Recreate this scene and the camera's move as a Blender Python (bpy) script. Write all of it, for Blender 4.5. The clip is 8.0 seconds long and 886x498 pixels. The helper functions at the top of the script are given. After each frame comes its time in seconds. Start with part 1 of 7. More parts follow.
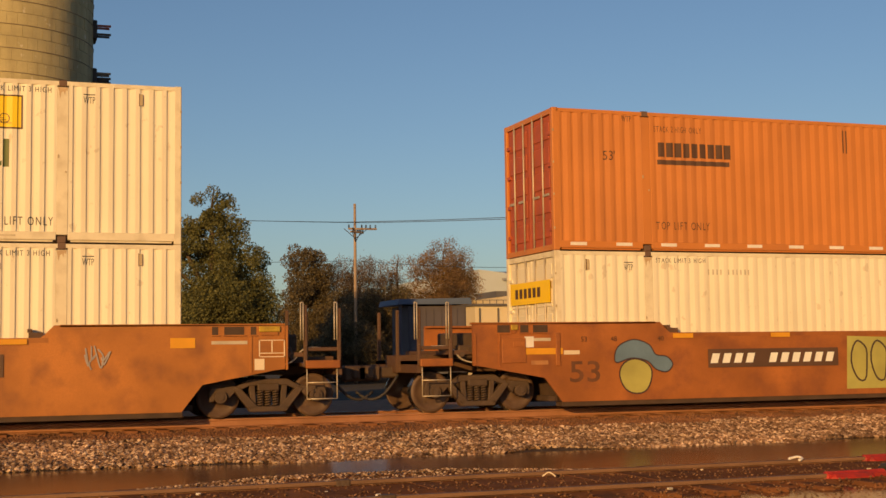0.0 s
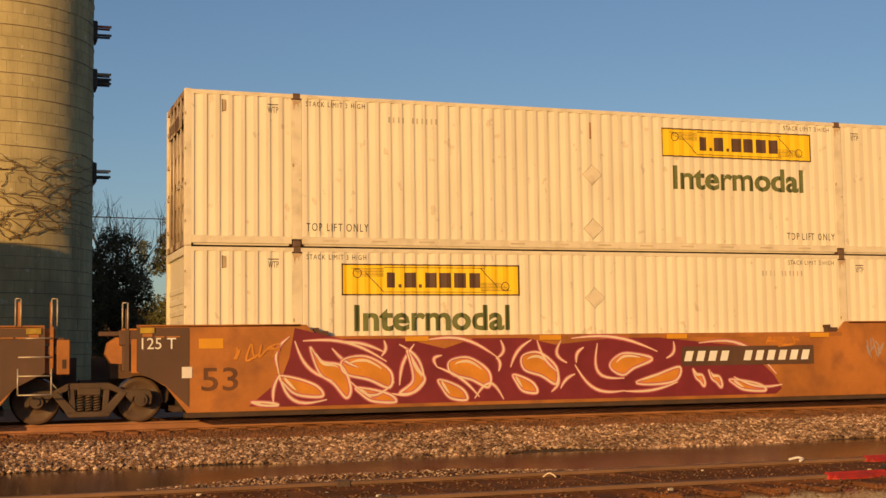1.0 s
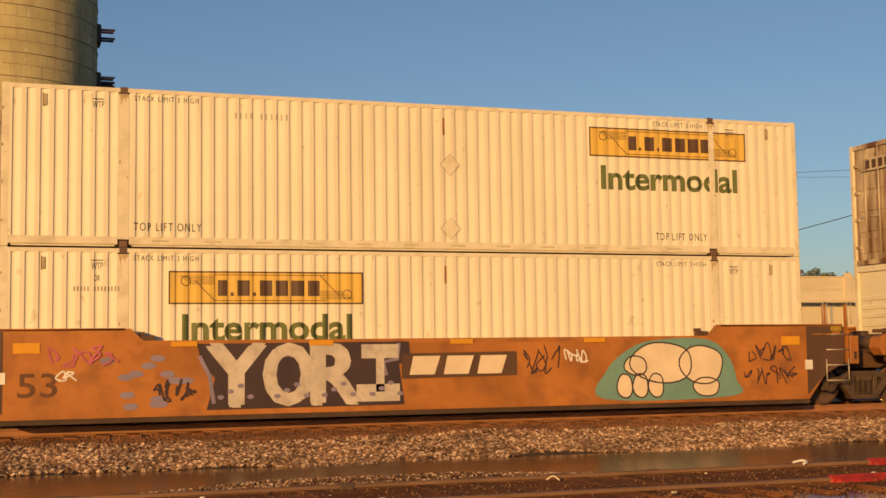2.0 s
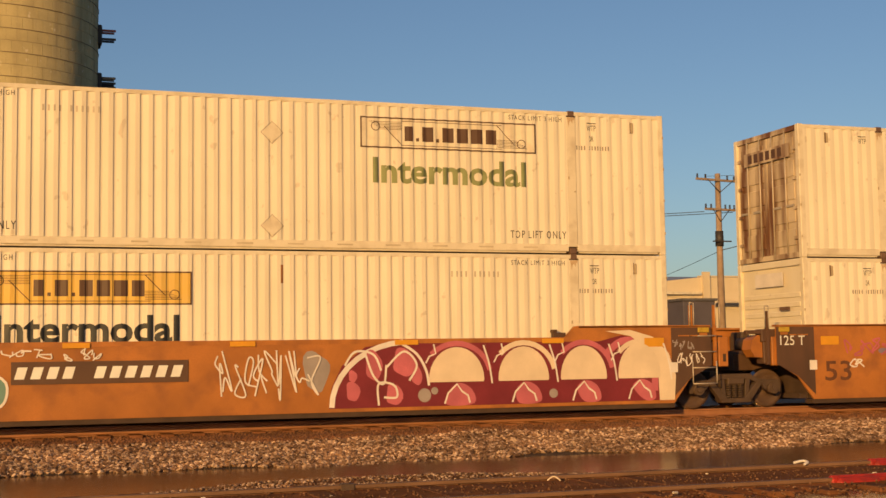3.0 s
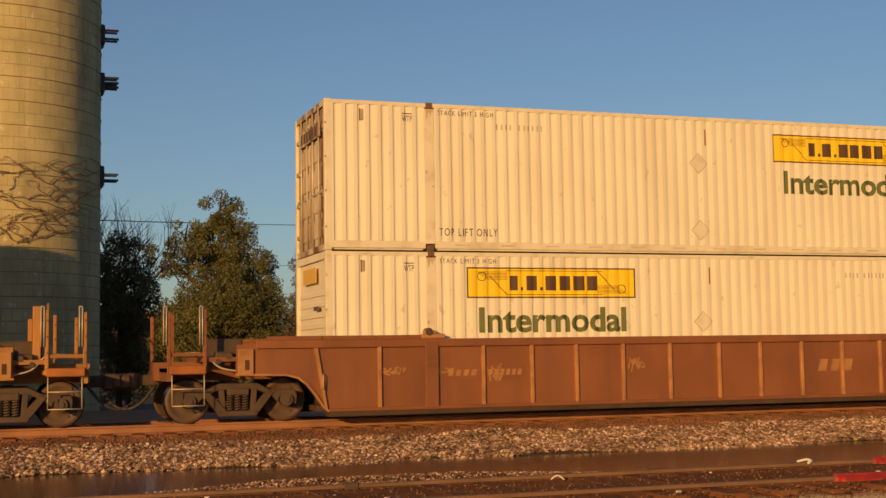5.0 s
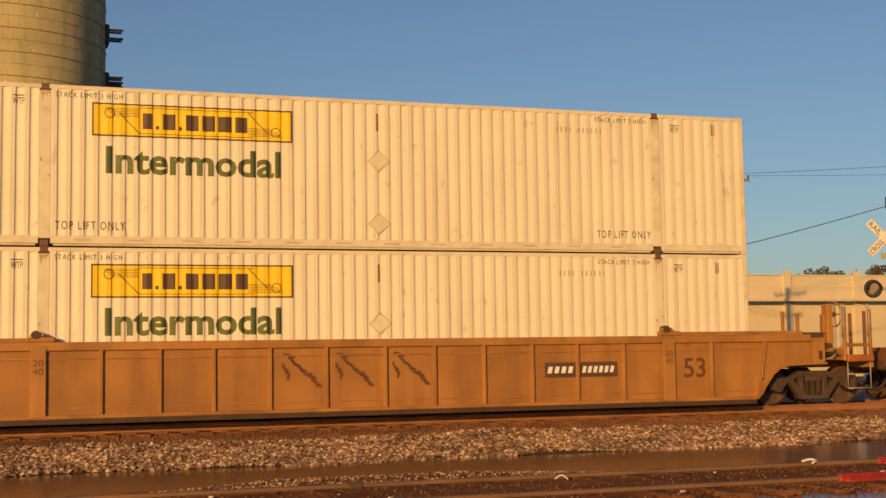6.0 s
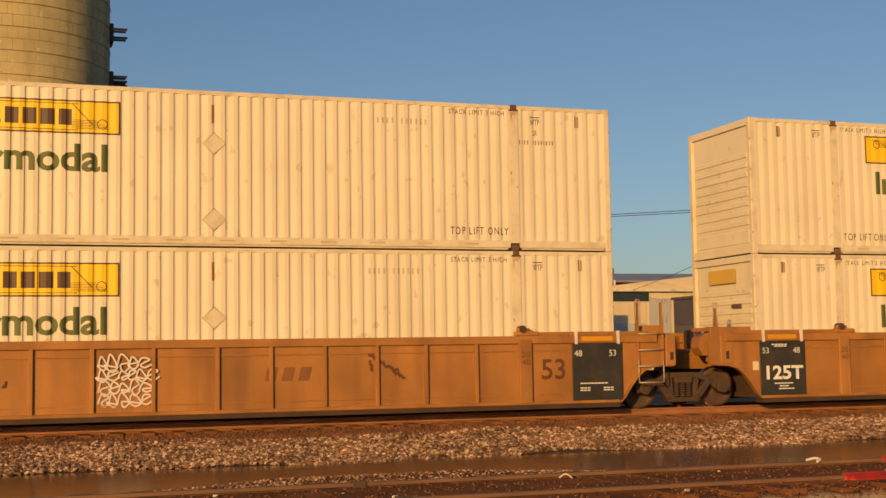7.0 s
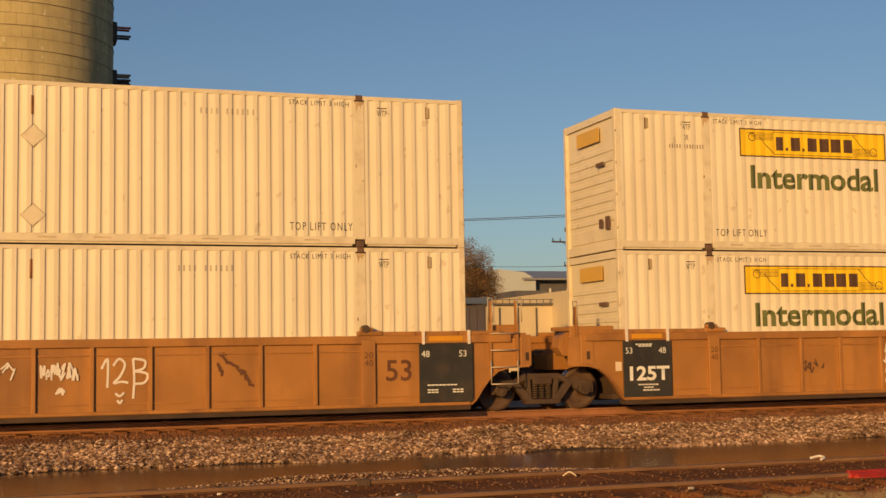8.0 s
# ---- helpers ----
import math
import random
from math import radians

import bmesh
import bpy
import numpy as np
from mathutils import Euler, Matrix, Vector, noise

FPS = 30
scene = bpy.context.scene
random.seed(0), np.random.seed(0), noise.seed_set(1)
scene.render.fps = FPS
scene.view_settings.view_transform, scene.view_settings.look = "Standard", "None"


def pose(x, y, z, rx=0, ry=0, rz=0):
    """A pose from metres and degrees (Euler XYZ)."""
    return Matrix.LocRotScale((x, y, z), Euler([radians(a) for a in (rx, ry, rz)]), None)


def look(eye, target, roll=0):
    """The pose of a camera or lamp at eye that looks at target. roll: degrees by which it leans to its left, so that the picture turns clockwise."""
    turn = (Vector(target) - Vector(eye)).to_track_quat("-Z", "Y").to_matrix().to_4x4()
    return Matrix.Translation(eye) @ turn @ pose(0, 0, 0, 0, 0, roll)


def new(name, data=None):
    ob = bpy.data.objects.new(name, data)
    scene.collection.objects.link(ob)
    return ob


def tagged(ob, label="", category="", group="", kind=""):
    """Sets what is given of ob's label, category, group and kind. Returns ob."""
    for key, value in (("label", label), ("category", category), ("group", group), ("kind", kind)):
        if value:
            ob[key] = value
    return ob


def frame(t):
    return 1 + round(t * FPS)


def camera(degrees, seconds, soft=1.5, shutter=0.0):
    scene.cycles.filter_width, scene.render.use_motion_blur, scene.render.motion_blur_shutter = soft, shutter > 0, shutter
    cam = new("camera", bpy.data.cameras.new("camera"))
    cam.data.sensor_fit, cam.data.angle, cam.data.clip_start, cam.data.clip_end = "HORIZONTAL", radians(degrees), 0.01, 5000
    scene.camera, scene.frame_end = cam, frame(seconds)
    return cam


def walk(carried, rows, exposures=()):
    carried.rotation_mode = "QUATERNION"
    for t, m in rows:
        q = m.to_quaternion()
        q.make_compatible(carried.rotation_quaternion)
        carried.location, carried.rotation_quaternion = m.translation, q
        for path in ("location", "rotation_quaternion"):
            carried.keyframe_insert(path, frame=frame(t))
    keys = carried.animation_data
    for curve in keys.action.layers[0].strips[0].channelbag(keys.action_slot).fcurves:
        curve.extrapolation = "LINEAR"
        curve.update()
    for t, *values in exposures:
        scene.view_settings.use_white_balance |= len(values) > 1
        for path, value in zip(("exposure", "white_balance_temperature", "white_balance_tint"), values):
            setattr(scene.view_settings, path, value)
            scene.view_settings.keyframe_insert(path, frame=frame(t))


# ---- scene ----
# ---- camera ----
LENS = 37.5
EYE = Vector((0.0, 0.0, 1.204))


def aim(yaw, pitch, roll):
    """A camera pose: degrees to the right of +y, above the horizon, and of lean to the left."""
    a, b = radians(yaw), radians(pitch)
    way = Vector((math.sin(a) * math.cos(b), math.cos(a) * math.cos(b), math.sin(b)))
    return look(EYE, EYE + way, roll)


cam = camera(LENS, 8.0, soft=1.5)
AIMS = [
    (0.0, 19.19, 4.62, -0.80), (0.5, 19.17, 4.80, -0.80), (1.0, 19.17, 4.65, -0.80), (1.2, 19.14, 4.68, -0.80),
    (2.3, 19.00, 4.80, -0.82), (2.5, 18.99, 4.81, -0.82), (3.0, 18.99, 4.80, -0.84), (3.5, 19.01, 4.80, -0.88),
    (4.0, 19.02, 4.78, -0.90), (4.5, 18.95, 4.77, -0.92), (6.0, 18.67, 4.75, -0.90), (6.5, 18.60, 4.73, -0.90),
    (7.0, 18.49, 4.70, -0.90), (7.5, 18.42, 4.67, -0.92), (8.0, 18.33, 4.62, -0.95),
]
walk(cam, [(t, aim(*a)) for t, *a in AIMS], exposures=[(0.0, 0.04, 6850, 16), (3.0, 0.04, 6850, 16), (4.2, -0.06, 6850, 16), (8.0, -0.06, 6850, 16)])

# ---- world, sun ----
SUN_SIDE, SUN_UP = 40.0, 10.7
world = bpy.data.worlds.new("sky")
scene.world = world
world.use_nodes = True
wn = world.node_tree.nodes
sky = wn.new("ShaderNodeTexSky")
sky.sky_type = "NISHITA"
sky.sun_disc = False
sky.sun_elevation = radians(SUN_UP)
sky.sun_rotation = radians(180 + SUN_SIDE)
sky.air_density, sky.dust_density, sky.ozone_density = 1.0, 0.75, 3.2
world.node_tree.links.new(sky.outputs[0], wn["Background"].inputs[0])
wn["Background"].inputs[1].default_value = 0.096
sun_data = bpy.data.lights.new("sun", "SUN")
sun_data.energy, sun_data.angle, sun_data.color = 4.3, radians(0.6), (1.0, 0.59, 0.178)
sun = new("sun", sun_data)
sd = Vector((-math.sin(radians(SUN_SIDE)) * math.cos(radians(SUN_UP)), -math.cos(radians(SUN_SIDE)) * math.cos(radians(SUN_UP)), math.sin(radians(SUN_UP))))
sun.matrix_world = look(sd * 60, (0, 0, 0))


# ---- materials ----
def surface(name, color, rough=0.6, metal=0.0, vary=0.25, scale=3.0, bump=0.15, dirt=None, dirt_amount=0.3, streak=False,
            fine=40.0, spec=0.4, spots=None, spot_amount=0.0, dirt_from=0.48, whole=False):
    """A painted, rusted or mineral surface: base colour with variation at two scales, dirt that runs down, spots and fine relief."""
    m = bpy.data.materials.new(name)
    m.use_nodes = True
    n, l = m.node_tree.nodes, m.node_tree.links
    b = n["Principled BSDF"]
    b.inputs["Roughness"].default_value, b.inputs["Metallic"].default_value = rough, metal
    b.inputs["Specular IOR Level"].default_value = spec
    co = n.new("ShaderNodeTexCoord")
    info = n.new("ShaderNodeObjectInfo")
    off = n.new("ShaderNodeVectorMath")
    off.operation = "MULTIPLY_ADD"
    comb = n.new("ShaderNodeCombineXYZ")
    for i in range(3):
        l.new(info.outputs["Random"], comb.inputs[i])
    l.new(comb.outputs[0], off.inputs[0])
    off.inputs[1].default_value = (37.0, 53.0, 71.0)
    l.new(co.outputs["Object"], off.inputs[2])
    if whole:
        # the pattern runs on across neighbouring pieces; only a trace of difference between them
        off.inputs[1].default_value = (0.04, 0.04, 0.04)
        l.new(n.new("ShaderNodeNewGeometry").outputs["Position"], off.inputs[2])

    def noisy(sc, stretch=(1, 1, 1), detail=5.0):
        mp = n.new("ShaderNodeMapping")
        mp.inputs["Scale"].default_value = stretch
        l.new(off.outputs[0], mp.inputs[0])
        t = n.new("ShaderNodeTexNoise")
        t.inputs["Scale"].default_value, t.inputs["Detail"].default_value = sc, detail
        l.new(mp.outputs[0], t.inputs["Vector"])
        return t.outputs["Fac"]

    def ramp(fac, a, c):
        r = n.new("ShaderNodeMapRange")
        r.inputs["From Min"].default_value, r.inputs["From Max"].default_value = a, c
        l.new(fac, r.inputs["Value"])
        return r.outputs[0]

    def mix(fac, a, c, k=1.0):
        mx = n.new("ShaderNodeMix")
        mx.data_type = "RGBA"
        if k != 1.0:
            mu = n.new("ShaderNodeMath")
            mu.operation = "MULTIPLY"
            mu.inputs[1].default_value = k
            l.new(fac, mu.inputs[0])
            fac = mu.outputs[0]
        l.new(fac, mx.inputs["Factor"])
        for s, v in ((mx.inputs["A"], a), (mx.inputs["B"], c)):
            if isinstance(v, tuple):
                s.default_value = (*v, 1)
            else:
                l.new(v, s)
        return mx.outputs["Result"]

    dark = tuple(max(c * (1 - vary), 0) for c in color)
    lite = tuple(min(c * (1 + vary * 0.6), 1) for c in color)
    out = mix(ramp(noisy(scale), 0.3, 0.7), dark, lite)
    out = mix(ramp(noisy(fine, detail=3.0), 0.35, 0.75), out, dark, 0.35)
    if dirt:
        st = (1, 1, 0.12) if streak else (1, 1, 1)
        out = mix(ramp(noisy(scale * 2.3, st, 8.0), dirt_from, dirt_from + 0.24), out, dirt, dirt_amount)
    if spots:
        out = mix(ramp(noisy(5.0, (1, 1, 0.7), 4.0), 0.66, 0.70), out, spots, spot_amount)
    l.new(out, b.inputs["Base Color"])
    if bump:
        bp = n.new("ShaderNodeBump")
        bp.inputs["Strength"].default_value, bp.inputs["Distance"].default_value = bump, 0.02
        l.new(noisy(fine), bp.inputs["Height"])
        l.new(bp.outputs[0], b.inputs["Normal"])
    return m


M = {
    "white": surface("white_container_paint", (0.755, 0.672, 0.52), 0.45, vary=0.06, scale=0.8, bump=0.04, dirt=(0.45, 0.36, 0.25), dirt_amount=0.22, streak=True, spots=(0.25, 0.12, 0.05), spot_amount=0.25),
    "white_trim": surface("white_trim_paint", (0.725, 0.635, 0.475), 0.5, vary=0.08, scale=1.5, bump=0.05, dirt=(0.35, 0.24, 0.14), dirt_amount=0.35),
    "door_rusty": surface("rusty_white_door", (0.62, 0.50, 0.35), 0.65, vary=0.2, scale=1.2, bump=0.15, dirt=(0.15, 0.065, 0.03), dirt_amount=1.0, streak=True, dirt_from=0.40),
    "orange": surface("orange_container_paint", (0.54, 0.192, 0.042), 0.45, vary=0.1, scale=0.8, bump=0.04, dirt=(0.3, 0.12, 0.05), dirt_amount=0.25, streak=True),
    "red_door": surface("red_door_paint", (0.41, 0.085, 0.036), 0.5, vary=0.15, scale=1.5, bump=0.05, dirt=(0.2, 0.06, 0.03), dirt_amount=0.4),
    "casting": surface("dark_casting", (0.15, 0.085, 0.055), 0.7, vary=0.3, bump=0.2),
    "slot_dust": surface("dusty_slot_paint", (0.56, 0.46, 0.32), 0.7, vary=0.2, bump=0.05),
    "rust_stain": surface("thin_rust_run", (0.55, 0.38, 0.22), 0.6, vary=0.25, scale=5, bump=0.05),
    "vent_paint": surface("dusty_vent_paint", (0.47, 0.36, 0.22), 0.7, vary=0.25, bump=0.1),
    "galv": surface("bare_steel_rod", (0.50, 0.42, 0.33), 0.5, 0.3, vary=0.15, bump=0.05),
    "yellow": surface("yellow_sign", (0.86, 0.56, 0.012), 0.45, vary=0.05, scale=0.7, bump=0.02, dirt=(0.5, 0.3, 0.05), dirt_amount=0.15),
    "yellow_old": surface("faded_yellow_sign", (0.68, 0.42, 0.08), 0.5, vary=0.08, scale=0.7, bump=0.02, dirt=(0.5, 0.36, 0.15), dirt_amount=0.3),
    "brown_ink": surface("brown_lettering", (0.10, 0.05, 0.025), 0.5, vary=0.1, bump=0),
    "green_ink": surface("green_lettering", (0.135, 0.15, 0.045), 0.5, vary=0.15, bump=0),
    "green_faded": surface("faded_green_lettering", (0.27, 0.29, 0.12), 0.5, vary=0.2, bump=0),
    "dark_ink": surface("dark_lettering", (0.05, 0.05, 0.045), 0.5, vary=0.2, bump=0),
    "faint_ink": surface("faint_lettering", (0.50, 0.42, 0.32), 0.5, vary=0.2, bump=0),
    "grey_ink": surface("worn_grey_lettering", (0.30, 0.24, 0.18), 0.5, vary=0.3, bump=0),
    "white_ink": surface("white_lettering", (0.78, 0.76, 0.70), 0.5, vary=0.1, bump=0),
    "car": surface("orange_brown_car_paint", (0.355, 0.117, 0.026), 0.5, vary=0.36, scale=0.9, bump=0.08, dirt=(0.15, 0.05, 0.022), dirt_amount=0.6),
    "car_light": surface("yellow_orange_car_paint", (0.42, 0.155, 0.032), 0.5, vary=0.28, scale=0.9, bump=0.1, dirt=(0.16, 0.06, 0.025), dirt_amount=0.6),
    "car_ochre": surface("faded_ochre_car_paint", (0.40, 0.178, 0.046), 0.55, vary=0.28, scale=0.9, bump=0.1, dirt=(0.18, 0.078, 0.03), dirt_amount=0.6, streak=True),
    "car_red": surface("dark_red_car_paint", (0.235, 0.084, 0.031), 0.6, vary=0.2, scale=0.9, bump=0.1, dirt=(0.12, 0.05, 0.03), dirt_amount=0.5, streak=True),
    "worn_edge": surface("worn_car_edge", (0.42, 0.19, 0.07), 0.6, vary=0.25, scale=2, bump=0.1, dirt=(0.15, 0.06, 0.03), dirt_amount=0.5),
    # even dark brown for inner parts; it also stands for the shade in slots
    "car_in": surface("dark_interior_and_slot_shade", (0.07, 0.04, 0.025), 0.8, vary=0.3),
    "black": surface("black_panel", (0.035, 0.033, 0.03), 0.55, vary=0.25, scale=1.5, dirt=(0.12, 0.08, 0.05), dirt_amount=0.3),
    "brown_end": surface("dark_brown_car_end", (0.11, 0.055, 0.03), 0.6, vary=0.2, scale=1.2, dirt=(0.06, 0.035, 0.02), dirt_amount=0.5, streak=True),
    "truck": surface("rusty_cast_steel", (0.085, 0.052, 0.033), 0.7, vary=0.3, scale=3, bump=0.3, dirt=(0.07, 0.04, 0.024), dirt_amount=0.6),
    "wheel": surface("rusty_wheel", (0.105, 0.060, 0.038), 0.6, 0.0, vary=0.25, scale=4, bump=0.15),
    "tread": surface("polished_tread", (0.6, 0.58, 0.55), 0.22, 1.0, vary=0.1, bump=0.03),
    "rail": surface("rusty_rail", (0.32, 0.14, 0.066), 0.7, vary=0.25, scale=2, bump=0.2),
    "siding_rail": surface("pale_rusty_rail", (0.21, 0.11, 0.058), 0.7, vary=0.3, scale=2, bump=0.2),
    "rail_head": surface("rail_head", (0.45, 0.36, 0.30), 0.3, 0.8, vary=0.2, scale=2, bump=0.05),
    "amber": surface("amber_reflector", (0.66, 0.30, 0.02), 0.4, vary=0.1, bump=0.02),
    "fitting_yellow": surface("dull_yellow_fitting", (0.46, 0.30, 0.03), 0.6, vary=0.25, bump=0.08, dirt=(0.2, 0.1, 0.03), dirt_amount=0.5),
    "safety": surface("orange_yellow_fitting", (0.75, 0.30, 0.02), 0.5, vary=0.2, bump=0.05),
    "purple": surface("maroon_spray_paint", (0.19, 0.024, 0.03), 0.5, vary=0.2, scale=2, bump=0.02),
    "cream_spray": surface("cream_spray_paint", (0.72, 0.58, 0.42), 0.5, vary=0.12, scale=2, bump=0.02),
    "pale_spray": surface("greyish_white_spray_paint", (0.56, 0.48, 0.41), 0.55, vary=0.2, scale=2.5, bump=0.02, dirt=(0.30, 0.22, 0.17), dirt_amount=0.5),
    "white_spray": surface("white_spray_paint", (0.75, 0.68, 0.62), 0.5, vary=0.15, scale=3, bump=0.02),
    "orange_spray": surface("orange_spray_paint", (0.62, 0.24, 0.03), 0.5, vary=0.25, scale=2, bump=0.02),
    "pink_spray": surface("pink_spray_paint", (0.52, 0.13, 0.16), 0.5, vary=0.25, scale=2, bump=0.02),
    "teal_spray": surface("teal_spray_paint", (0.16, 0.29, 0.25), 0.5, vary=0.15, scale=2, bump=0.02),
    "grey_spray": surface("grey_spray_paint", (0.33, 0.28, 0.26), 0.5, vary=0.2, scale=2, bump=0.02),
    "lilac_spray": surface("lilac_spray_paint", (0.25, 0.20, 0.28), 0.5, vary=0.2, scale=2, bump=0.02),
    "dark_spray": surface("dark_spray_paint", (0.06, 0.035, 0.035), 0.5, vary=0.2, scale=2, bump=0.02),
    "blue_spray": surface("blue_spray_paint", (0.13, 0.20, 0.28), 0.5, vary=0.2, scale=2, bump=0.02),
    "olive_spray": surface("olive_spray_paint", (0.40, 0.36, 0.10), 0.5, vary=0.2, scale=2, bump=0.02),
    "ballast": surface("grey_tan_stone", (0.36, 0.28, 0.20), 0.85, vary=0.45, scale=6, bump=0.3, fine=60),
    "gravel_bed": surface("dark_gravel", (0.07, 0.038, 0.022), 0.9, vary=0.4, scale=5, bump=0.5, fine=30),
    "dusty": surface("rust_dusted_ballast", (0.29, 0.125, 0.058), 0.9, vary=0.3, scale=4, bump=0.5, fine=25),
    "soil": surface("wet_brown_soil", (0.27, 0.10, 0.036), 0.9, spec=0.03, vary=0.4, scale=1.6, bump=0.6, fine=14, dirt=(0.15, 0.058, 0.024), dirt_amount=0.5),
    "wood_tie": surface("weathered_tie", (0.22, 0.09, 0.04), 0.9, spec=0.03, vary=0.35, scale=3, bump=0.4),
    "grass": surface("dry_grass_ground", (0.06, 0.042, 0.022), 0.95, vary=0.4, scale=0.6, bump=0.5),
    "stave": surface("concrete_stave", (0.51, 0.42, 0.215), 0.9, vary=0.22, scale=1.1, bump=0.35, fine=22, dirt=(0.27, 0.21, 0.115), dirt_amount=0.65, streak=True, spots=(0.74, 0.68, 0.52), spot_amount=0.4, whole=True),
    "mortar": surface("silo_mortar", (0.38, 0.31, 0.175), 0.9, vary=0.2),
    "stencil": surface("worn_stencil_paint", (0.14, 0.055, 0.022), 0.6, vary=0.3, scale=3, bump=0),
    "ghost_ink": surface("ghost_of_old_lettering", (0.26, 0.105, 0.034), 0.6, vary=0.25, scale=3, bump=0),
    "hoop": surface("rusty_hoop", (0.27, 0.20, 0.13), 0.7, vary=0.3),
    "vine": surface("bare_vine", (0.20, 0.13, 0.07), 0.85, vary=0.3),
    "pole": surface("weathered_pole_wood", (0.34, 0.24, 0.165), 0.85, vary=0.25, scale=2, bump=0.3),
    "iron": surface("dark_iron", (0.06, 0.05, 0.045), 0.6, 0.3, vary=0.2),
    "wire": surface("black_wire", (0.05, 0.05, 0.05), 0.6, vary=0.1, bump=0),
    "bark": surface("bark", (0.09, 0.06, 0.04), 0.9, vary=0.35, bump=0.4),
    "cream_wall": surface("cream_metal_wall", (0.66, 0.55, 0.38), 0.6, vary=0.08, scale=0.3, bump=0.03, dirt=(0.45, 0.35, 0.22), dirt_amount=0.25, streak=True),
    "grey_wall": surface("grey_metal_wall", (0.42, 0.42, 0.42), 0.6, vary=0.1, scale=0.3, bump=0.03),
    "pale_metal": surface("pale_blue_metal_wall", (0.46, 0.49, 0.49), 0.55, vary=0.06, scale=0.3, bump=0.03),
    "dark_roof": surface("dark_roof_edge", (0.12, 0.11, 0.11), 0.6, vary=0.2, scale=0.5),
    "grey_roof": surface("grey_metal_roof", (0.30, 0.30, 0.31), 0.5, vary=0.15, scale=0.4),
    "blue_roof": surface("blue_metal", (0.10, 0.13, 0.21), 0.5, vary=0.12, scale=0.6),
    "blue_wall": surface("dark_blue_boards", (0.10, 0.085, 0.10), 0.7, vary=0.2, scale=0.8),
    "glass": surface("dark_window_glass", (0.03, 0.035, 0.04), 0.08, vary=0.1, bump=0, spec=0.6),
    "bright_red": surface("bright_red_paint", (0.40, 0.028, 0.016), 0.6, vary=0.35, scale=4, bump=0.2, dirt=(0.10, 0.03, 0.02), dirt_amount=0.5),
    "silver": surface("silver_mast", (0.62, 0.62, 0.60), 0.4, 0.5, vary=0.1, bump=0.05),
    "dull_lens": surface("lamp_lens_painted_sunlit", (0.42, 0.34, 0.29), 0.35, vary=0.2, scale=6, bump=0.05),
    "lens": surface("red_signal_lens", (0.20, 0.02, 0.02), 0.15, vary=0.1, bump=0, spec=0.7),
}


def water_material():
    m = bpy.data.materials.new("still_muddy_water")
    m.use_nodes = True
    n, l = m.node_tree.nodes, m.node_tree.links
    b = n["Principled BSDF"]
    b.inputs["Base Color"].default_value = (0.10, 0.052, 0.027, 1)
    b.inputs["Roughness"].default_value = 0.17
    t = n.new("ShaderNodeTexNoise")
    t.inputs["Scale"].default_value = 3.0
    co = n.new("ShaderNodeTexCoord")
    l.new(co.outputs["Object"], t.inputs["Vector"])
    bp = n.new("ShaderNodeBump")
    bp.inputs["Strength"].default_value, bp.inputs["Distance"].default_value = 0.05, 0.01
    l.new(t.outputs["Fac"], bp.inputs["Height"])
    l.new(bp.outputs[0], b.inputs["Normal"])
    return m


M["water"] = water_material()


# ---- mesh helpers ----
def finish(name, bm, mat):
    me = bpy.data.meshes.new(name)
    bm.to_mesh(me)
    bm.free()
    for k in (mat if isinstance(mat, (list, tuple)) else [mat]):
        me.materials.append(M[k])
    return me


def part(name, bm, mat, parent=None, label=""):
    """One mesh object, from a bmesh or a ready mesh, under a thing or a part."""
    me = finish(name, bm, mat) if isinstance(bm, bmesh.types.BMesh) else bm
    ob = new(name, me)
    if parent is not None:
        ob.parent = parent
    return tagged(ob, label)


def box(bm, x0, x1, y0, y1, z0, z1, bevel=0.0, mi=0):
    v = [bm.verts.new((x, y, z)) for z in (z0, z1) for y in (y0, y1) for x in (x0, x1)]
    fs = [bm.faces.new([v[i] for i in q]) for q in ((0, 2, 3, 1), (4, 5, 7, 6), (0, 1, 5, 4), (2, 6, 7, 3), (0, 4, 6, 2), (1, 3, 7, 5))]
    for f in fs:
        f.material_index = mi
    if bevel:
        es = {e for f in fs for e in f.edges}
        bmesh.ops.bevel(bm, geom=list(es), offset=bevel, segments=1, affect="EDGES")
    return bm


def boxes(*rows, bevel=0.0):
    bm = bmesh.new()
    for r in rows:
        box(bm, *r, bevel=bevel)
    return bm


def prism(bm, pts, y0, y1, mi=0):
    """An outline in the x-z plane, given depth from y0 to y1."""
    a = [bm.verts.new((x, y0, z)) for x, z in pts]
    b = [bm.verts.new((x, y1, z)) for x, z in pts]
    n = len(pts)
    fs = [bm.faces.new(a), bm.faces.new(b[::-1])]
    fs += [bm.faces.new((a[i], b[i], b[(i + 1) % n], a[(i + 1) % n])) for i in range(n)]
    bmesh.ops.recalc_face_normals(bm, faces=fs)
    for f in fs:
        f.material_index = mi
    return bm


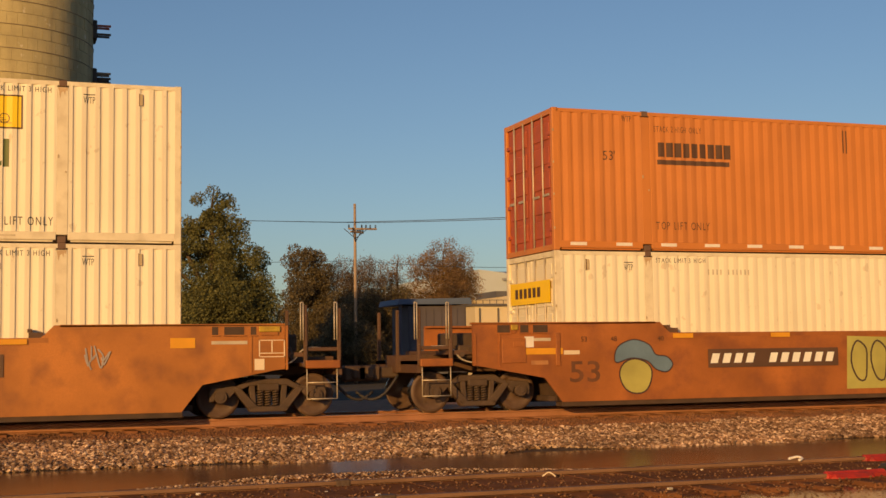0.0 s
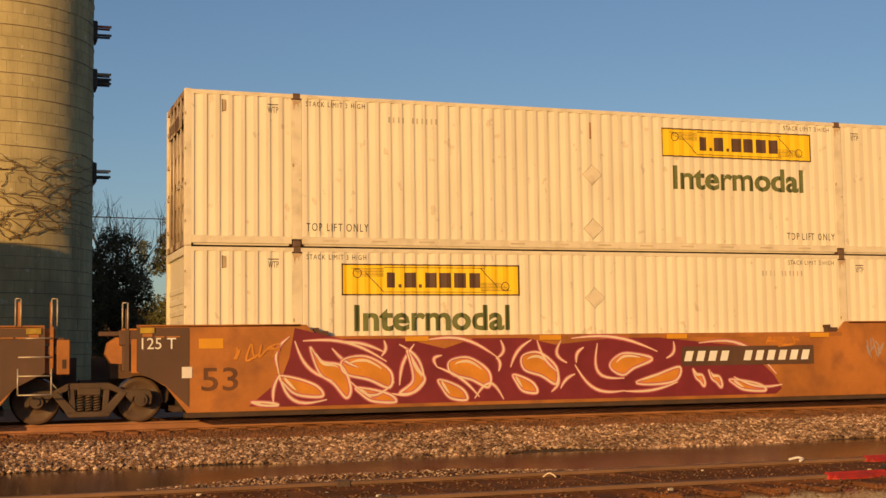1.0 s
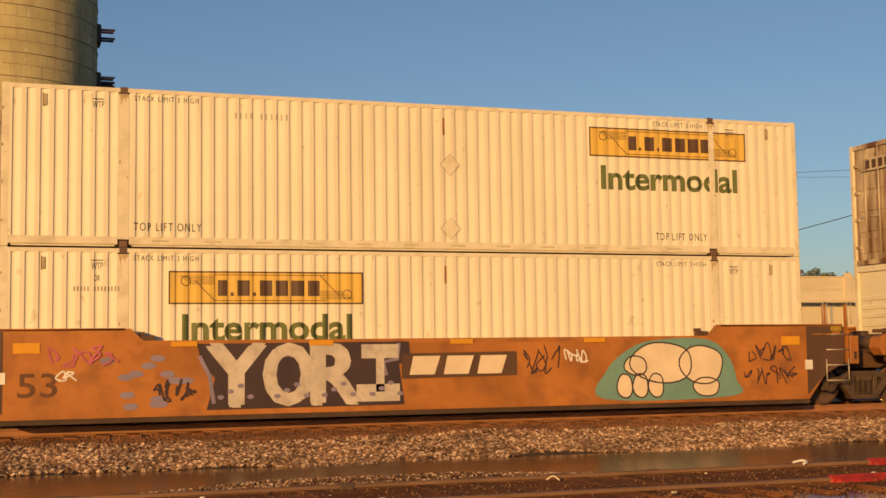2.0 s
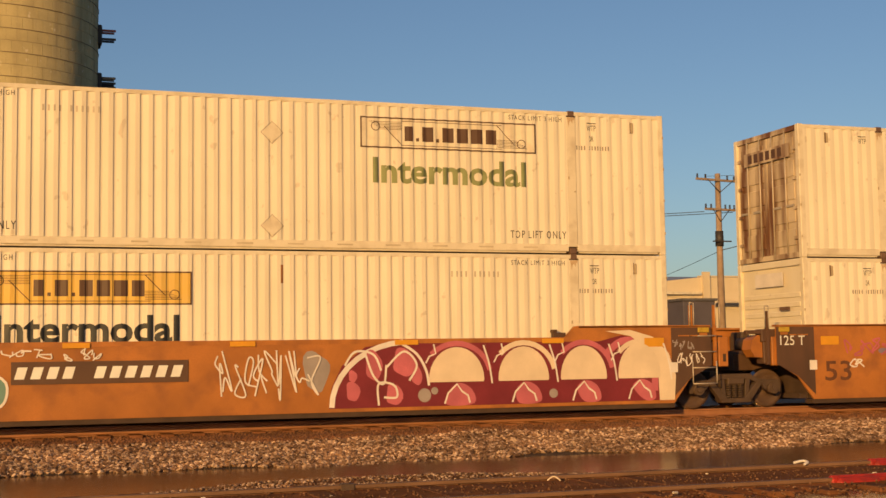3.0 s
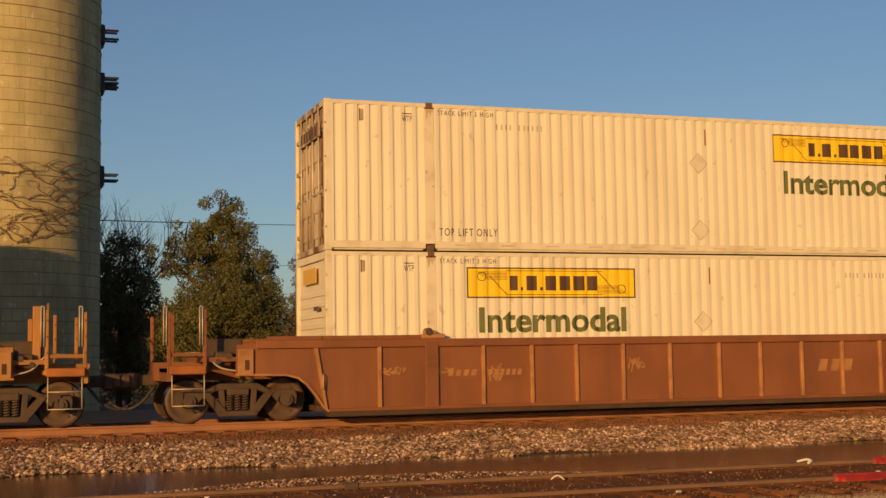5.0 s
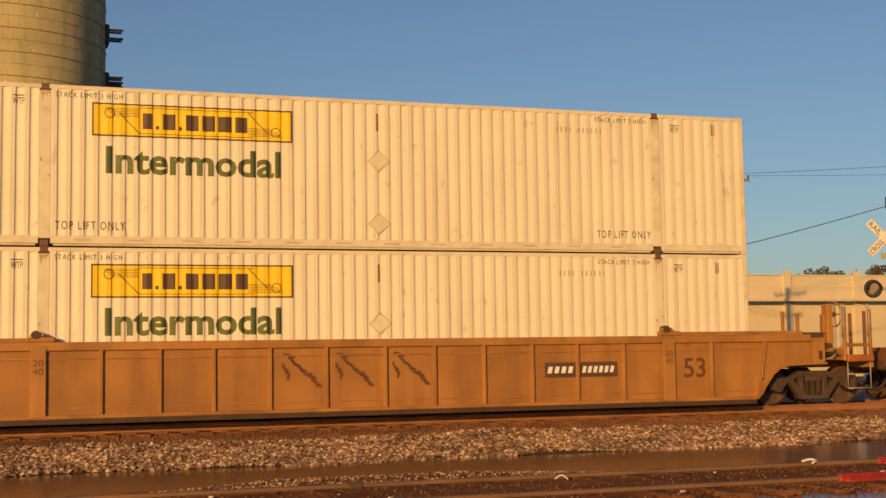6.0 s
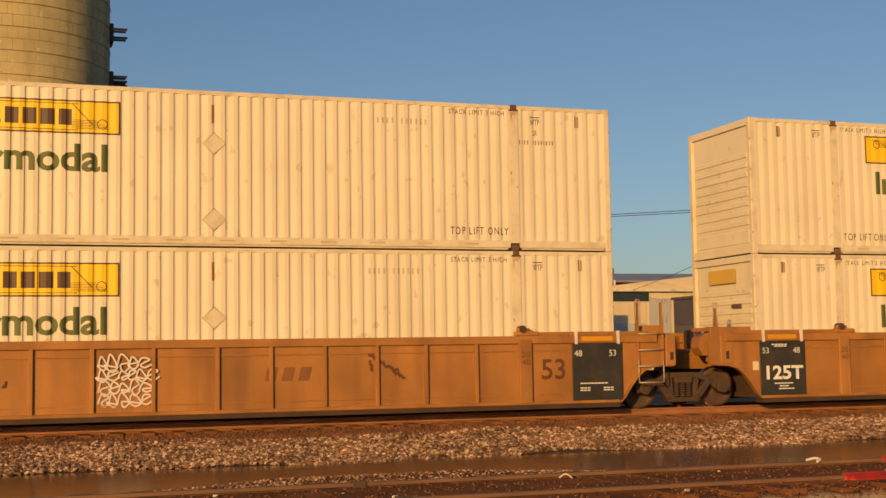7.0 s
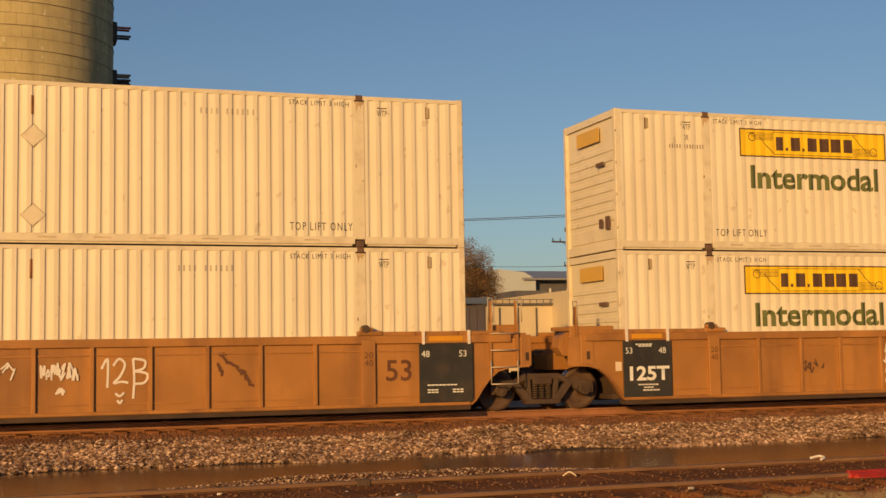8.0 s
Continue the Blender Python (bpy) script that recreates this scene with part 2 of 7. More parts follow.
def rod(bm, a, b, r, r2=None, seg=8, mi=0):
    """A round bar from a to b."""
    a, b = Vector(a), Vector(b)
    d = b - a
    q = d.to_track_quat("Z", "Y").to_matrix()
    r2 = r if r2 is None else r2
    lo, hi = [], []
    for i in range(seg):
        c = Vector((math.cos(2 * math.pi * i / seg), math.sin(2 * math.pi * i / seg), 0))
        lo.append(bm.verts.new(a + q @ (c * r)))
        hi.append(bm.verts.new(b + q @ (c * r2)))
    for i in range(seg):
        f = bm.faces.new((lo[i], lo[(i + 1) % seg], hi[(i + 1) % seg], hi[i]))
        f.smooth = True
        f.material_index = mi
    for f in (bm.faces.new(lo[::-1]), bm.faces.new(hi)):
        f.material_index = mi
    return bm


def tube(bm, pts, r, seg=5, r2=None):
    """One unbroken round bar along the points."""
    pts = [Vector(p) for p in pts]
    n, rings = len(pts), []
    for i, p in enumerate(pts):
        d = (pts[min(i + 1, n - 1)] - pts[max(i - 1, 0)]).normalized()
        side = d.cross(Vector((0.13, 0.07, 1.0))).normalized()
        up = side.cross(d)
        rr = r if r2 is None else r + (r2 - r) * i / (n - 1)
        rings.append([bm.verts.new(p + rr * (math.cos(2 * math.pi * k / seg) * side + math.sin(2 * math.pi * k / seg) * up)) for k in range(seg)])
    for a, b in zip(rings, rings[1:]):
        for k in range(seg):
            bm.faces.new((a[k], a[(k + 1) % seg], b[(k + 1) % seg], b[k])).smooth = True
    bm.faces.new(rings[0][::-1]), bm.faces.new(rings[-1])
    return bm


def thing(name, m, label, category, group=""):
    ob = new(name)
    ob.matrix_world = m
    return tagged(ob, label, category, group)


def spline(pts, steps=6, closed=True):
    """A smooth line through the points."""
    n, out = len(pts), []
    for i in range(n if closed else n - 1):
        g = [Vector(pts[(i + k) % n] if closed else pts[min(max(i + k, 0), n - 1)]) for k in (-1, 0, 1, 2)]
        for s in range(steps):
            t = s / steps
            out.append(0.5 * (2 * g[1] + (g[2] - g[0]) * t + (2 * g[0] - 5 * g[1] + 4 * g[2] - g[3]) * t * t + (3 * g[1] - g[0] - 3 * g[2] + g[3]) * t ** 3))
    if not closed:
        out.append(Vector(pts[-1]))
    return out


def sheet(bm, pts, y, mi=0):
    """A flat coat of paint: an outline in the x-z plane, facing -y."""
    f = bm.faces.new([bm.verts.new((p[0], y, p[1])) for p in pts])
    f.normal_update()
    if f.normal.y > 0:
        f.normal_flip()
    f.material_index = mi
    return f


def stroke(bm, pts, width, y, mi=0, taper=0.0):
    """A painted line along the points, thinner at both ends where it tapers."""
    n = len(pts)
    L, R = [], []
    for i in range(n):
        d = Vector(pts[min(i + 1, n - 1)]) - Vector(pts[max(i - 1, 0)])
        d = d.normalized() if d.length else Vector((1, 0))
        s = Vector((-d.y, d.x)) * width / 2 * (1 - taper + taper * math.sin(math.pi * (i + 0.3) / (n - 0.4)))
        lift = y - 0.00006 * i
        L.append(bm.verts.new((pts[i][0] + s.x, lift, pts[i][1] + s.y)))
        R.append(bm.verts.new((pts[i][0] - s.x, lift, pts[i][1] - s.y)))
    for i in range(n - 1):
        f = bm.faces.new((L[i], R[i], R[i + 1], L[i + 1]))
        f.normal_update()
        if f.normal.y > 0:
            f.normal_flip()
        f.material_index = mi


LETTERS = {}


def lettering(words, height, width=None, bold=0.0, shear=0.0, space=1.0):
    """Words in the built-in font as a mesh in the x-z plane that starts at the origin and faces -y."""
    key = (words, height, width, bold, shear, space)
    if key not in LETTERS:
        cu = bpy.data.curves.new("lettering", "FONT")
        cu.body, cu.size, cu.offset, cu.shear = words, 1.0, bold, shear
        cu.resolution_u, cu.space_character = 3, space
        ob = bpy.data.objects.new("lettering", cu)
        me = bpy.data.meshes.new_from_object(ob)
        bpy.data.objects.remove(ob)
        bm = bmesh.new()
        bm.from_mesh(me)
        xs, ys = [v.co.x for v in bm.verts], [v.co.y for v in bm.verts]
        k = height / (max(ys) - min(ys))
        kx = k if width is None else width / (max(xs) - min(xs))
        x0, y0 = min(xs), min(ys)
        for v in bm.verts:
            v.co = Vector(((v.co.x - x0) * kx, 0, (v.co.y - y0) * k))
        LETTERS[key] = bm
    return LETTERS[key].copy()


# ---- ground ----
TRACK_Y = 25.06
WATER_Z = -0.40
PROFILE = [(-400, -0.35), (6, -0.22), (9.0, -0.10), (9.6, -0.045), (12.75, -0.05), (14.3, -0.25), (15.6, -0.41), (17.5, -0.62), (19.3, -0.46), (20.1, -0.38),
           (22.2, -0.27), (23.35, -0.17), (23.95, -0.09), (26.3, -0.09), (27.2, -0.12), (29.5, -0.12), (34, 0.02), (40, -0.3), (60, -0.5), (400, -0.3), (3000, 0.0)]


def ground_z(y):
    for (a, za), (b, zb) in zip(PROFILE, PROFILE[1:]):
        if a <= y <= b:
            return za + (zb - za) * (y - a) / (b - a)
    return 0.0


def swell(x, y):
    if not 13 < y < 23.3:
        return 0.0
    ledge = max(0.0, min(1.0, (x - 0.4) / 2.4, (7.0 - x) / 2.2))
    return 0.035 * noise.noise((x * 0.4, y * 0.7, 0)) + 0.12 * ledge * math.exp(-((y - 13.85) / 0.5) ** 2)


def build_ground():
    bm = bmesh.new()
    xs = [-3000, -400, -60, -30] + [x * 1.0 for x in range(-20, 46)] + [60, 90, 400, 3000]
    ys = sorted({p[0] for p in PROFILE} | {y * 0.4 for y in range(24, 74)} | {5.0, 7.0, 8.2, 10.6, 10.8})
    grid = {}
    for i, x in enumerate(xs):
        for j, y in enumerate(ys):
            z = ground_z(y)
            if -25 < x < 50 and 13 < y < 23.3:
                z += swell(x, y)
            if 4 < x < 24 and 5 < y < 10.8:
                z -= 0.09 * min(1, (x - 4) / 3) * min(1, (10.8 - y) / 0.2, (y - 5) / 1.5)
            grid[i, j] = bm.verts.new((x, y, z))
    for i in range(len(xs) - 1):
        for j in range(len(ys) - 1):
            f = bm.faces.new((grid[i, j], grid[i + 1, j], grid[i + 1, j + 1], grid[i, j + 1]))
            y = (ys[j] + ys[j + 1]) / 2
            f.material_index = 0 if y < 6 else 1 if y < 17.3 else 2 if y < 22.9 else 3 if y < 34 else 0
            f.smooth = True
    tagged(part("ground", bm, ["grass", "soil", "gravel_bed", "dusty"]), "brown soil, rusty gravel and dry grass beside railway tracks", "ground", kind="structure")
    bm = bmesh.new()
    v = [bm.verts.new(p) for p in ((-300, 15.2, WATER_Z), (300, 15.2, WATER_Z), (300, 20.6, WATER_Z), (-300, 20.6, WATER_Z))]
    bm.faces.new(v)
    tagged(part("water", bm, "water"), "still muddy ditch water that mirrors the train", "water", kind="structure")
    bm = bmesh.new()
    bm.faces.new([bm.verts.new((x, y, -0.095)) for x, y in ((3.5, 4.5), (26, 4.5), (26, 10.84), (3.5, 10.84))])
    tagged(part("puddle", bm, "water"), "shallow brown puddle beside the siding rail", "puddle", kind="structure")


build_ground()


def build_track(yc, z, name, label, x0, x1, head, web="rail"):
    t = thing(name, pose(0, yc, z), label, "railway track")
    tagged(t, kind="structure")
    for s in (-1, 1):
        bm = bmesh.new()
        y = s * 0.755
        pts = [(-0.07, -0.17), (0.07, -0.17), (0.065, -0.155), (0.012, -0.13), (0.012, -0.045), (0.036, -0.035), (0.036, -0.004), (0.028, 0), (-0.028, 0), (-0.036, -0.004), (-0.036, -0.035), (-0.012, -0.045), (-0.012, -0.13), (-0.065, -0.155)]
        a = [bm.verts.new((x0, y + p, q)) for p, q in pts]
        b = [bm.verts.new((x1, y + p, q)) for p, q in pts]
        for i in range(len(pts)):
            f = bm.faces.new((a[i], a[(i + 1) % len(pts)], b[(i + 1) % len(pts)], b[i]))
            f.material_index = 1 if i in (6, 7, 8) else 0
        bm.faces.new(a[::-1]), bm.faces.new(b)
        part("rail", bm, [web, head], t, "rust-brown steel rail")
    return t


track = build_track(TRACK_Y, 0.08, "main_track", "rusty main line rails on a stone ballast bank", -120, 160, "rail_head")
siding = build_track(11.65, 0.0, "siding_track", "rust-brown siding rails sunk in wet soil", -60, 80, "siding_rail", "siding_rail")

# ---- train: containers ----
LONG, WIDE, TALL = 16.154, 2.59, 2.89
PITCH = 0.2345
DEEP = 0.022
POST = 2.08
BENDS = (0.070, 0.074, 0.125, 0.222)


def groove(x):
    """How far the corrugated side lies behind its outer face at x."""
    p = (x / PITCH) % 1.0 * PITCH
    a, b, c, d = BENDS
    if p < a or p > d:
        return 0.0
    return DEEP * ((p - a) / (b - a) if p < b else 1.0 if p < c else (d - p) / (d - c))


def breaks(x0, x1):
    out = [x0]
    k = math.floor(x0 / PITCH)
    while k * PITCH < x1:
        out += [k * PITCH + p for p in BENDS if x0 + 1e-4 < k * PITCH + p < x1 - 1e-4]
        k += 1
    return out + [x1]


def corrugated(bm, x0, x1, z0, z1, y, out=-1, mi=0):
    """A vertically grooved panel whose outer face lies at y."""
    xs = breaks(x0, x1)
    lo = [bm.verts.new((x, y - out * groove(x), z0)) for x in xs]
    hi = [bm.verts.new((x, y - out * groove(x), z1)) for x in xs]
    for i in range(len(xs) - 1):
        q = (lo[i], lo[i + 1], hi[i + 1], hi[i])
        f = bm.faces.new(q if out < 0 else q[::-1])
        f.material_index = mi
    return bm


def follow(bm, x, z, y, gap=0.003):
    """Lays a flat sheet of lettering on the grooved side with its lower left corner at x, z."""
    bmesh.ops.translate(bm, verts=bm.verts, vec=(x, 0, z))
    x0, x1 = min(v.co.x for v in bm.verts), max(v.co.x for v in bm.verts)
    for c in breaks(x0, x1)[1:-1]:
        bmesh.ops.bisect_plane(bm, geom=bm.verts[:] + bm.edges[:] + bm.faces[:], plane_co=(c, 0, 0), plane_no=(1, 0, 0), dist=1e-6)
    for v in bm.verts:
        v.co.y = y + groove(v.co.x) - gap
    return bm


MESHES = {}


def shared(key, make):
    if key not in MESHES:
        MESHES[key] = make()
    return MESHES[key]


def letters_on(parent, words, x, z, height, mat, width=None, bold=0.0, y=-WIDE / 2, flat=False, name="lettering", label=""):
    def make():
        bm = lettering(words, height, width, bold, 0.0, 1.28 if name == "small_writing" and len(words) > 4 else 1.0)
        if flat:
            bmesh.ops.translate(bm, verts=bm.verts, vec=(x, y - 0.004, z))
        else:
            follow(bm, x, z, y)
        return finish(name, bm, mat)
    part(name, shared((words, x, z, height, mat, width, bold, y, flat), make), mat, parent, label)


def bars_on(parent, x, z, width, height, n, mat, y=-WIDE / 2, name="number_bars", fill=0.6):
    """Writing that is not spelled out: a row of plain bars."""
    w = width / n
    for i in range(n):
        if n > 6 and i == n * 4 // 10:
            continue
        x0 = x + i * w
        part(name.rstrip("s"), shared(("bar", x0, z, w, height, mat, y, fill), lambda: finish(name.rstrip("s"), corrugated(bmesh.new(), x0, x0 + fill * w, z, z + height, y - 0.003), mat)), None, parent)


def sign_on(parent, x, z, w, h, mat, ink):
    """The yellow company board, its name and scrolls as plain shapes."""
    y = -WIDE / 2
    board = part("company_board", shared(("board", x, z, w, h, mat), lambda: finish("company_board", corrugated(bmesh.new(), x, x + w, z, z + h, y - 0.003), mat)), mat, parent, "yellow company board with a brown frame")

    def frame_mesh():
        bm = bmesh.new()
        b = 0.028
        for r in ((x, x + w, z, z + b), (x, x + w, z + h - b, z + h), (x, x + b, z, z + h), (x + w - b, x + w, z, z + h)):
            corrugated(bm, *r, y - 0.006)
        for k in range(6):
            t = 0.035 + k * 0.03
            corrugated(bm, x + w * (0.05 + 0.012 * k), x + w * (0.23 + 0.0 * k), z + h * (0.90 - t * 1.6), z + h * (0.90 - t * 1.6) + 0.009, y - 0.006)
            corrugated(bm, x + w * 0.77, x + w * (0.95 - 0.012 * k), z + h * (0.10 + t * 1.6), z + h * (0.10 + t * 1.6) + 0.009, y - 0.006)
        corrugated(bm, x + w * 0.23, x + w * 0.80, z + h * 0.88, z + h * 0.88 + 0.012, y - 0.006)
        corrugated(bm, x + w * 0.23, x + w * 0.80, z + h * 0.10, z + h * 0.10 + 0.012, y - 0.006)
        tmp = bmesh.new()
        for s in (0, 1):
            cx, cz = (x + w * 0.085, z + h * 0.70) if s == 0 else (x + w * 0.915, z + h * 0.30)
            ring = [Vector((cx + 0.085 * math.cos(a), cz + 0.085 * math.sin(a))) for a in np.linspace(0, 6.283, 15)]
            stroke(tmp, ring, 0.016, 0)
            line = [(x + w * 0.13, z + h * 0.72), (x + w * 0.23, z + h * 0.10)] if s == 0 else [(x + w * 0.77, z + h * 0.9), (x + w * 0.87, z + h * 0.28)]
            stroke(tmp, [Vector(p) for p in line], 0.016, 0)
        follow(tmp, 0, 0, y - 0.003)
        me = bpy.data.meshes.new("t")
        tmp.to_mesh(me)
        bm.from_mesh(me)
        tmp.free()
        return finish("board_frame", bm, ink)

    part("board_frame", shared(("bframe", x, z, w, h, ink), frame_mesh), ink, board)

    # solid blocks stand for the name
    cur = x + w * 0.245
    for k, q in enumerate([0.046, 0.016, 0.062, 0.016, 0.064, 0.064, 0.068, 0.062]):
        hh = 0.11 if q < 0.02 else 0.48
        part("name_block", shared(("bname", k, x, z, w, h, ink), lambda: finish("name_block", corrugated(bmesh.new(), cur, cur + q * w, z + h * 0.25, z + h * (0.25 + hh), y - 0.006), ink)), ink, board)
        cur += q * w + 0.018 * w


def diamond_on(parent, x, z, r, mat):
    def make():
        bm = bmesh.new()
        ring = [Vector(p) for p in ((x - r, z), (x, z - r), (x + r, z), (x, z + r), (x - r, z))]
        stroke(bm, ring, 0.022, 0)
        follow(bm, 0, 0, -WIDE / 2)
        sheet(bm, [(x - r * .9, z), (x, z - r * .9), (x + r * .9, z), (x, z + r * .9)], -WIDE / 2 - 0.002, 1)
        return finish("placard_holder", bm, [mat, "white_trim"])
    part("placard_holder", shared(("dia", x, z, r, mat), make), mat, parent)


def container(label, body="white", trim="white_trim", end="ribs", group="stacked containers"):
    """A 53-foot corrugated box with its origin at the middle of its floor's underside; its doors or ribbed end face -x."""
    c = thing("container", Matrix.Identity(4), label, "shipping container", group)
    L, W, H = LONG / 2, WIDE / 2, TALL
    px = L - POST
    rail_lo, rail_hi = 0.19, 0.09
    for s in (-1, 1):
        y = s * W
        for a, b in ((-L + 0.12, -px - 0.1), (-px + 0.1, px - 0.1), (px + 0.1, L - 0.12)):
            def panel(a=a, b=b, y=y, s=s):
                bm = corrugated(bmesh.new(), a, b, rail_lo, H - rail_hi, y - s * 0.002, s)
                return finish("side_panel", bm, body)
            part("side_panel", shared(("panel", a, s, body), panel), body, c)

        for a, b in ((-L + 0.12, -px - 0.1), (-px + 0.1, px - 0.1), (px + 0.1, L - 0.12)):
            def bottom(a=a, b=b, y=y, s=s):
                return finish("bottom_rail", box(bmesh.new(), a, b, min(y, y - s * 0.10), max(y, y - s * 0.10), 0.05, rail_lo, 0.006), trim)

            def runner(a=a, b=b, y=y, s=s):
                return finish("runner", box(bmesh.new(), a + 0.05, b - 0.05, min(y - s * 0.03, y - s * 0.14), max(y - s * 0.03, y - s * 0.14), 0.018, 0.05), trim)
            r = part("bottom_rail", shared(("brail", a, s, trim), bottom), trim, c)
            part("runner", shared(("runner", a, s, trim), runner), trim, r)
            if s < 0 and body == "white" and b - a > 5:
                for k in range(12):
                    part("rail_slot", shared(("rslot",), lambda: finish("rail_slot", boxes((0, 0.30, -W - 0.003, -W + 0.01, 0.105, 0.135)), "slot_dust")), None, r).location.x = a + 0.4 + k * (b - a - 0.9) / 11.5

        def top(y=y, s=s):
            return finish("top_rail", box(bmesh.new(), -L + 0.1, L - 0.1, min(y, y - s * 0.07), max(y, y - s * 0.07), H - rail_hi, H - 0.015), trim)
        part("top_rail", shared(("trail", s, trim), top), trim, c)
        for e in (-1, 1):
            def post(x=e * px, y=y, s=s):
                return finish("lifting_post", box(bmesh.new(), x - 0.1, x + 0.1, min(y, y - s * 0.09), max(y, y - s * 0.09), 0.14, H - 0.12, 0.008), trim)
            part("lifting_post", shared(("lpost", e, s, trim), post), trim, c)

            def corner(x=e * L, y=y, s=s, e=e):
                return finish("corner_post", box(bmesh.new(), min(x, x - e * 0.13), max(x, x - e * 0.13), min(y, y - s * 0.13), max(y, y - s * 0.13), 0.0, H, 0.012), trim)
            part("corner_post", shared(("cpost", e, s, trim), corner), trim, c)
            if s < 0:
                for dx, z, h in ((-0.07, 1.50, 0.06), (0.06, 1.24, 0.03)):
                    part("post_latch", shared(("latch", e, dx, z), lambda: finish("post_latch", boxes((e * px + dx - 0.014, e * px + dx + (0.014 if h < 0.3 else 0.0), y - 0.012, y - 0.002, z, z + h)), "vent_paint")), None, c)
                for k, z in enumerate((0.42, 1.1, 1.75, 2.4)):
                    part("hinge_pin", shared(("pin", e, k), lambda: finish("hinge_pin", boxes((e * (L - 0.012) - 0.014, e * (L - 0.012) + 0.014, y - 0.014, y + 0.01, z, z + 0.05), bevel=0.006), "vent_paint")), None, c)
            for lv in (0, 1):
                def cast(x=e * px, y=y, s=s, lv=lv):
                    bm = bmesh.new()
                    z0, z1 = (0.0, 0.12) if lv == 0 else (H - 0.11, H + 0.004)
                    y0, y1 = sorted((y + s * 0.006, y - s * 0.16))
                    box(bm, x - 0.075, x + 0.075, y0, y1, z0, z1, 0.012)
                    return finish("corner_casting", bm, "casting")
                part("corner_casting", shared(("cast", e, s, lv), cast), "casting", c, "dark steel lifting casting")
            if s < 0 and body == "white":
                def stain(x=e * px, y=y):
                    bm = bmesh.new()
                    sheet(bm, [(x - 0.088, H - 0.13), (x + 0.085, H - 0.125), (x + 0.07, H - 0.19), (x + 0.045, H - 0.17), (x + 0.03, H - 0.26), (x + 0.005, H - 0.19), (x - 0.03, H - 0.22), (x - 0.05, H - 0.33), (x - 0.07, H - 0.2)], y - 0.004)
                    return finish("rust_stain", bm, "rust_stain")
                part("rust_stain", shared(("stain", e), stain), None, c, "rust run below the lifting casting")
    part("roof", shared(("roof", body), lambda: finish("roof", box(bmesh.new(), -L + 0.13, L - 0.13, -W + 0.07, W - 0.07, H - 0.06, H - 0.025), body)), body, c)
    part("floor", shared(("cfloor", body), lambda: finish("floor", box(bmesh.new(), -L + 0.1, L - 0.1, -W + 0.11, W - 0.11, 0.02, 0.15), "casting")), "casting", c)
    # far end: plain ribbed wall
    def ribs(x, s, mat, n=9):
        bm = bmesh.new()
        box(bm, min(x - s * 0.06, x - s * 0.10), max(x - s * 0.06, x - s * 0.10), -W + 0.13, W - 0.13, 0.03, H - 0.03)
        for z0, z1 in ((0.02, 0.2), (H - 0.15, H - 0.01)):
            a, b = sorted((x - s * 0.004, x - s * 0.1))
            box(bm, a, b, -W + 0.13, W - 0.13, z0, z1)
        return finish("end_wall", bm, mat)
    def wall(s):
        w = part("end_wall", shared(("ribs", s, body), lambda: ribs(s * L, s, body)), body, c)
        a, b = sorted((s * (L - 0.062), s * (L - 0.038)))
        for k in range(8):
            part("wall_rib", shared(("wrib", s, body), lambda: finish("wall_rib", box(bmesh.new(), a, b, -W + 0.2, W - 0.2, 0, 0.11, 0.010), body)), body, w).location.z = 0.62 + k * 0.205
        part("kick_plate", shared(("kick", s, body), lambda: finish("kick_plate", box(bmesh.new(), a, b, -W + 0.2, W - 0.2, 0.24, 0.52, 0.008), body)), body, w)
    wall(1)
    if end.startswith("ribs"):
        wall(-1)
        if end in ("ribs_sign", "ribs_plate"):
            pm = "yellow_old" if end == "ribs_sign" else "white_spray"
            bm = boxes((-L - 0.016, -L - 0.002, -0.55, 0.55, 2.32, 2.62))
            part("end_plate", shared(("eplate", pm), lambda b=bm: finish("end_plate", b, pm)), None, c, "small company plate on the end wall")
            part("end_fitting", shared(("efit",), lambda: finish("end_fitting", boxes((-L - 0.03, -L + 0.0, -0.95, -0.8, 0.45, 0.72), (-L - 0.03, -L, -0.62, -0.5, 0.5, 0.68), (-L - 0.03, -L, -0.75, -0.4, 1.78, 1.86)), "casting")), "casting", c)
    else:
        dm = {"rusty": "door_rusty", "red": "red_door", "doors": body}[end]

        def leaf(s, dm=dm):
            bm = bmesh.new()
            y0, y1 = sorted((s * 0.01, s * (W - 0.13)))
            box(bm, -L + 0.05, -L + 0.09, y0, y1, 0.12, H - 0.12, 0.006)
            for k in range(5):
                z = 0.28 + k * 0.5
                box(bm, -L + 0.03, -L + 0.05, y0 + 0.12, y1 - 0.12, z, z + 0.36, 0.012)
            for k in range(4):
                z = 0.4 + k * 0.65
                ye = s * (W - 0.13)
                a, b = sorted((ye, ye - s * 0.16))
                box(bm, -L + 0.005, -L + 0.05, a, b, z, z + 0.07)
            return finish("door", bm, dm)
        for s in (-1, 1):
            d = part("door", shared(("leaf", s, dm), lambda s=s: leaf(s)), dm, c, "container door with lock rods")

            def lock(s=s):
                bm = bmesh.new()
                for yy in (0.25, 0.75):
                    y = s * yy
                    rod(bm, (-L + 0.012, y, 0.08), (-L + 0.012, y, H - 0.08), 0.02, seg=6)
                    box(bm, -L + 0.0, -L + 0.02, min(y, y + s * 0.3), max(y, y + s * 0.3), 1.12, 1.17)
                return finish("lock_rod", bm, "galv")
            part("lock_rod", shared(("lock", s), lock), "galv", d, "bare steel lock rods")

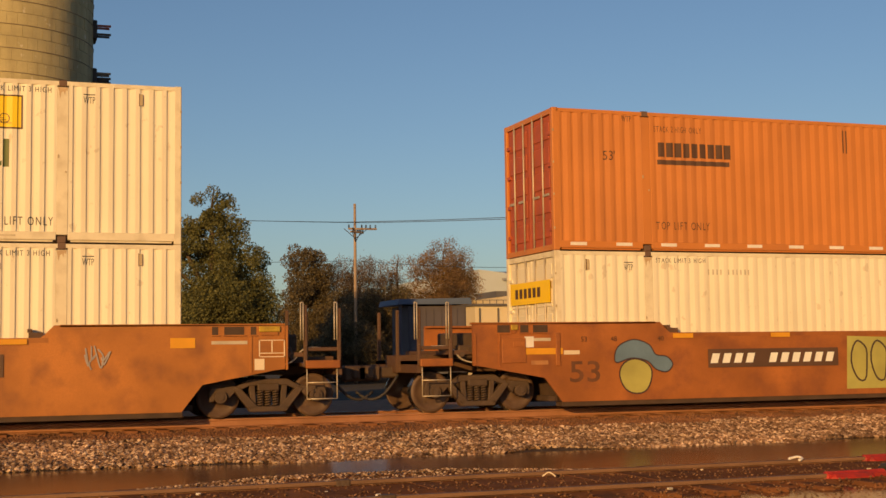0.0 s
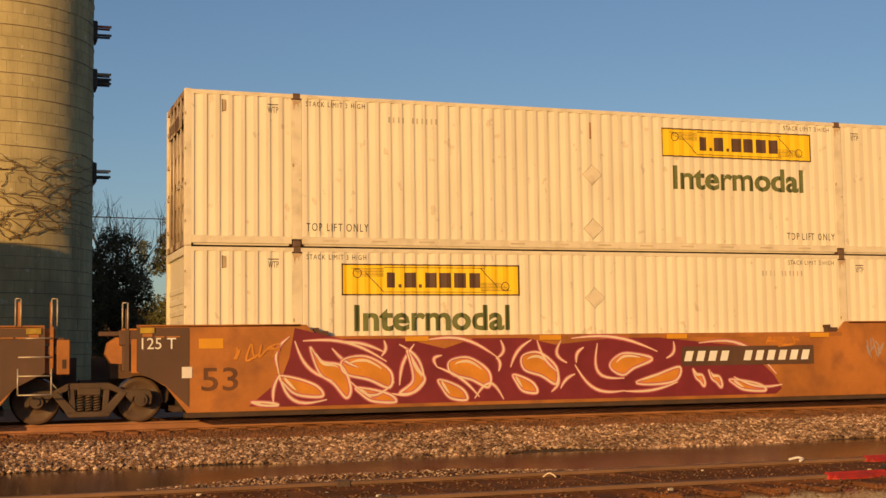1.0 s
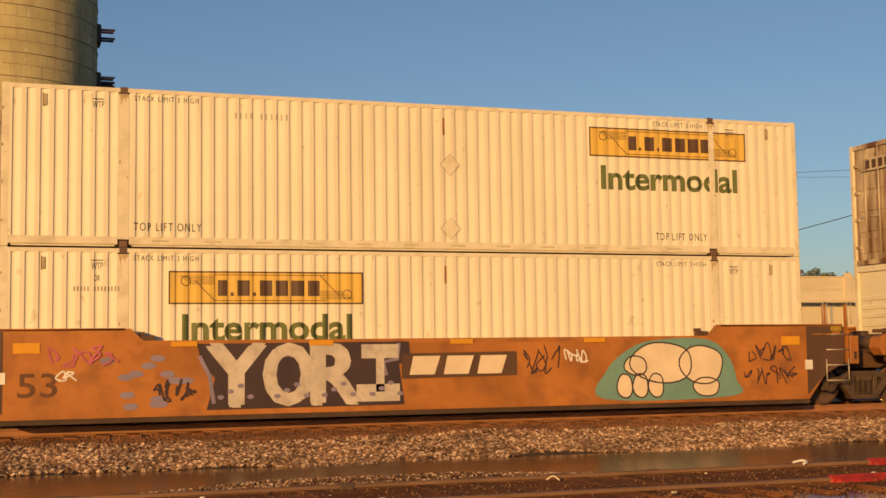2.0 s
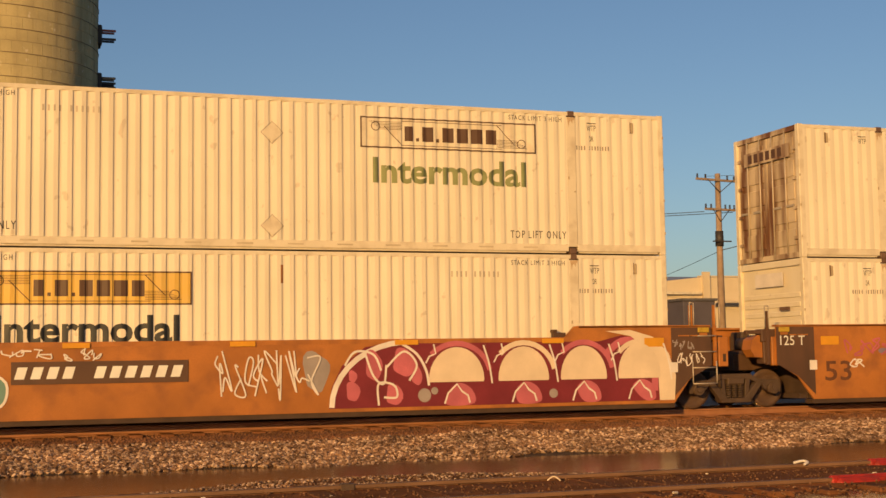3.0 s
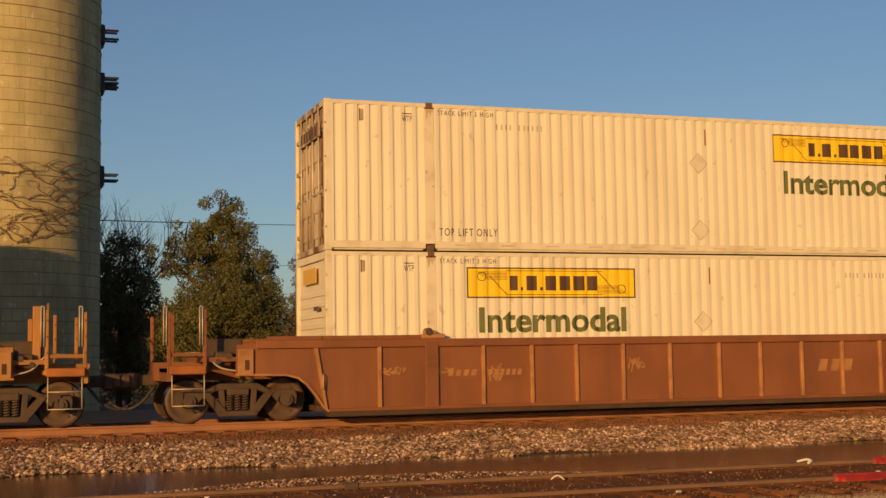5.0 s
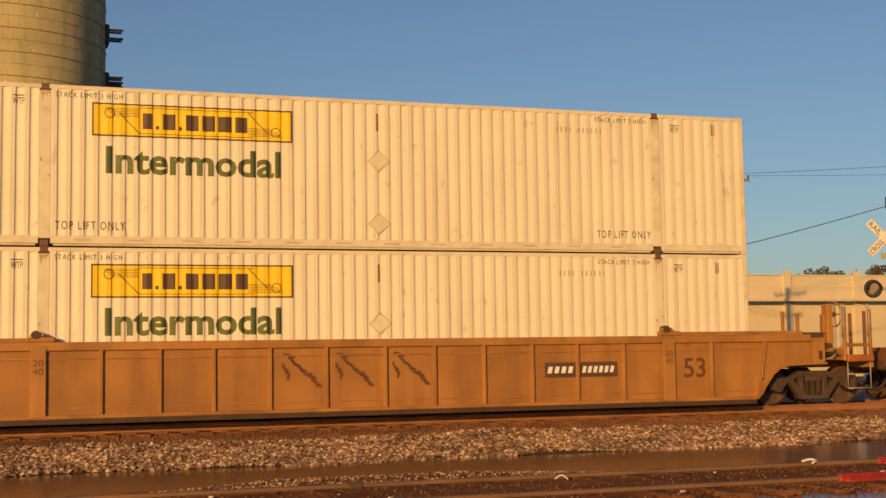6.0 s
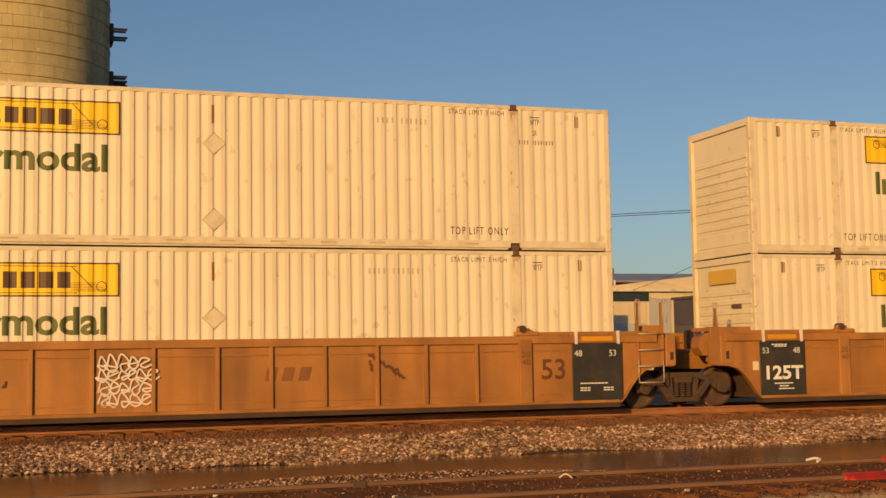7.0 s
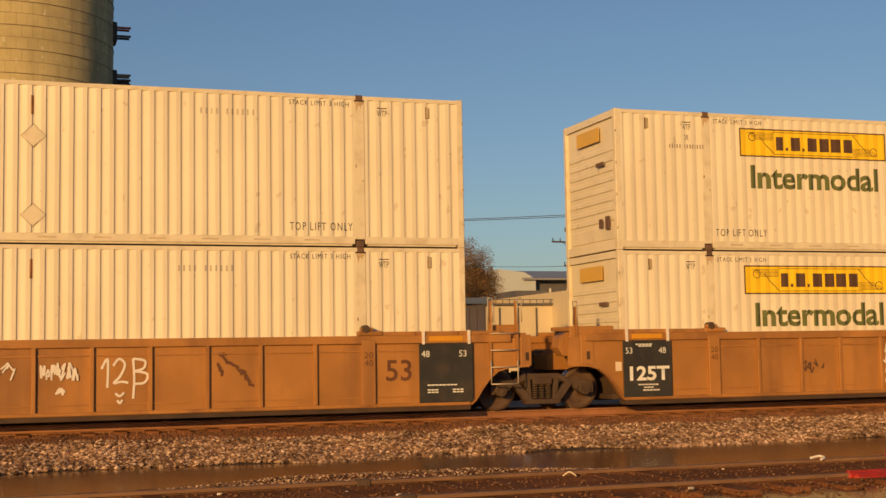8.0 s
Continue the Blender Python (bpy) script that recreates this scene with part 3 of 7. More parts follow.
        def header():
            return finish("door_sill", boxes((-L + 0.004, -L + 0.12, -W + 0.13, W - 0.13, 0.0, 0.11)), "door_rusty" if dm == "door_rusty" else trim)
        part("door_sill", shared(("hdr", dm), header), None, c).location.z = 0.01
        part("door_header", shared(("hdr", dm), header), None, c).location.z = H - 0.12
        if end in ("doors", "rusty"):
            bm = boxes((-L - 0.012, -L - 0.004, -1.05, 1.05, 1.86, 2.32)) if end == "doors" else boxes((-L - 0.012, -L - 0.004, -0.95, 0.85, 2.22, 2.52))
            sign = part("door_sign", shared(("dsign", end), lambda b=bm: finish("door_sign", b, "yellow" if end == "doors" else "door_rusty")), None, c, "company board across the doors")
            for k in range(6):
                y0 = 0.62 - k * 0.235
                part("name_block", shared(("dblock", end), lambda: finish("name_block", boxes((-L - 0.018, -L - 0.012, 0, 0.15, 0, 0.2)), "brown_ink")), None, sign).location = (0, y0 - (0.1 if end == "rusty" else 0.0), 1.99 if end == "doors" else 2.27)
    return c


def dress_white(c, board=None, board_z=None, mat="yellow", word="green_ink", pin=(0, 0), old=False, plac=(), number=None, plate=True, tall=True):
    """Board, word and small writing on a white container. board: x of the board's left edge from the middle."""
    L, px = LONG / 2, LONG / 2 - POST
    ink = "brown_ink"
    if board is not None:
        z = board_z if board_z is not None else 1.99
        sign_on(c, board, z, 3.62, 0.60, mat, ink)
        letters_on(c, "Intermodal", board + 0.24, z - 0.68, 0.50, word, width=3.16, bold=0.028, name="big_word", label="bold green word on the side")
    for e, p in ((-1, pin[0]), (1, pin[1])):
        xs = e * px
        inner = xs + 0.18 if e < 0 else xs - 1.35
        letters_on(c, "STACK LIMIT 3 HIGH", inner, 2.66, 0.095, "dark_ink", width=1.15, name="small_writing")
        if tall:
            letters_on(c, "TOP LIFT ONLY", inner, 0.30, 0.15, "dark_ink", width=1.2, name="small_writing")
        outer = xs - 0.55 if e < 0 else xs + 0.35
        letters_on(c, "WTP", outer, 2.50, 0.12, "dark_ink", width=0.2, name="small_writing")
        bars_on(c, outer, 2.65, 0.2, 0.018, 1, "dark_ink", fill=1.0, name="small_writing")
        if p:
            letters_on(c, "OR", outer + 0.05, 2.29, 0.11, "dark_ink", width=0.1, name="small_writing")
            bars_on(c, outer - 0.3, 2.11, 0.82, 0.085, 14, "grey_ink", fill=0.42)
        v = e * (L - 0.72)
        vent = part("vent", shared(("vent", e), lambda: finish("vent", boxes((v - 0.034, v + 0.034, -WIDE / 2 - 0.008, -WIDE / 2 + 0.03, 2.50, 2.71), bevel=0.006), "vent_paint")), None, c, "small louvred vent")
        part("vent_edge", shared(("ventedge", e), lambda: finish("vent_edge", boxes((v - 0.040, v - 0.030, -WIDE / 2 - 0.012, -WIDE / 2 + 0.02, 2.49, 2.72)), "casting")), None, vent)
    if number is not None:
        bars_on(c, number, 2.42, 1.05, 0.11, 11, "faint_ink", fill=0.34)
    for x, z in plac:
        diamond_on(c, x, z, 0.21, "faint_ink")
    if plate:
        bars_on(c, 0.05, 2.28, 0.05, 0.34, 1, "worn_edge", fill=1.0, name="document_holder")


# ---- train: well cars ----
SIDE = 1.50
SPEED = 16.2
CENTRES = [18.705, -4.815, -24.235, -43.655, -67.135, -90.535, -109.94, -129.36]
FLOOR = 0.36
HALF = LONG / 2
WHEELS, TRAIN = [], []


def truck_meshes():
    def side():
        bm = bmesh.new()
        y0, y1 = -1.13, -0.99
        top = [(-0.62, 0.66), (-0.35, 0.80), (0.35, 0.80), (0.62, 0.66), (0.62, 0.56), (0.34, 0.68), (-0.34, 0.68), (-0.62, 0.56)]
        prism(bm, top, y0, y1)
        for s in (-1, 1):
            prism(bm, [(s * 0.66, 0.62), (s * 0.54, 0.66), (s * 0.20, 0.30), (s * 0.36, 0.24)], y0 - 0.02, y1)
            prism(bm, [(s * 0.25, 0.70), (s * 0.36, 0.70), (s * 0.32, 0.28), (s * 0.22, 0.28)], y0 + 0.01, y1)
            prism(bm, [(s * 0.60, 0.68), (s * 1.06, 0.66), (s * 1.10, 0.55), (s * 1.08, 0.40), (s * 1.00, 0.40), (s * 0.99, 0.54), (s * 0.77, 0.54), (s * 0.74, 0.44), (s * 0.62, 0.56)], y0, y1)
        prism(bm, [(-0.40, 0.30), (0.40, 0.30), (0.34, 0.20), (-0.34, 0.20)], y0 - 0.02, y1 + 0.06)
        bmesh.ops.bevel(bm, geom=[e for e in bm.edges if e.calc_length() > 0.08], offset=0.012, segments=1, affect="EDGES")
        return finish("side_frame", bm, "truck")

    def springs():
        bm = bmesh.new()
        coil = [(0.055 * math.cos(a), -1.07 + 0.055 * math.sin(a), 0.30 + 0.28 * a / 37.7) for a in np.linspace(0, 37.7, 43)]
        tube(bm, coil, 0.017, 5)
        return finish("spring", bm, "truck")

    def bearing():
        bm = bmesh.new()
        rod(bm, (0, -1.19, 0), (0, -0.98, 0), 0.115, seg=12)
        rod(bm, (0, -1.22, 0), (0, -1.19, 0), 0.06, seg=8)
        return finish("bearing_cap", bm, "truck")

    def wheelset():
        bm = bmesh.new()
        for s in (-1, 1):
            yo = s * 0.87
            prof = [(0.0, 0.05), (0.10, 0.05), (0.12, 0.02), (0.33, -0.005), (0.36, 0.02), (0.45, 0.02), (0.457, 0.0), (0.46, -0.10), (0.485, -0.115), (0.485, -0.135), (0.44, -0.135), (0.36, -0.10), (0.14, -0.06), (0.12, -0.10), (0.0, -0.10)]
            rings = []
            for r, q in prof:
                r *= 0.88
                rings.append([bm.verts.new((r * math.cos(a), yo + s * q, r * math.sin(a))) for a in np.linspace(0, 2 * math.pi, 28, endpoint=False)] if r else [bm.verts.new((0, yo + s * q, 0))])
            for k, (a, b) in enumerate(zip(rings, rings[1:])):
                for i in range(28):
                    q = [a[i % len(a)], a[(i + 1) % len(a)], b[(i + 1) % len(b)], b[i % len(b)]]
                    q = list(dict.fromkeys(q))
                    f = bm.faces.new(q)
                    f.smooth = True
                    f.material_index = 1 if k in (6, 7, 8) else 0
            # lightening marks on the plate, to show the turning
            for j in range(3):
                a = j * 2.094
                c = Vector((0.24 * math.cos(a), 0, 0.24 * math.sin(a)))
                rod(bm, c + Vector((0, yo + s * 0.02, 0)), c + Vector((0, yo - s * 0.02, 0)), 0.03, seg=6)
        rod(bm, (0, -1.0, 0), (0, 1.0, 0), 0.075, seg=10)
        bmesh.ops.recalc_face_normals(bm, faces=bm.faces)
        return finish("wheelset", bm, ["wheel", "tread"])

    def bolster():
        return finish("bolster", boxes((-0.2, 0.2, -0.95, 0.95, 0.52, 0.74), (-0.11, 0.11, -0.3, 0.3, 0.74, 0.84), (-0.62, -0.5, -0.8, 0.8, 0.35, 0.5), (0.5, 0.62, -0.8, 0.8, 0.35, 0.5)), "truck")
    return {"side": side(), "springs": springs(), "bearing": bearing(), "wheelset": wheelset(), "bolster": bolster(), "cap": finish("bolster_end", box(bmesh.new(), -0.20, 0.20, -1.16, -0.95, 0.58, 0.72, 0.02), "truck")}


TRUCK = truck_meshes()


def truck(car, x):
    t = part("truck", TRUCK["bolster"], None, car, "rusty cast steel truck with two axles")
    t.location.x = x
    for s in (0, 1):
        turn = pose(0, 0, 0, 0, 0, 180 * s)
        o = part("side_frame", TRUCK["side"], None, t)
        o.matrix_local = turn
        for w in (-0.14, 0.0, 0.14):
            o = part("spring", TRUCK["springs"], None, t)
            o.matrix_local = turn @ pose(w, 0, 0)
        o = part("bolster_end", TRUCK["cap"], None, t)
        o.matrix_local = turn
        for w in (-0.89, 0.89):
            o = part("bearing_cap", TRUCK["bearing"], None, t)
            o.matrix_local = turn @ pose(w, 0, 0.485)
    for w in (-0.89, 0.89):
        o = part("wheelset", TRUCK["wheelset"], None, t, "pair of rusty wheels on an axle with bright treads")
        o.location = (w, 0, 0.485)
        WHEELS.append((o, w))


def handrail(bm, x, z0, z1, y, w=0.12):
    rod(bm, (x, y, z0), (x, y, z1), 0.013, seg=6)
    rod(bm, (x + w, y, z0), (x + w, y, z1), 0.013, seg=6)
    rod(bm, (x, y, z1), (x + w, y, z1), 0.013, seg=6)


def ladder(car, x, w, z0, z1, y, mat="car"):
    bm = boxes((x - 0.03, x + 0.03, y - 0.03, y + 0.03, z0 + 0.35, z1), (x + w - 0.03, x + w + 0.03, y - 0.03, y + 0.03, z0 + 0.35, z1))
    lad = part("ladder", bm, mat, car, "corner ladder with bent grab irons")
    for k in range(1, 4):
        z = z0 + k * (z1 - z0 - 0.5) / 3.4
        part("rung", rod(bmesh.new(), (x, y - 0.05, z), (x + w, y - 0.05, z), 0.014, seg=6), "galv", lad)
    bm = rod(bmesh.new(), (x, y - 0.05, z0), (x + w, y - 0.05, z0), 0.014, seg=6)
    rod(bm, (x, y - 0.05, z0), (x, y - 0.05, z0 + 0.45), 0.014, seg=6)
    rod(bm, (x + w, y - 0.05, z0), (x + w, y - 0.05, z0 + 0.45), 0.014, seg=6)
    part("stirrup", bm, "galv", lad, "bent steel stirrup")
    for xx in (x - 0.05, x + w):
        bm = bmesh.new()
        handrail(bm, xx, z1 - 0.42, z1 + 0.05, y - 0.06, 0.09)
        part("grab_iron", bm, "galv", lad)


def end_works(car, s, kind, paint, dark, gear=""):
    """What stands over the truck at one end (s: -1 or +1) of a unit. kind: 'coupler' or 'joint'."""
    e = s * LONG / 2
    X = lambda d: e + s * d
    sp = lambda a, b: (min(X(a), X(b)), max(X(a), X(b)))
    # deck and draft sill
    reach = 3.2 if kind == "coupler" else 1.35
    bm = boxes((*sp(0.1, reach - 0.15), -0.35, 0.35, 0.86, 1.2))
    box(bm, *sp(0.05, reach - 0.9 if kind == "coupler" else 1.0), -1.35, 1.35, 1.2, 1.28)
    box(bm, *sp(0.05, 0.25), -1.34, 1.34, 1.28, 1.62)
    part("end_deck", bm, dark, car)
    # dark plate added to close the view of the container end below the deck
    part("bulkhead", boxes((*sp(0.03, 0.06), -1.36, 1.36, 0.26, 1.27)), "car_in", car, "dark bulkhead plate under the end deck")
    if kind == "coupler":
        bm = bmesh.new()
        box(bm, *sp(2.9, 3.45), -0.11, 0.11, 0.76, 0.98, 0.03)
        box(bm, *sp(3.3, 3.78), -0.2, 0.16, 0.70, 1.02, 0.05)
        box(bm, *sp(3.45, 3.62), -0.28, -0.12, 0.74, 0.98, 0.04)
        part("coupler", bm, "truck", car, "rusty knuckle coupler")
        bm = bmesh.new()
        hose = spline([(X(3.0), -0.32, 0.8), (X(3.3), -0.38, 0.45), (X(3.6), -0.36, 0.35), (X(3.85), -0.3, 0.5)], 3, False)
        tube(bm, hose, 0.03, 7)
        part("air_hose", bm, "iron", car, "black rubber air hose")
        # end platform with its steps and handrails
        bm = boxes((*sp(2.2, 2.95), -1.4, 1.4, 1.02, 1.09), (*sp(2.85, 2.95), -1.4, 1.4, 0.86, 1.09))
        part("platform", bm, dark, car)
        bm = bmesh.new()
        for d in (2.28, 2.85):
            rod(bm, (X(d), -1.42, 0.42), (X(d), -1.42, 1.05), 0.011, seg=6)
        for z in (0.42, 0.72):
            rod(bm, (X(2.28), -1.42, z), (X(2.85), -1.42, z), 0.012, seg=6)
        part("step_iron", bm, "galv", car, "bent steel foot step")
        for d, z1, y in ((2.26, 2.15, -1.38), (2.9, 2.1, -1.38), (2.9, 2.1, 1.3), (2.5, 2.15, 1.3)):
            bright = paint == "car_red" and s > 0 and y < 0 and d < 2.3
            w = 0.058 if bright else 0.035
            x = X(d) + (0.08 if bright else 0.0)
            p = part("hand_post", boxes((x - w, x + w, y - 0.035, y + 0.035, 1.0, z1), bevel=0.012), "safety" if bright else dark, car)
            for k in range(4):
                part("bolt", rod(bmesh.new(), (x, y - 0.05, 1.12 + k * 0.28), (x, y - 0.03, 1.12 + k * 0.28), 0.016, seg=6), "casting", p)
        for d in (2.26, 2.9):
            bm = bmesh.new()
            handrail(bm, X(d) - 0.1, 1.5, 2.2, -1.43, 0.05)
            part("grab_iron", bm, "galv", car)
        # brake gear box and wheel
        bm = boxes((*sp(1.5, 2.2), -0.95, -0.4, 1.28, 1.62), (*sp(1.75, 2.05), -1.25, -0.9, 1.12, 1.38), bevel=0.03)
        rod(bm, (X(1.8), -0.35, 1.45), (X(1.8), 0.25, 1.45), 0.17, seg=12)
        part("brake_gear", bm, "truck", car, "brake cylinder and valve box")
        for k, (d, z, r) in enumerate(((1.62, 1.16, 0.07), (1.82, 1.30, 0.06), (2.02, 1.20, 0.05))):
            bm = rod(bmesh.new(), (X(d), -1.36, z), (X(d), -1.05, z), r, r * 0.8, seg=10)
            part("valve", bm, "truck", car, "small round brake valve")
        bm = bmesh.new()
        tube(bm, spline([(X(1.2), -1.3, 1.05), (X(1.6), -1.34, 1.02), (X(2.0), -1.32, 1.10), (X(2.25), -1.3, 1.34), (X(2.6), -1.2, 1.36)], 4, False), 0.018, 6)
        part("brake_pipe", bm, "galv", car, "bent steel brake pipe")
        part("cross_beam", boxes((*sp(2.28, 2.9), -1.38, -1.28, 1.30, 1.37), bevel=0.01), dark, car)
        if gear == "tank":
            bm = bmesh.new()
            rod(bm, (X(1.5), -0.9, 1.88), (X(1.95), -0.9, 1.88), 0.25, seg=16)
            rod(bm, (X(1.42), -0.9, 1.88), (X(1.5), -0.9, 1.88), 0.15, 0.25, seg=16)
            rod(bm, (X(1.95), -0.9, 1.88), (X(2.03), -0.9, 1.88), 0.25, 0.15, seg=16)
            box(bm, *sp(1.5, 1.95), -1.0, -0.7, 1.28, 1.66)
            tank = part("air_tank", bm, dark, car, "rust-brown air tank on a bracket")
            for d in (1.55, 1.68, 1.9):
                part("tank_strap", rod(bmesh.new(), (X(d) - 0.02, -0.9, 1.88), (X(d) + 0.02, -0.9, 1.88), 0.262, seg=16), "casting", tank)
            part("relay_valve", rod(bmesh.new(), (X(1.55), -1.22, 1.84), (X(1.55), -1.1, 1.84), 0.11, 0.08, seg=12), "truck", car, "round relay valve")
            bm = prism(bmesh.new(), [(X(2.02), 1.28), (X(2.62), 1.28), (X(2.80), 1.52), (X(2.72), 1.98), (X(2.5), 1.92), (X(2.02), 1.66)], -0.72, -0.62)
            part("brake_bracket", bm, dark, car, "rusty triangular bracket plate")
        if gear:
            far = 2.62 if gear == "tank" else 2.15
            zc = 2.12 if gear == "tank" else 2.0
            bm = bmesh.new()
            ring = [Vector((X(far + 0.14), -1.0 + 0.27 * math.cos(a), zc + 0.27 * math.sin(a))) for a in np.linspace(0, 2 * math.pi, 15)]
            tube(bm, ring, 0.018, 6)
            for k in (1, 4, 7, 10, 13):
                rod(bm, (X(far + 0.14), -1.0, zc), ring[k], 0.014, seg=5)
            rod(bm, (X(far - 0.1), -1.0, zc), (X(far + 0.16), -1.0, zc), 0.05, seg=8)
            part("brake_wheel", bm, dark, car, "spoked hand brake wheel")
            part("brake_stand", boxes((*sp(far - 0.12, far + 0.02), -1.12, -0.9, 1.25, zc + 0.22), (*sp(far - 0.2, far - 0.12), -1.08, -0.94, 1.6, zc), bevel=0.012), "car" if gear == "tank" else dark, car, "upright stand of the hand brake")
        part("foot_board", boxes((*sp(2.25, 2.9), -1.5, -1.41, 0.98, 1.13), bevel=0.015), "car", car, "worn orange foot board")
    else:
        bm = boxes((*sp(0.35, 0.75), -0.9, -0.3, 1.28, 1.55), (*sp(0.3, 0.5), 0.4, 0.9, 1.28, 1.7), bevel=0.03)
        rod(bm, (X(0.55), -0.2, 1.42), (X(0.55), 0.4, 1.42), 0.15, seg=12)
        part("brake_gear", bm, "truck", car, "valve gear over the shared truck")
        # plate added behind the truck to fill the joint's gap with dark
        part("sill_web", boxes((*sp(0.0, 1.5), 0.36, 0.42, 0.70, 1.25)), "truck", car)
        c0, c1 = (1.06, 1.28) if s > 0 else (0.66, 0.94)
        col = part("end_column", boxes((*sp(c0, c1), -1.46, -1.36, 0.96, 1.56), bevel=0.012), paint, car, "upright end column with a slot")
        # no opening is cut: the hole's shade is painted as a dark plate
        part("column_slot", boxes((*sp(c0 + 0.09, c0 + 0.16), -1.466, -1.45, 1.06, 1.22)), "car_in", col)
        if s > 0:
            part("deck_box", boxes((*sp(0.60, 1.04), -1.40, -1.10, 1.50, 1.76), bevel=0.012), paint, car, "welded box on the end deck")
            part("deck_box", boxes((*sp(0.68, 1.04), -1.36, -1.20, 0.98, 1.40), bevel=0.012), paint, car, "welded box on the end deck")
        else:
            bm = bmesh.new()
            prism(bm, [(X(1.0), 1.12), (X(1.28), 1.14), (X(1.38), 1.30), (X(1.34), 1.50), (X(1.2), 1.60), (X(1.0), 1.56)], -1.34, -1.0)
            part("cast_bracket", bm, paint, car, "rounded cast bracket")
            part("top_bar", boxes((*sp(0.2, 1.5), -1.40, -1.28, 1.62, 1.70), bevel=0.01), dark, car)
            part("notice", boxes((*sp(0.07, 0.20), -SIDE + 0.03, -SIDE + 0.046, 0.82, 1.0)), "cream_spray", car, "small pale notice")
        for d in (0.3, 0.55):
            bm = bmesh.new()
            tube(bm, [(X(d), -1.2, 1.28), (X(d + 0.1), -1.25, 1.42), (X(d + 0.35), -1.22, 1.44), (X(d + 0.6), -1.1, 1.30)], 0.016, 6)
            part("brake_pipe", bm, "galv", car, "bent steel brake pipe")
        if s > 0:
            ladder(car, e + 0.42, 0.55, 0.62, 2.22, -1.46, paint)
            part("end_beam", boxes((*sp(0.3, 1.22), -1.44, -1.2, 1.30, 1.46), (*sp(1.0, 1.2), -1.4, -1.1, 0.98, 1.6), bevel=0.015), dark, car)
        else:
            part("hand_post", boxes((*sp(0.98, 1.05), -1.44, -1.37, 0.98, 2.1)), dark, car)
            bm = bmesh.new()
            handrail(bm, X(1.1), 1.75, 2.2, -1.47, 0.09)
            part("grab_iron", bm, "galv", car)
            part("end_beam", boxes((*sp(0.2, 1.15), -1.42, -1.15, 1.45, 1.72), (*sp(0.8, 1.1), -1.4, -1.1, 1.0, 1.5), bevel=0.015), dark, car)


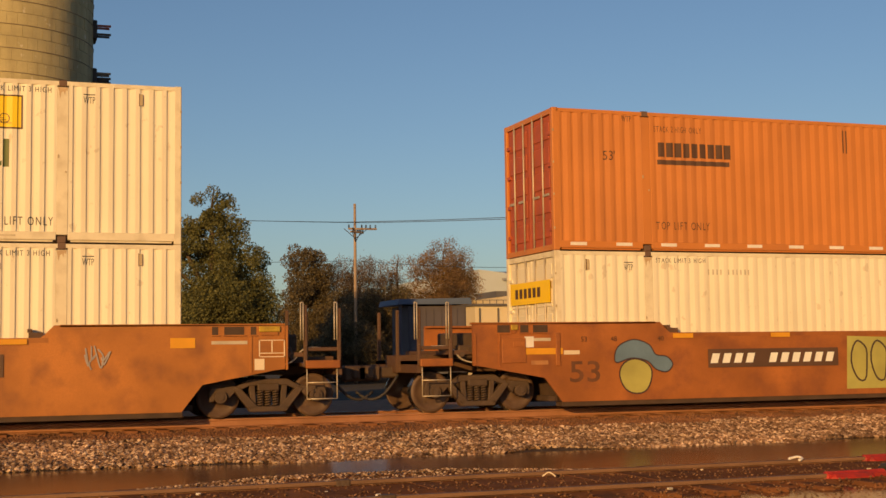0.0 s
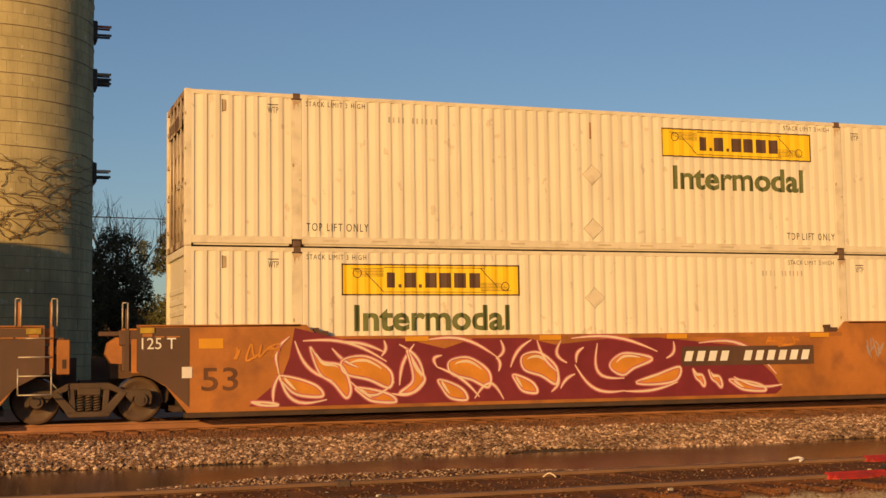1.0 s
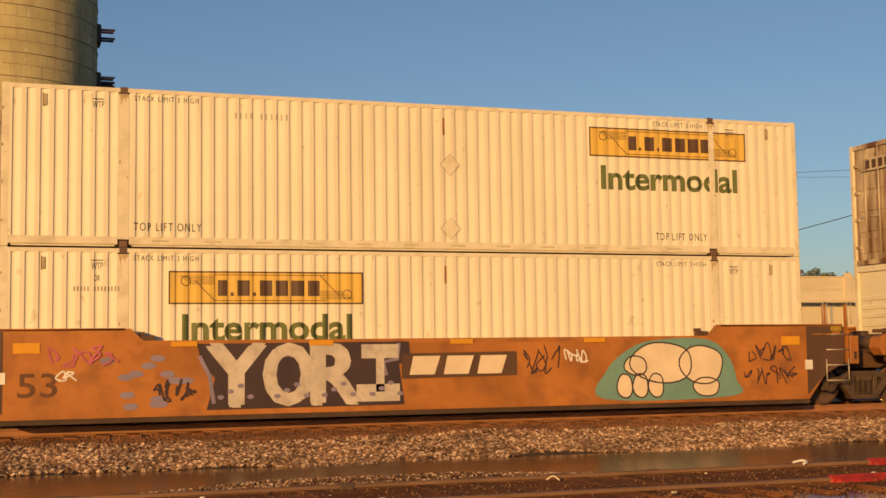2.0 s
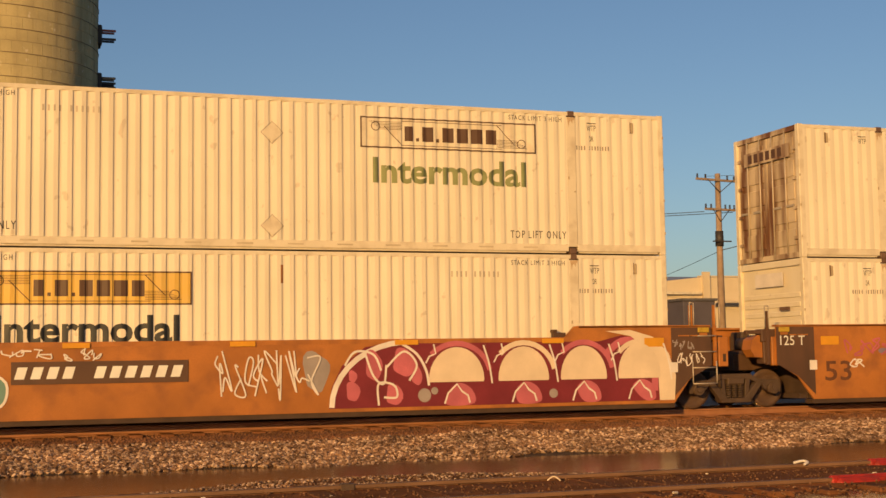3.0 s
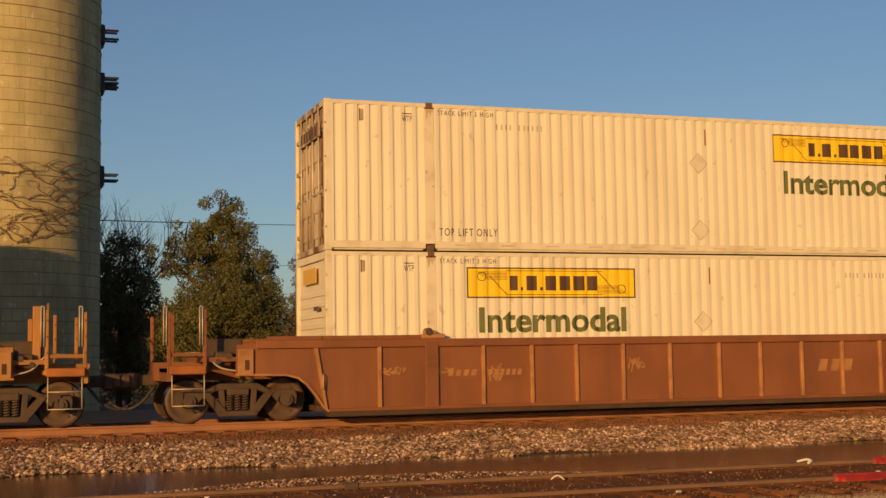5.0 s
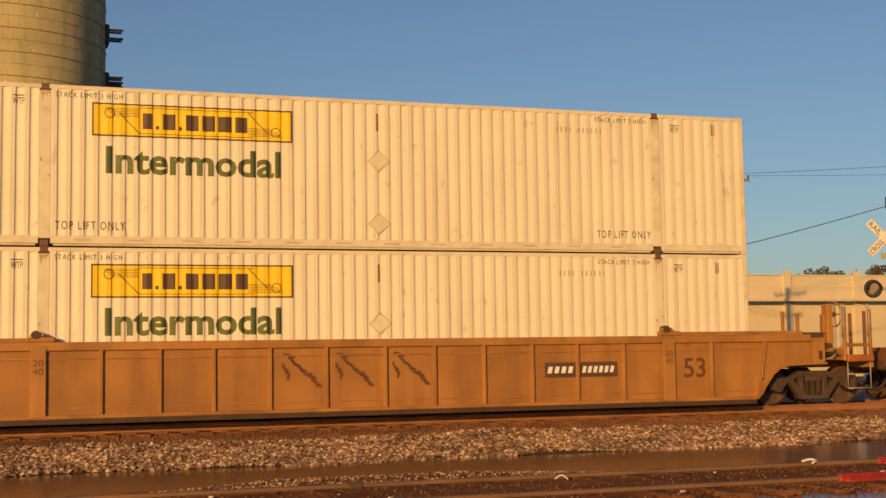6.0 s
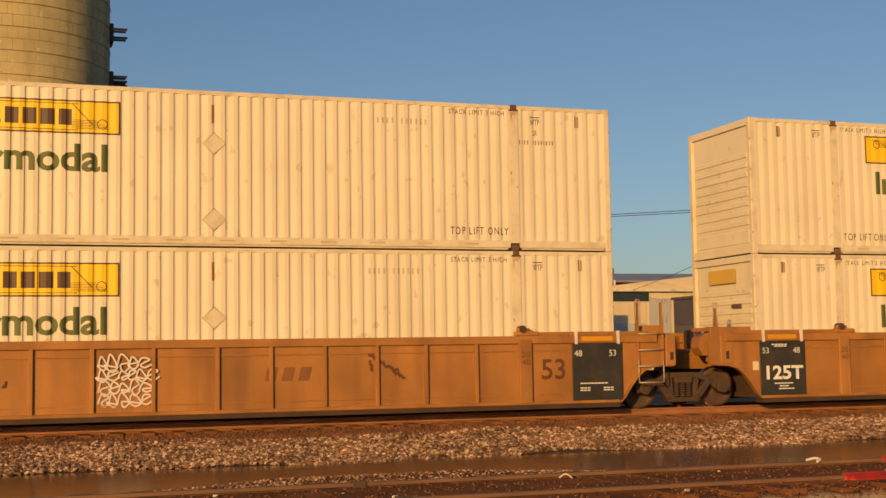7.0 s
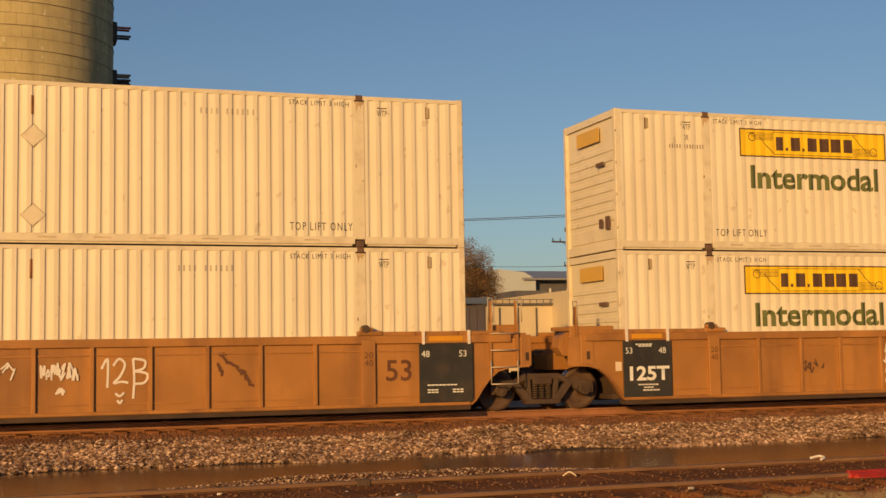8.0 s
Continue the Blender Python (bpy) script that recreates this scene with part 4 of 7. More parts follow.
def smooth_car(i, left, right, paint, label):
    """A well car unit with plain welded sides that rise at both ends. left, right: 'coupler', 'joint' or 'dark_joint'."""
    car = thing("well_car", pose(0, TRACK_Y, 0), label, "well car", "well cars")
    L = LONG / 2
    for s in (-1, 1):
        y = s * SIDE
        y0, y1 = sorted((y, y - s * 0.05))
        bm = bmesh.new()
        out_l, out_r = (1.85 if left == "coupler" else 0.85), (1.85 if right == "coupler" else 0.85)
        pts = [(-L + 0.02, 0.245), (L - 0.02, 0.245), (L + 0.35, 0.72), (L + 0.9 * out_r, 0.96), (L + out_r, 0.98), (L + out_r, 1.78), (L - 2.2, 1.80), (L - 2.38, 1.62), (L - 2.45, 1.57),
               (-L + 2.45, 1.57), (-L + 2.38, 1.62), (-L + 2.2, 1.80), (-L - out_l, 1.78), (-L - out_l, 0.98), (-L - 0.9 * out_l, 0.96), (-L - 0.35, 0.72)]
        prism(bm, pts, y0, y1)
        part("side_plate", bm, paint, car)
        # top chord, bottom sill
        bm = boxes((-L + 2.3, L - 2.3, min(y + s * 0.006, y - s * 0.14), max(y + s * 0.006, y - s * 0.14), 1.50, 1.585))
        part("chord", bm, paint, car)
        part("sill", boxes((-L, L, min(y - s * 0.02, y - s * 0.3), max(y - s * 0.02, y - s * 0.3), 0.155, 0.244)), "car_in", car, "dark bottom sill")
        for e in (-1, 1):
            o = out_r if e > 0 else out_l
            a, b = sorted((e * (L - 2.1), e * (L + o)))
            part("end_cap", boxes((a, b, min(y, y - s * 0.16), max(y, y - s * 0.16), 1.77, 1.81)), paint, car)
            # corner guide beside the container
            x = e * (L - 2.5)
            part("guide_bracket", boxes((x - 0.12, x + 0.12, min(y - s * 0.02, y - s * 0.18), max(y - s * 0.02, y - s * 0.18), 1.58, 1.68), (x - 0.14, x - 0.06, min(y - s * 0.02, y - s * 0.18), max(y - s * 0.02, y - s * 0.18), 1.68, 1.74)), dark_of(paint), car)
            k = right if e > 0 else left
            if s < 0:
                # slots as dark plates that hold the openings' shade, and the yellow fitting
                holes = ((0.28, 0.59), (0.69, 0.86), (1.08, 1.34)) if k == "coupler" and e < 0 else ((0.52, 0.63), (0.74, 1.10), (1.22, 1.32)) if k == "coupler" else ((0.12, 0.32), (0.40, 0.52))
                for h0, h1 in holes:
                    a, b = sorted((e * (L + h0), e * (L + h1)))
                    part("slot", boxes((a, b, y - 0.006, y, 1.61, 1.755)), "car_in", car, "slot in the raised end, its shade painted as a dark plate")
                    part("slot_lip", boxes((a - 0.02, b + 0.02, y - 0.03, y - 0.001, 1.585, 1.608)), paint, car)
                f0, f1 = (0.92, 1.06) if k == "coupler" and e < 0 else (1.37, 1.76) if k == "coupler" else (0.55, 0.80)
                a, b = sorted((e * (L + f0), e * (L + f1)))
                part("end_fitting", boxes((a, b, y - 0.04, y - 0.004, 1.66, 1.76), bevel=0.008), "fitting_yellow", car, "dull yellow fitting")
                part("fitting_foot", boxes((a + 0.04, b - 0.04, y - 0.03, y - 0.004, 1.60, 1.655)), paint, car)
                a, b = sorted((e * (L + 0.0), e * (L + o)))
                if k == "dark_joint":
                    part("end_panel", prism(bmesh.new(), [(e * (L - 0.06), 0.34), (e * (L - 0.06), 1.76), (e * (L + o + 0.01), 1.76), (e * (L + o + 0.01), 0.99), (e * (L + 0.36), 0.74)], y - 0.010, y - 0.003), "brown_end", car, "dark brown painted end panel")
                if k == "coupler" and e > 0:
                    xb = e * (L + 1.61)
                    for x0, x1, z0, z1 in ((-0.24, 0.24, 1.50, 1.515), (-0.24, 0.24, 1.20, 1.215), (-0.24, -0.22, 1.20, 1.515), (0.22, 0.24, 1.20, 1.515), (-0.01, 0.01, 1.29, 1.51), (-0.22, 0.22, 1.265, 1.28)):
                        part("data_box_line", boxes((xb + x0, xb + x1, y - 0.007, y - 0.002, z0, z1)), "cream_spray", car)
                    part("small_notice", boxes((xb - 0.32, xb - 0.14, y - 0.008, y - 0.002, 0.97, 1.17)), "cream_spray", car, "small pale notice")
                    part("stencil_bar", boxes((xb - 1.10, xb - 0.45, y - 0.007, y - 0.002, 1.44, 1.50)), "faint_ink", car)
                    part("end_seam", boxes((xb - 0.40, xb - 0.37, y - 0.02, y, 0.92, 1.58)), paint, car)
                    part("end_seam", boxes((xb + 0.25, xb + 0.29, y - 0.03, y, 0.97, 1.77)), paint, car)
                if k == "coupler" and e < 0:
                    for d in (1.30, 1.80) if i == 0 else (0.67, 1.30, 1.80):
                        part("end_seam", boxes((-L - d - 0.015, -L - d + 0.015, y - 0.02, y, 0.86 + 0.07 * d, 1.58)), paint, car)
                    part("stencil_bar", boxes((-L - 0.67, -L - 0.22, y - 0.007, y - 0.002, 1.44, 1.50)), "faint_ink", car)
                    part("stencil_bar", boxes((-L - 0.64, -L - 0.28, y - 0.007, y - 0.002, 0.98, 1.06)), "worn_edge", car)
                    # worn hatch on the outer panel
                    part("hatch", boxes((-L - 1.25, -L - 0.75, y - 0.022, y - 0.003, 1.02, 1.50), bevel=0.008), "worn_edge" if i == 3 else paint, car, "worn square hatch plate")
                    part("hatch_handle", boxes((-L - 1.02, -L - 0.78, y - 0.035, y - 0.02, 1.33, 1.43), bevel=0.006), paint, car)
                    part("lift_lug", boxes((-L - 0.12, -L - 0.02, y - 0.03, y, 0.95, 1.6), bevel=0.01), paint, car)
                if i != 0 and (k != "coupler" or e < 0):
                    part("notice", boxes((e * (L - 0.02) - 0.09, e * (L - 0.02) + 0.09, y - 0.014, y - 0.003, 0.86, 1.06)), "white_spray", car, "small white notice")
                xr = e * (L - 0.45) if k != "coupler" else e * L
                if i != 0 or e > 0:
                    part("reflector", boxes((xr - 0.22, xr + 0.22, y - 0.012, y - 0.003, 1.38, 1.56)), "amber", car, "amber reflector strip")
        for x in ((-5.37, -3.07, 0.0, 3.0), (-3.75, -1.0, 1.8, 5.2), (-4.95, -2.45, 0.3, 3.1), (-3.6, -0.7, 2.4, 5.4))[i]:
            if s < 0:
                part("reflector", boxes((x - 0.23, x + 0.23, y - 0.034, y - 0.026, 1.475, 1.565)), "amber", car, "amber reflector strip")
    part("well_floor", boxes((-L - 0.2, L + 0.2, -1.3, 1.3, 0.26, FLOOR)), "car_in", car)
    end_works(car, -1, "coupler" if left == "coupler" else "joint", paint, dark_of(paint), "tank" if i == 3 else "")
    end_works(car, 1, "coupler" if right == "coupler" else "joint", paint, dark_of(paint))
    return car


def dark_of(paint):
    return {"car": "brown_end", "car_light": "brown_end", "car_red": "brown_end"}[paint]


def ribbed_car(i, left, right, paint, label, ribs):
    """A well car unit with upright ribs on its sides and arched ends over the trucks."""
    edge = "worn_edge" if paint == "car_red" else paint
    car = thing("well_car", pose(0, TRACK_Y, 0), label, "well car", "well cars")
    L = LONG / 2
    for s in (-1, 1):
        y = s * SIDE
        yi = y - s * 0.055
        y0, y1 = sorted((yi, yi - s * 0.03))
        bm = bmesh.new()

        def arch(e, out):
            rise = ((0, 0.24), (0.10, 0.33), (0.24, 0.54), (0.40, 0.74), (0.56, 0.86), (0.78, 0.92), (out, 0.94))
            pts = [(e * (L + 0.02 + d), z) for d, z in rise]
            return pts
        out_l, out_r = (1.7 if left == "coupler" else 1.2), (1.7 if right == "coupler" else 1.2)
        pts = [p for p in arch(-1, out_l)[::-1]] + arch(1, out_r) + [(L + out_r, 1.50), (-L - out_l, 1.50)]
        prism(bm, pts, y0, y1)
        part("side_plate", bm, paint, car)
        if paint != "car_red":
            part("panel_lip", boxes((-L, L, *sorted((yi + s * 0.022, yi - s * 0.01)), 1.27, 1.29), (-L, L, *sorted((yi + s * 0.015, yi - s * 0.01)), 0.42, 0.435)), paint, car)
        yb = sorted((y, y - s * 0.13))
        bm = boxes((-L - out_l + 0.35, L + out_r - 0.35, *yb, 1.42, 1.57), (-L, L, *yb, 0.24, 0.31), bevel=0.012)
        part("chord", bm, paint, car)
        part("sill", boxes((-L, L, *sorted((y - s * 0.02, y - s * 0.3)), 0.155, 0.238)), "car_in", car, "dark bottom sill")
        # arch flange
        for e, o in ((-1, out_l), (1, out_r)):
            bm = bmesh.new()
            a = arch(e, o)
            for p, q in zip(a, a[1:]):
                ya, yb2 = sorted((y, y - s * 0.12))
                d = (Vector(q) - Vector(p)).normalized()
                nrm = Vector((-d.y, d.x)) * 0.035 * e
                prism(bm, [p, q, (q[0] + nrm.x, q[1] + nrm.y), (p[0] + nrm.x, p[1] + nrm.y)], ya, yb2)
            part("arch_flange", bm, edge, car)
        for x in ribs:
            part("rib", shared(("rib", s, paint), lambda: finish("rib", boxes((-0.035, 0.035, *sorted((y + s * 0.002, y - s * 0.11)), 0.30, 1.43), bevel=0.008), edge)), None, car).location.x = x
        for e in (-1, 1):
            x = e * (L - 2.0)
            part("wide_rib", boxes((x - 0.13, x + 0.13, *sorted((y + s * 0.012, y - s * 0.11)), 0.27, 1.50), bevel=0.01), paint, car)
            bm = boxes((x - 0.2, x + 0.28, *sorted((y + s * 0.01, y - s * 0.14)), 1.57, 1.66), (x - 0.14, x + 0.10, *sorted((y, y - s * 0.14)), 1.66, 1.73), bevel=0.02)
            g = part("guide_bracket", bm, edge, car, "container guide bracket")
            part("guide_roller", rod(bmesh.new(), (x - 0.05, y - s * 0.16, 1.70), (x - 0.05, y + s * 0.02, 1.70), 0.075, seg=12), "truck", g)
            o = out_r if e > 0 else out_l
            # raised plate beside the container end
            a, b = sorted((e * (L - 1.95), e * (L + o - 0.55)))
            for k in range(3):
                part("top_plate", boxes((a + (b - a) * k / 3 + 0.006, a + (b - a) * (k + 1) / 3 - 0.006, *sorted((y - s * 0.015, y - s * 0.12)), 1.57, 1.645), bevel=0.006), paint, car)
            if s < 0:
                kind = right if e > 0 else left
                if kind == "coupler":
                    part("slant_rib", prism(bmesh.new(), [(e * (L + 0.03), 0.30), (e * (L + 0.08), 0.30), (e * (L + 0.28), 1.42), (e * (L + 0.21), 1.42)], y - 0.002, y + 0.07), edge, car, "slanted stiffener at the end panel")
                    a, b = sorted((e * (L + 1.40), e * (L + 1.68)))
                    col = part("end_column", boxes((a, b, y - 0.004, y + 0.08, 0.95, 1.42), bevel=0.01), edge, car, "upright end column with a slot")
                    # dark plate on the column face paints the shade inside its hole
                    part("column_slot", boxes(((a + b) / 2 - 0.02, (a + b) / 2 + 0.06, y - 0.01, y, 1.04, 1.22)), "car_in", col)
                    part("grab_iron", tube(bmesh.new(), [(e * (L + 0.12), y, 0.66), (e * (L + 0.12), y - 0.05, 0.68), (e * (L + 0.12), y - 0.05, 0.92), (e * (L + 0.12), y, 0.94)], 0.012, 5), "galv", car)
                if kind == "joint":
                    a, b = sorted((e * (L - 1.02), e * (L + 0.05)))
                    pn = part("black_panel", boxes((a, b, y - 0.012, y + 0.02, 0.30, 1.42), bevel=0.006), "black", car, "black panel with white writing")
                    part("panel_slot", boxes((a + 0.2, b - 0.2, y - 0.016, y - 0.004, 1.46, 1.55)), "amber", car)
                    for x0 in (a + 0.06, b - 0.1):
                        part("hook", boxes((x0, x0 + 0.05, y - 0.03, y + 0.02, 1.40, 1.66)), "white_spray", car, "white hook")
                    letters_on(pn, "53", e * (L - 0.48) + (0.25 if e > 0 else -0.48), 1.16, 0.12, "white_ink", y=y - 0.012, flat=True, name="panel_writing")
                    letters_on(pn, "48", e * (L - 0.48) + (-0.5 if e > 0 else 0.25), 1.16, 0.12, "white_ink", y=y - 0.012, flat=True, name="panel_writing")
                    if e < 0:
                        letters_on(pn, "125T", -L + 0.08, 0.62, 0.29, "white_ink", width=0.88, bold=0.03, y=y - 0.012, flat=True, name="panel_writing")
                    rows = ((0.53, -0.22, 6), (0.475, -0.10, 3), (0.42, -0.12, 5)) if e < 0 else ((0.62, -0.38, 8), (0.53, -0.38, 3), (0.53, 0.12, 3), (0.485, -0.38, 3), (0.485, 0.12, 3))
                    rows += ((1.33, -0.26, 5), (1.295, -0.2, 4)) if e < 0 else ()
                    for z, x0, n in rows:
                        for q in range(n):
                            xq = (a + b) / 2 + x0 + q * 0.075
                            part("writing_bar", shared(("wbar",), lambda: finish("writing_bar", boxes((0, 0.062, y - 0.016, y - 0.010, 0, 0.024)), "white_ink")), None, pn).location = (xq, 0, z)
    part("well_floor", boxes((-L - 0.2, L + 0.2, -1.3, 1.3, 0.26, FLOOR)), "car_in", car)
    end_works(car, -1, "coupler" if left == "coupler" else "joint", paint, paint)
    end_works(car, 1, "coupler" if right == "coupler" else "joint", paint, paint, "wheel" if i == 5 else "")
    return car


def mark_53(car, x, z=0.62, h=0.42, y=-SIDE, mat="stencil"):
    letters_on(car, "53", x, z, h, mat, width=0.66, bold=0.01, y=y, flat=True, name="stencil_number")


RIBS = (-5.03, -4.02, -3.07, -2.05, -1.0, 0.13, 1.1, 2.1, 3.1, 4.06, 5.07)
CARS = []
CARS.append(smooth_car(0, "coupler", "joint", "car", "orange-brown smooth-sided well car with sprayed patches"))
CARS.append(smooth_car(1, "dark_joint", "coupler", "car_light", "orange smooth-sided well car with maroon flame-like graffiti"))
CARS.append(smooth_car(2, "dark_joint", "dark_joint", "car_light", "orange smooth-sided well car with large white block graffiti"))
CARS.append(smooth_car(3, "coupler", "dark_joint", "car_light", "orange smooth-sided well car with pink and teal graffiti"))
CARS.append(ribbed_car(4, "coupler", "coupler", "car_red", "dark red-brown ribbed well car, weathered and faded", RIBS + (-7.1, 7.1)))
CARS.append(ribbed_car(5, "joint", "coupler", "car_ochre", "orange ribbed well car with black end panels", RIBS + (7.05,)))
CARS.append(ribbed_car(6, "joint", "joint", "car_ochre", "orange ribbed well car with white tag on its panel", RIBS))
CARS.append(ribbed_car(7, "joint", "joint", "car_ochre", "orange ribbed well car with several small tags", RIBS))

for i, car in enumerate(CARS):
    if i in (0, 3, 4):
        truck(car, -HALF - 1.62)
    else:
        truck(car, -HALF - 1.635)
    if i in (1, 4, 5):
        truck(car, HALF + 1.62)
    TRAIN.append((car, CENTRES[i], 0.0))


def load(i, lower, upper):
    for c, z in ((lower, FLOOR), (upper, FLOOR + TALL + 0.004)):
        c.matrix_world = pose(0, TRACK_Y, z)
        TRAIN.append((c, CENTRES[i], z))


W = "white 53-foot container with grooved sides"
LOADS = [
    # upper end, lower end
    ("red", "doors"), ("rusty", "ribs"), ("rusty", "ribs_plate"), ("rusty", "ribs_plate"), ("rusty", "ribs_sign"), ("ribs", "ribs_sign"), ("ribs_sign", "ribs_sign"), ("ribs_sign", "ribs"),
]
for i, (eu, el) in enumerate(LOADS):
    if i == 0:
        up = container("orange 53-foot container with red doors and reflective strips", "orange", "orange", "red")
    else:
        up = container(W + ", upper of a stack" + (", rust-streaked doors" if eu == "rusty" else ""), end=eu)
    lo = container(W + ", sunk in a well car", end=el)
    load(i, lo, up)
    up["_"], lo["_"] = i, i
    if i == 0:
        dress_white(lo, None, number=-4.6, plate=False)
    elif i == 1:
        dress_white(up, 1.70, number=-4.2, old=True, plac=((0.1, 1.55), (0.1, 0.45)), plate=True)
        dress_white(lo, -5.15, number=4.0, plac=((0.1, 1.95),), plate=False)
    elif i == 2:
        dress_white(up, 3.2, mat="yellow_old", number=-4.0, old=True, plac=((0.2, 1.7), (0.2, 0.45)))
        dress_white(lo, -5.2, 1.88, mat="yellow_old", number=None, pin=(1, 0))
    elif i == 3:
        dress_white(up, 1.6, mat="white_trim", word="green_faded", number=-4.2, old=True, pin=(1, 1), plac=((-0.1, 2.2), (-0.1, 0.45)), plate=False)
        dress_white(lo, -5.2, 1.88, mat="yellow_old", word="dark_ink", number=3.4, pin=(1, 1))
    elif i == 4:
        dress_white(up, 1.7, number=-4.6, plac=((-0.1, 1.9), (-0.1, 0.5)))
        dress_white(lo, -5.27, number=3.4, plac=((-0.1, 1.5),))
    elif i == 5:
        dress_white(up, -5.2, number=3.8, plac=((0.1, 1.7), (0.1, 0.5)))
        dress_white(lo, -5.2, number=3.8, plac=((0.1, 1.5),))
    elif i == 6:
        dress_white(up, -5.2, number=3.2, pin=(1, 1), plac=((0.1, 1.9), (0.1, 0.5)))
        dress_white(lo, -5.2, number=3.0, plac=((0.1, 1.6),))
    else:
        dress_white(up, None, number=3.0, plac=((0.1, 1.9), (0.1, 0.5)))
        dress_white(lo, None, number=2.6)
    del up["_"], lo["_"]


def motions():
    """The train rolls past at an even speed; its wheels turn with it."""
    # the train's run, with the small jerk at half a second that the film has
    run = [(k / 10, SPEED * (0.593 if k == 5 else k / 10)) for k in range(81)]
    for ob, u, z in TRAIN:
        walk(ob, [(t, pose(u + d, TRACK_Y, z)) for t, d in run])
    for ob, w in WHEELS:
        walk(ob, [(k / 30, pose(w, 0, 0.485, 0, math.degrees(SPEED * k / 30 / 0.405) % 360, 0)) for k in range(241)])



# ---- paint and writing on the cars ----
PANEL_Y = -SIDE - 0.005
COATS = [0]


def coat(car, name, mat, make, layer=0, label="", base=PANEL_Y):
    bm = bmesh.new()
    COATS[0] = (COATS[0] + 1) % 40
    make(bm, base - 0.003 * layer - 0.00007 * COATS[0])
    return part(name, bm, mat, car, label)


def ellipse(x, z, a, b, n=20, wob=0.0):
    return [Vector((x + a * math.cos(t) * (1 + wob * math.sin(3 * t + x)), z + b * math.sin(t) * (1 + wob * math.cos(2 * t + z)))) for t in np.linspace(0, 2 * math.pi, n, endpoint=False)]


def plaque(car, x, w, z, h, n, shear=0.06, mat="white_ink", back="brown_end", base=PANEL_Y):
    """The reporting mark: a dark band with slanted plain bars."""
    p = coat(car, "mark_band", back, lambda bm, y: sheet(bm, [(x - 0.05, z - 0.06), (x + w + 0.05, z - 0.06), (x + w + 0.05, z + h + 0.06), (x - 0.05, z + h + 0.06)], y), 3, "dark band with a row of plain pale bars", base)
    step = w / n
    z, h = z + 0.12 * h, h * 0.76
    for k in range(n):
        if k == 4 and n > 8:
            continue
        x0 = x + k * step
        coat(p, "mark_bar", mat, lambda bm, y: sheet(bm, [(x0, z), (x0 + step * 0.62, z), (x0 + step * 0.62 + shear, z + h), (x0 + shear, z + h)], y), 4, "", base)


def broken_zigzag(car, x, z, w, h, seed, y):
    """A broken brown zigzag that runs down across a panel."""
    rnd = random.Random(seed)
    for k, (p0, q0, p1, q1) in enumerate(((0.0, 1.0, 0.25, 0.95), (0.1, 0.95, 0.55, 0.55), (0.0, 0.75, 0.08, 0.4), (0.5, 0.58, 0.8, 0.4), (0.62, 0.45, 1.0, 0.08))):
        pts = [Vector((x + (p0 + (p1 - p0) * i / 8 + rnd.uniform(-0.05, 0.05)) * w, z + (q0 + (q1 - q0) * i / 8 + rnd.uniform(-0.06, 0.06)) * h)) for i in range(9)]
        coat(car, "smear", "stencil", lambda bm, yy: stroke(bm, pts, 0.06, yy, 0, 0.4), 1 + k, "", y)


def tag(car, x, z, w, h, seed, mat="white_spray", width=0.03, strokes=4, y=PANEL_Y):
    """A quick sprayed scribble."""
    rnd = random.Random(seed)
    top = None
    for k in range(strokes):
        x0 = x + w * k / strokes
        pts = [(x0 + rnd.uniform(-0.1, 1.3) * w / strokes, z + rnd.uniform(0, 1) * h) for _ in range(5)]
        bm = bmesh.new()
        stroke(bm, spline([Vector(p) for p in pts], 6, False), width, y - 0.009 - 0.0025 * k)
        ob = part("tag" if top is None else "tag_line", bm, mat, top or car, "thin sprayed scribble" if top is None else "")
        top = top or ob


def scrawl(car, lines, mat, width, y, label):
    """A sprayed mark drawn line by line."""
    top = None
    for k, pts in enumerate(lines):
        bm = bmesh.new()
        stroke(bm, spline([Vector(p) for p in pts], 5, False), width, y - 0.009 - 0.002 * k)
        ob = part("tag" if top is None else "tag_line", bm, mat, top or car, label if top is None else "")
        top = top or ob


def squiggles(car, x, z, w, h, rows, seed, y, mat="white_spray", width=0.035):
    """A dense block of looping sprayed rows."""
    rnd = random.Random(seed)
    lines = []
    for k in range(rows):
        zc = z + h * (k + 0.5) / rows
        amp = h / rows
        x0 = x
        while x0 < x + w - 0.12:
            # one curled letter-like loop after another
            v, up, back = rnd.uniform(0.14, 0.24), rnd.uniform(0.35, 0.75), rnd.uniform(0.0, 0.12)
            lines.append([(x0, zc - amp * up * 0.6), (x0 + v * 0.35, zc + amp * up), (x0 + v, zc + amp * 0.35 * rnd.uniform(-1, 1)), (x0 + v * 0.45 - back, zc - amp * 0.15), (x0 + v * 0.6, zc - amp * up), (x0 + v * 1.15, zc - amp * 0.35 * up)])
            x0 += v
    scrawl(car, lines, mat, width, y, "dense block of looping white scrawl")


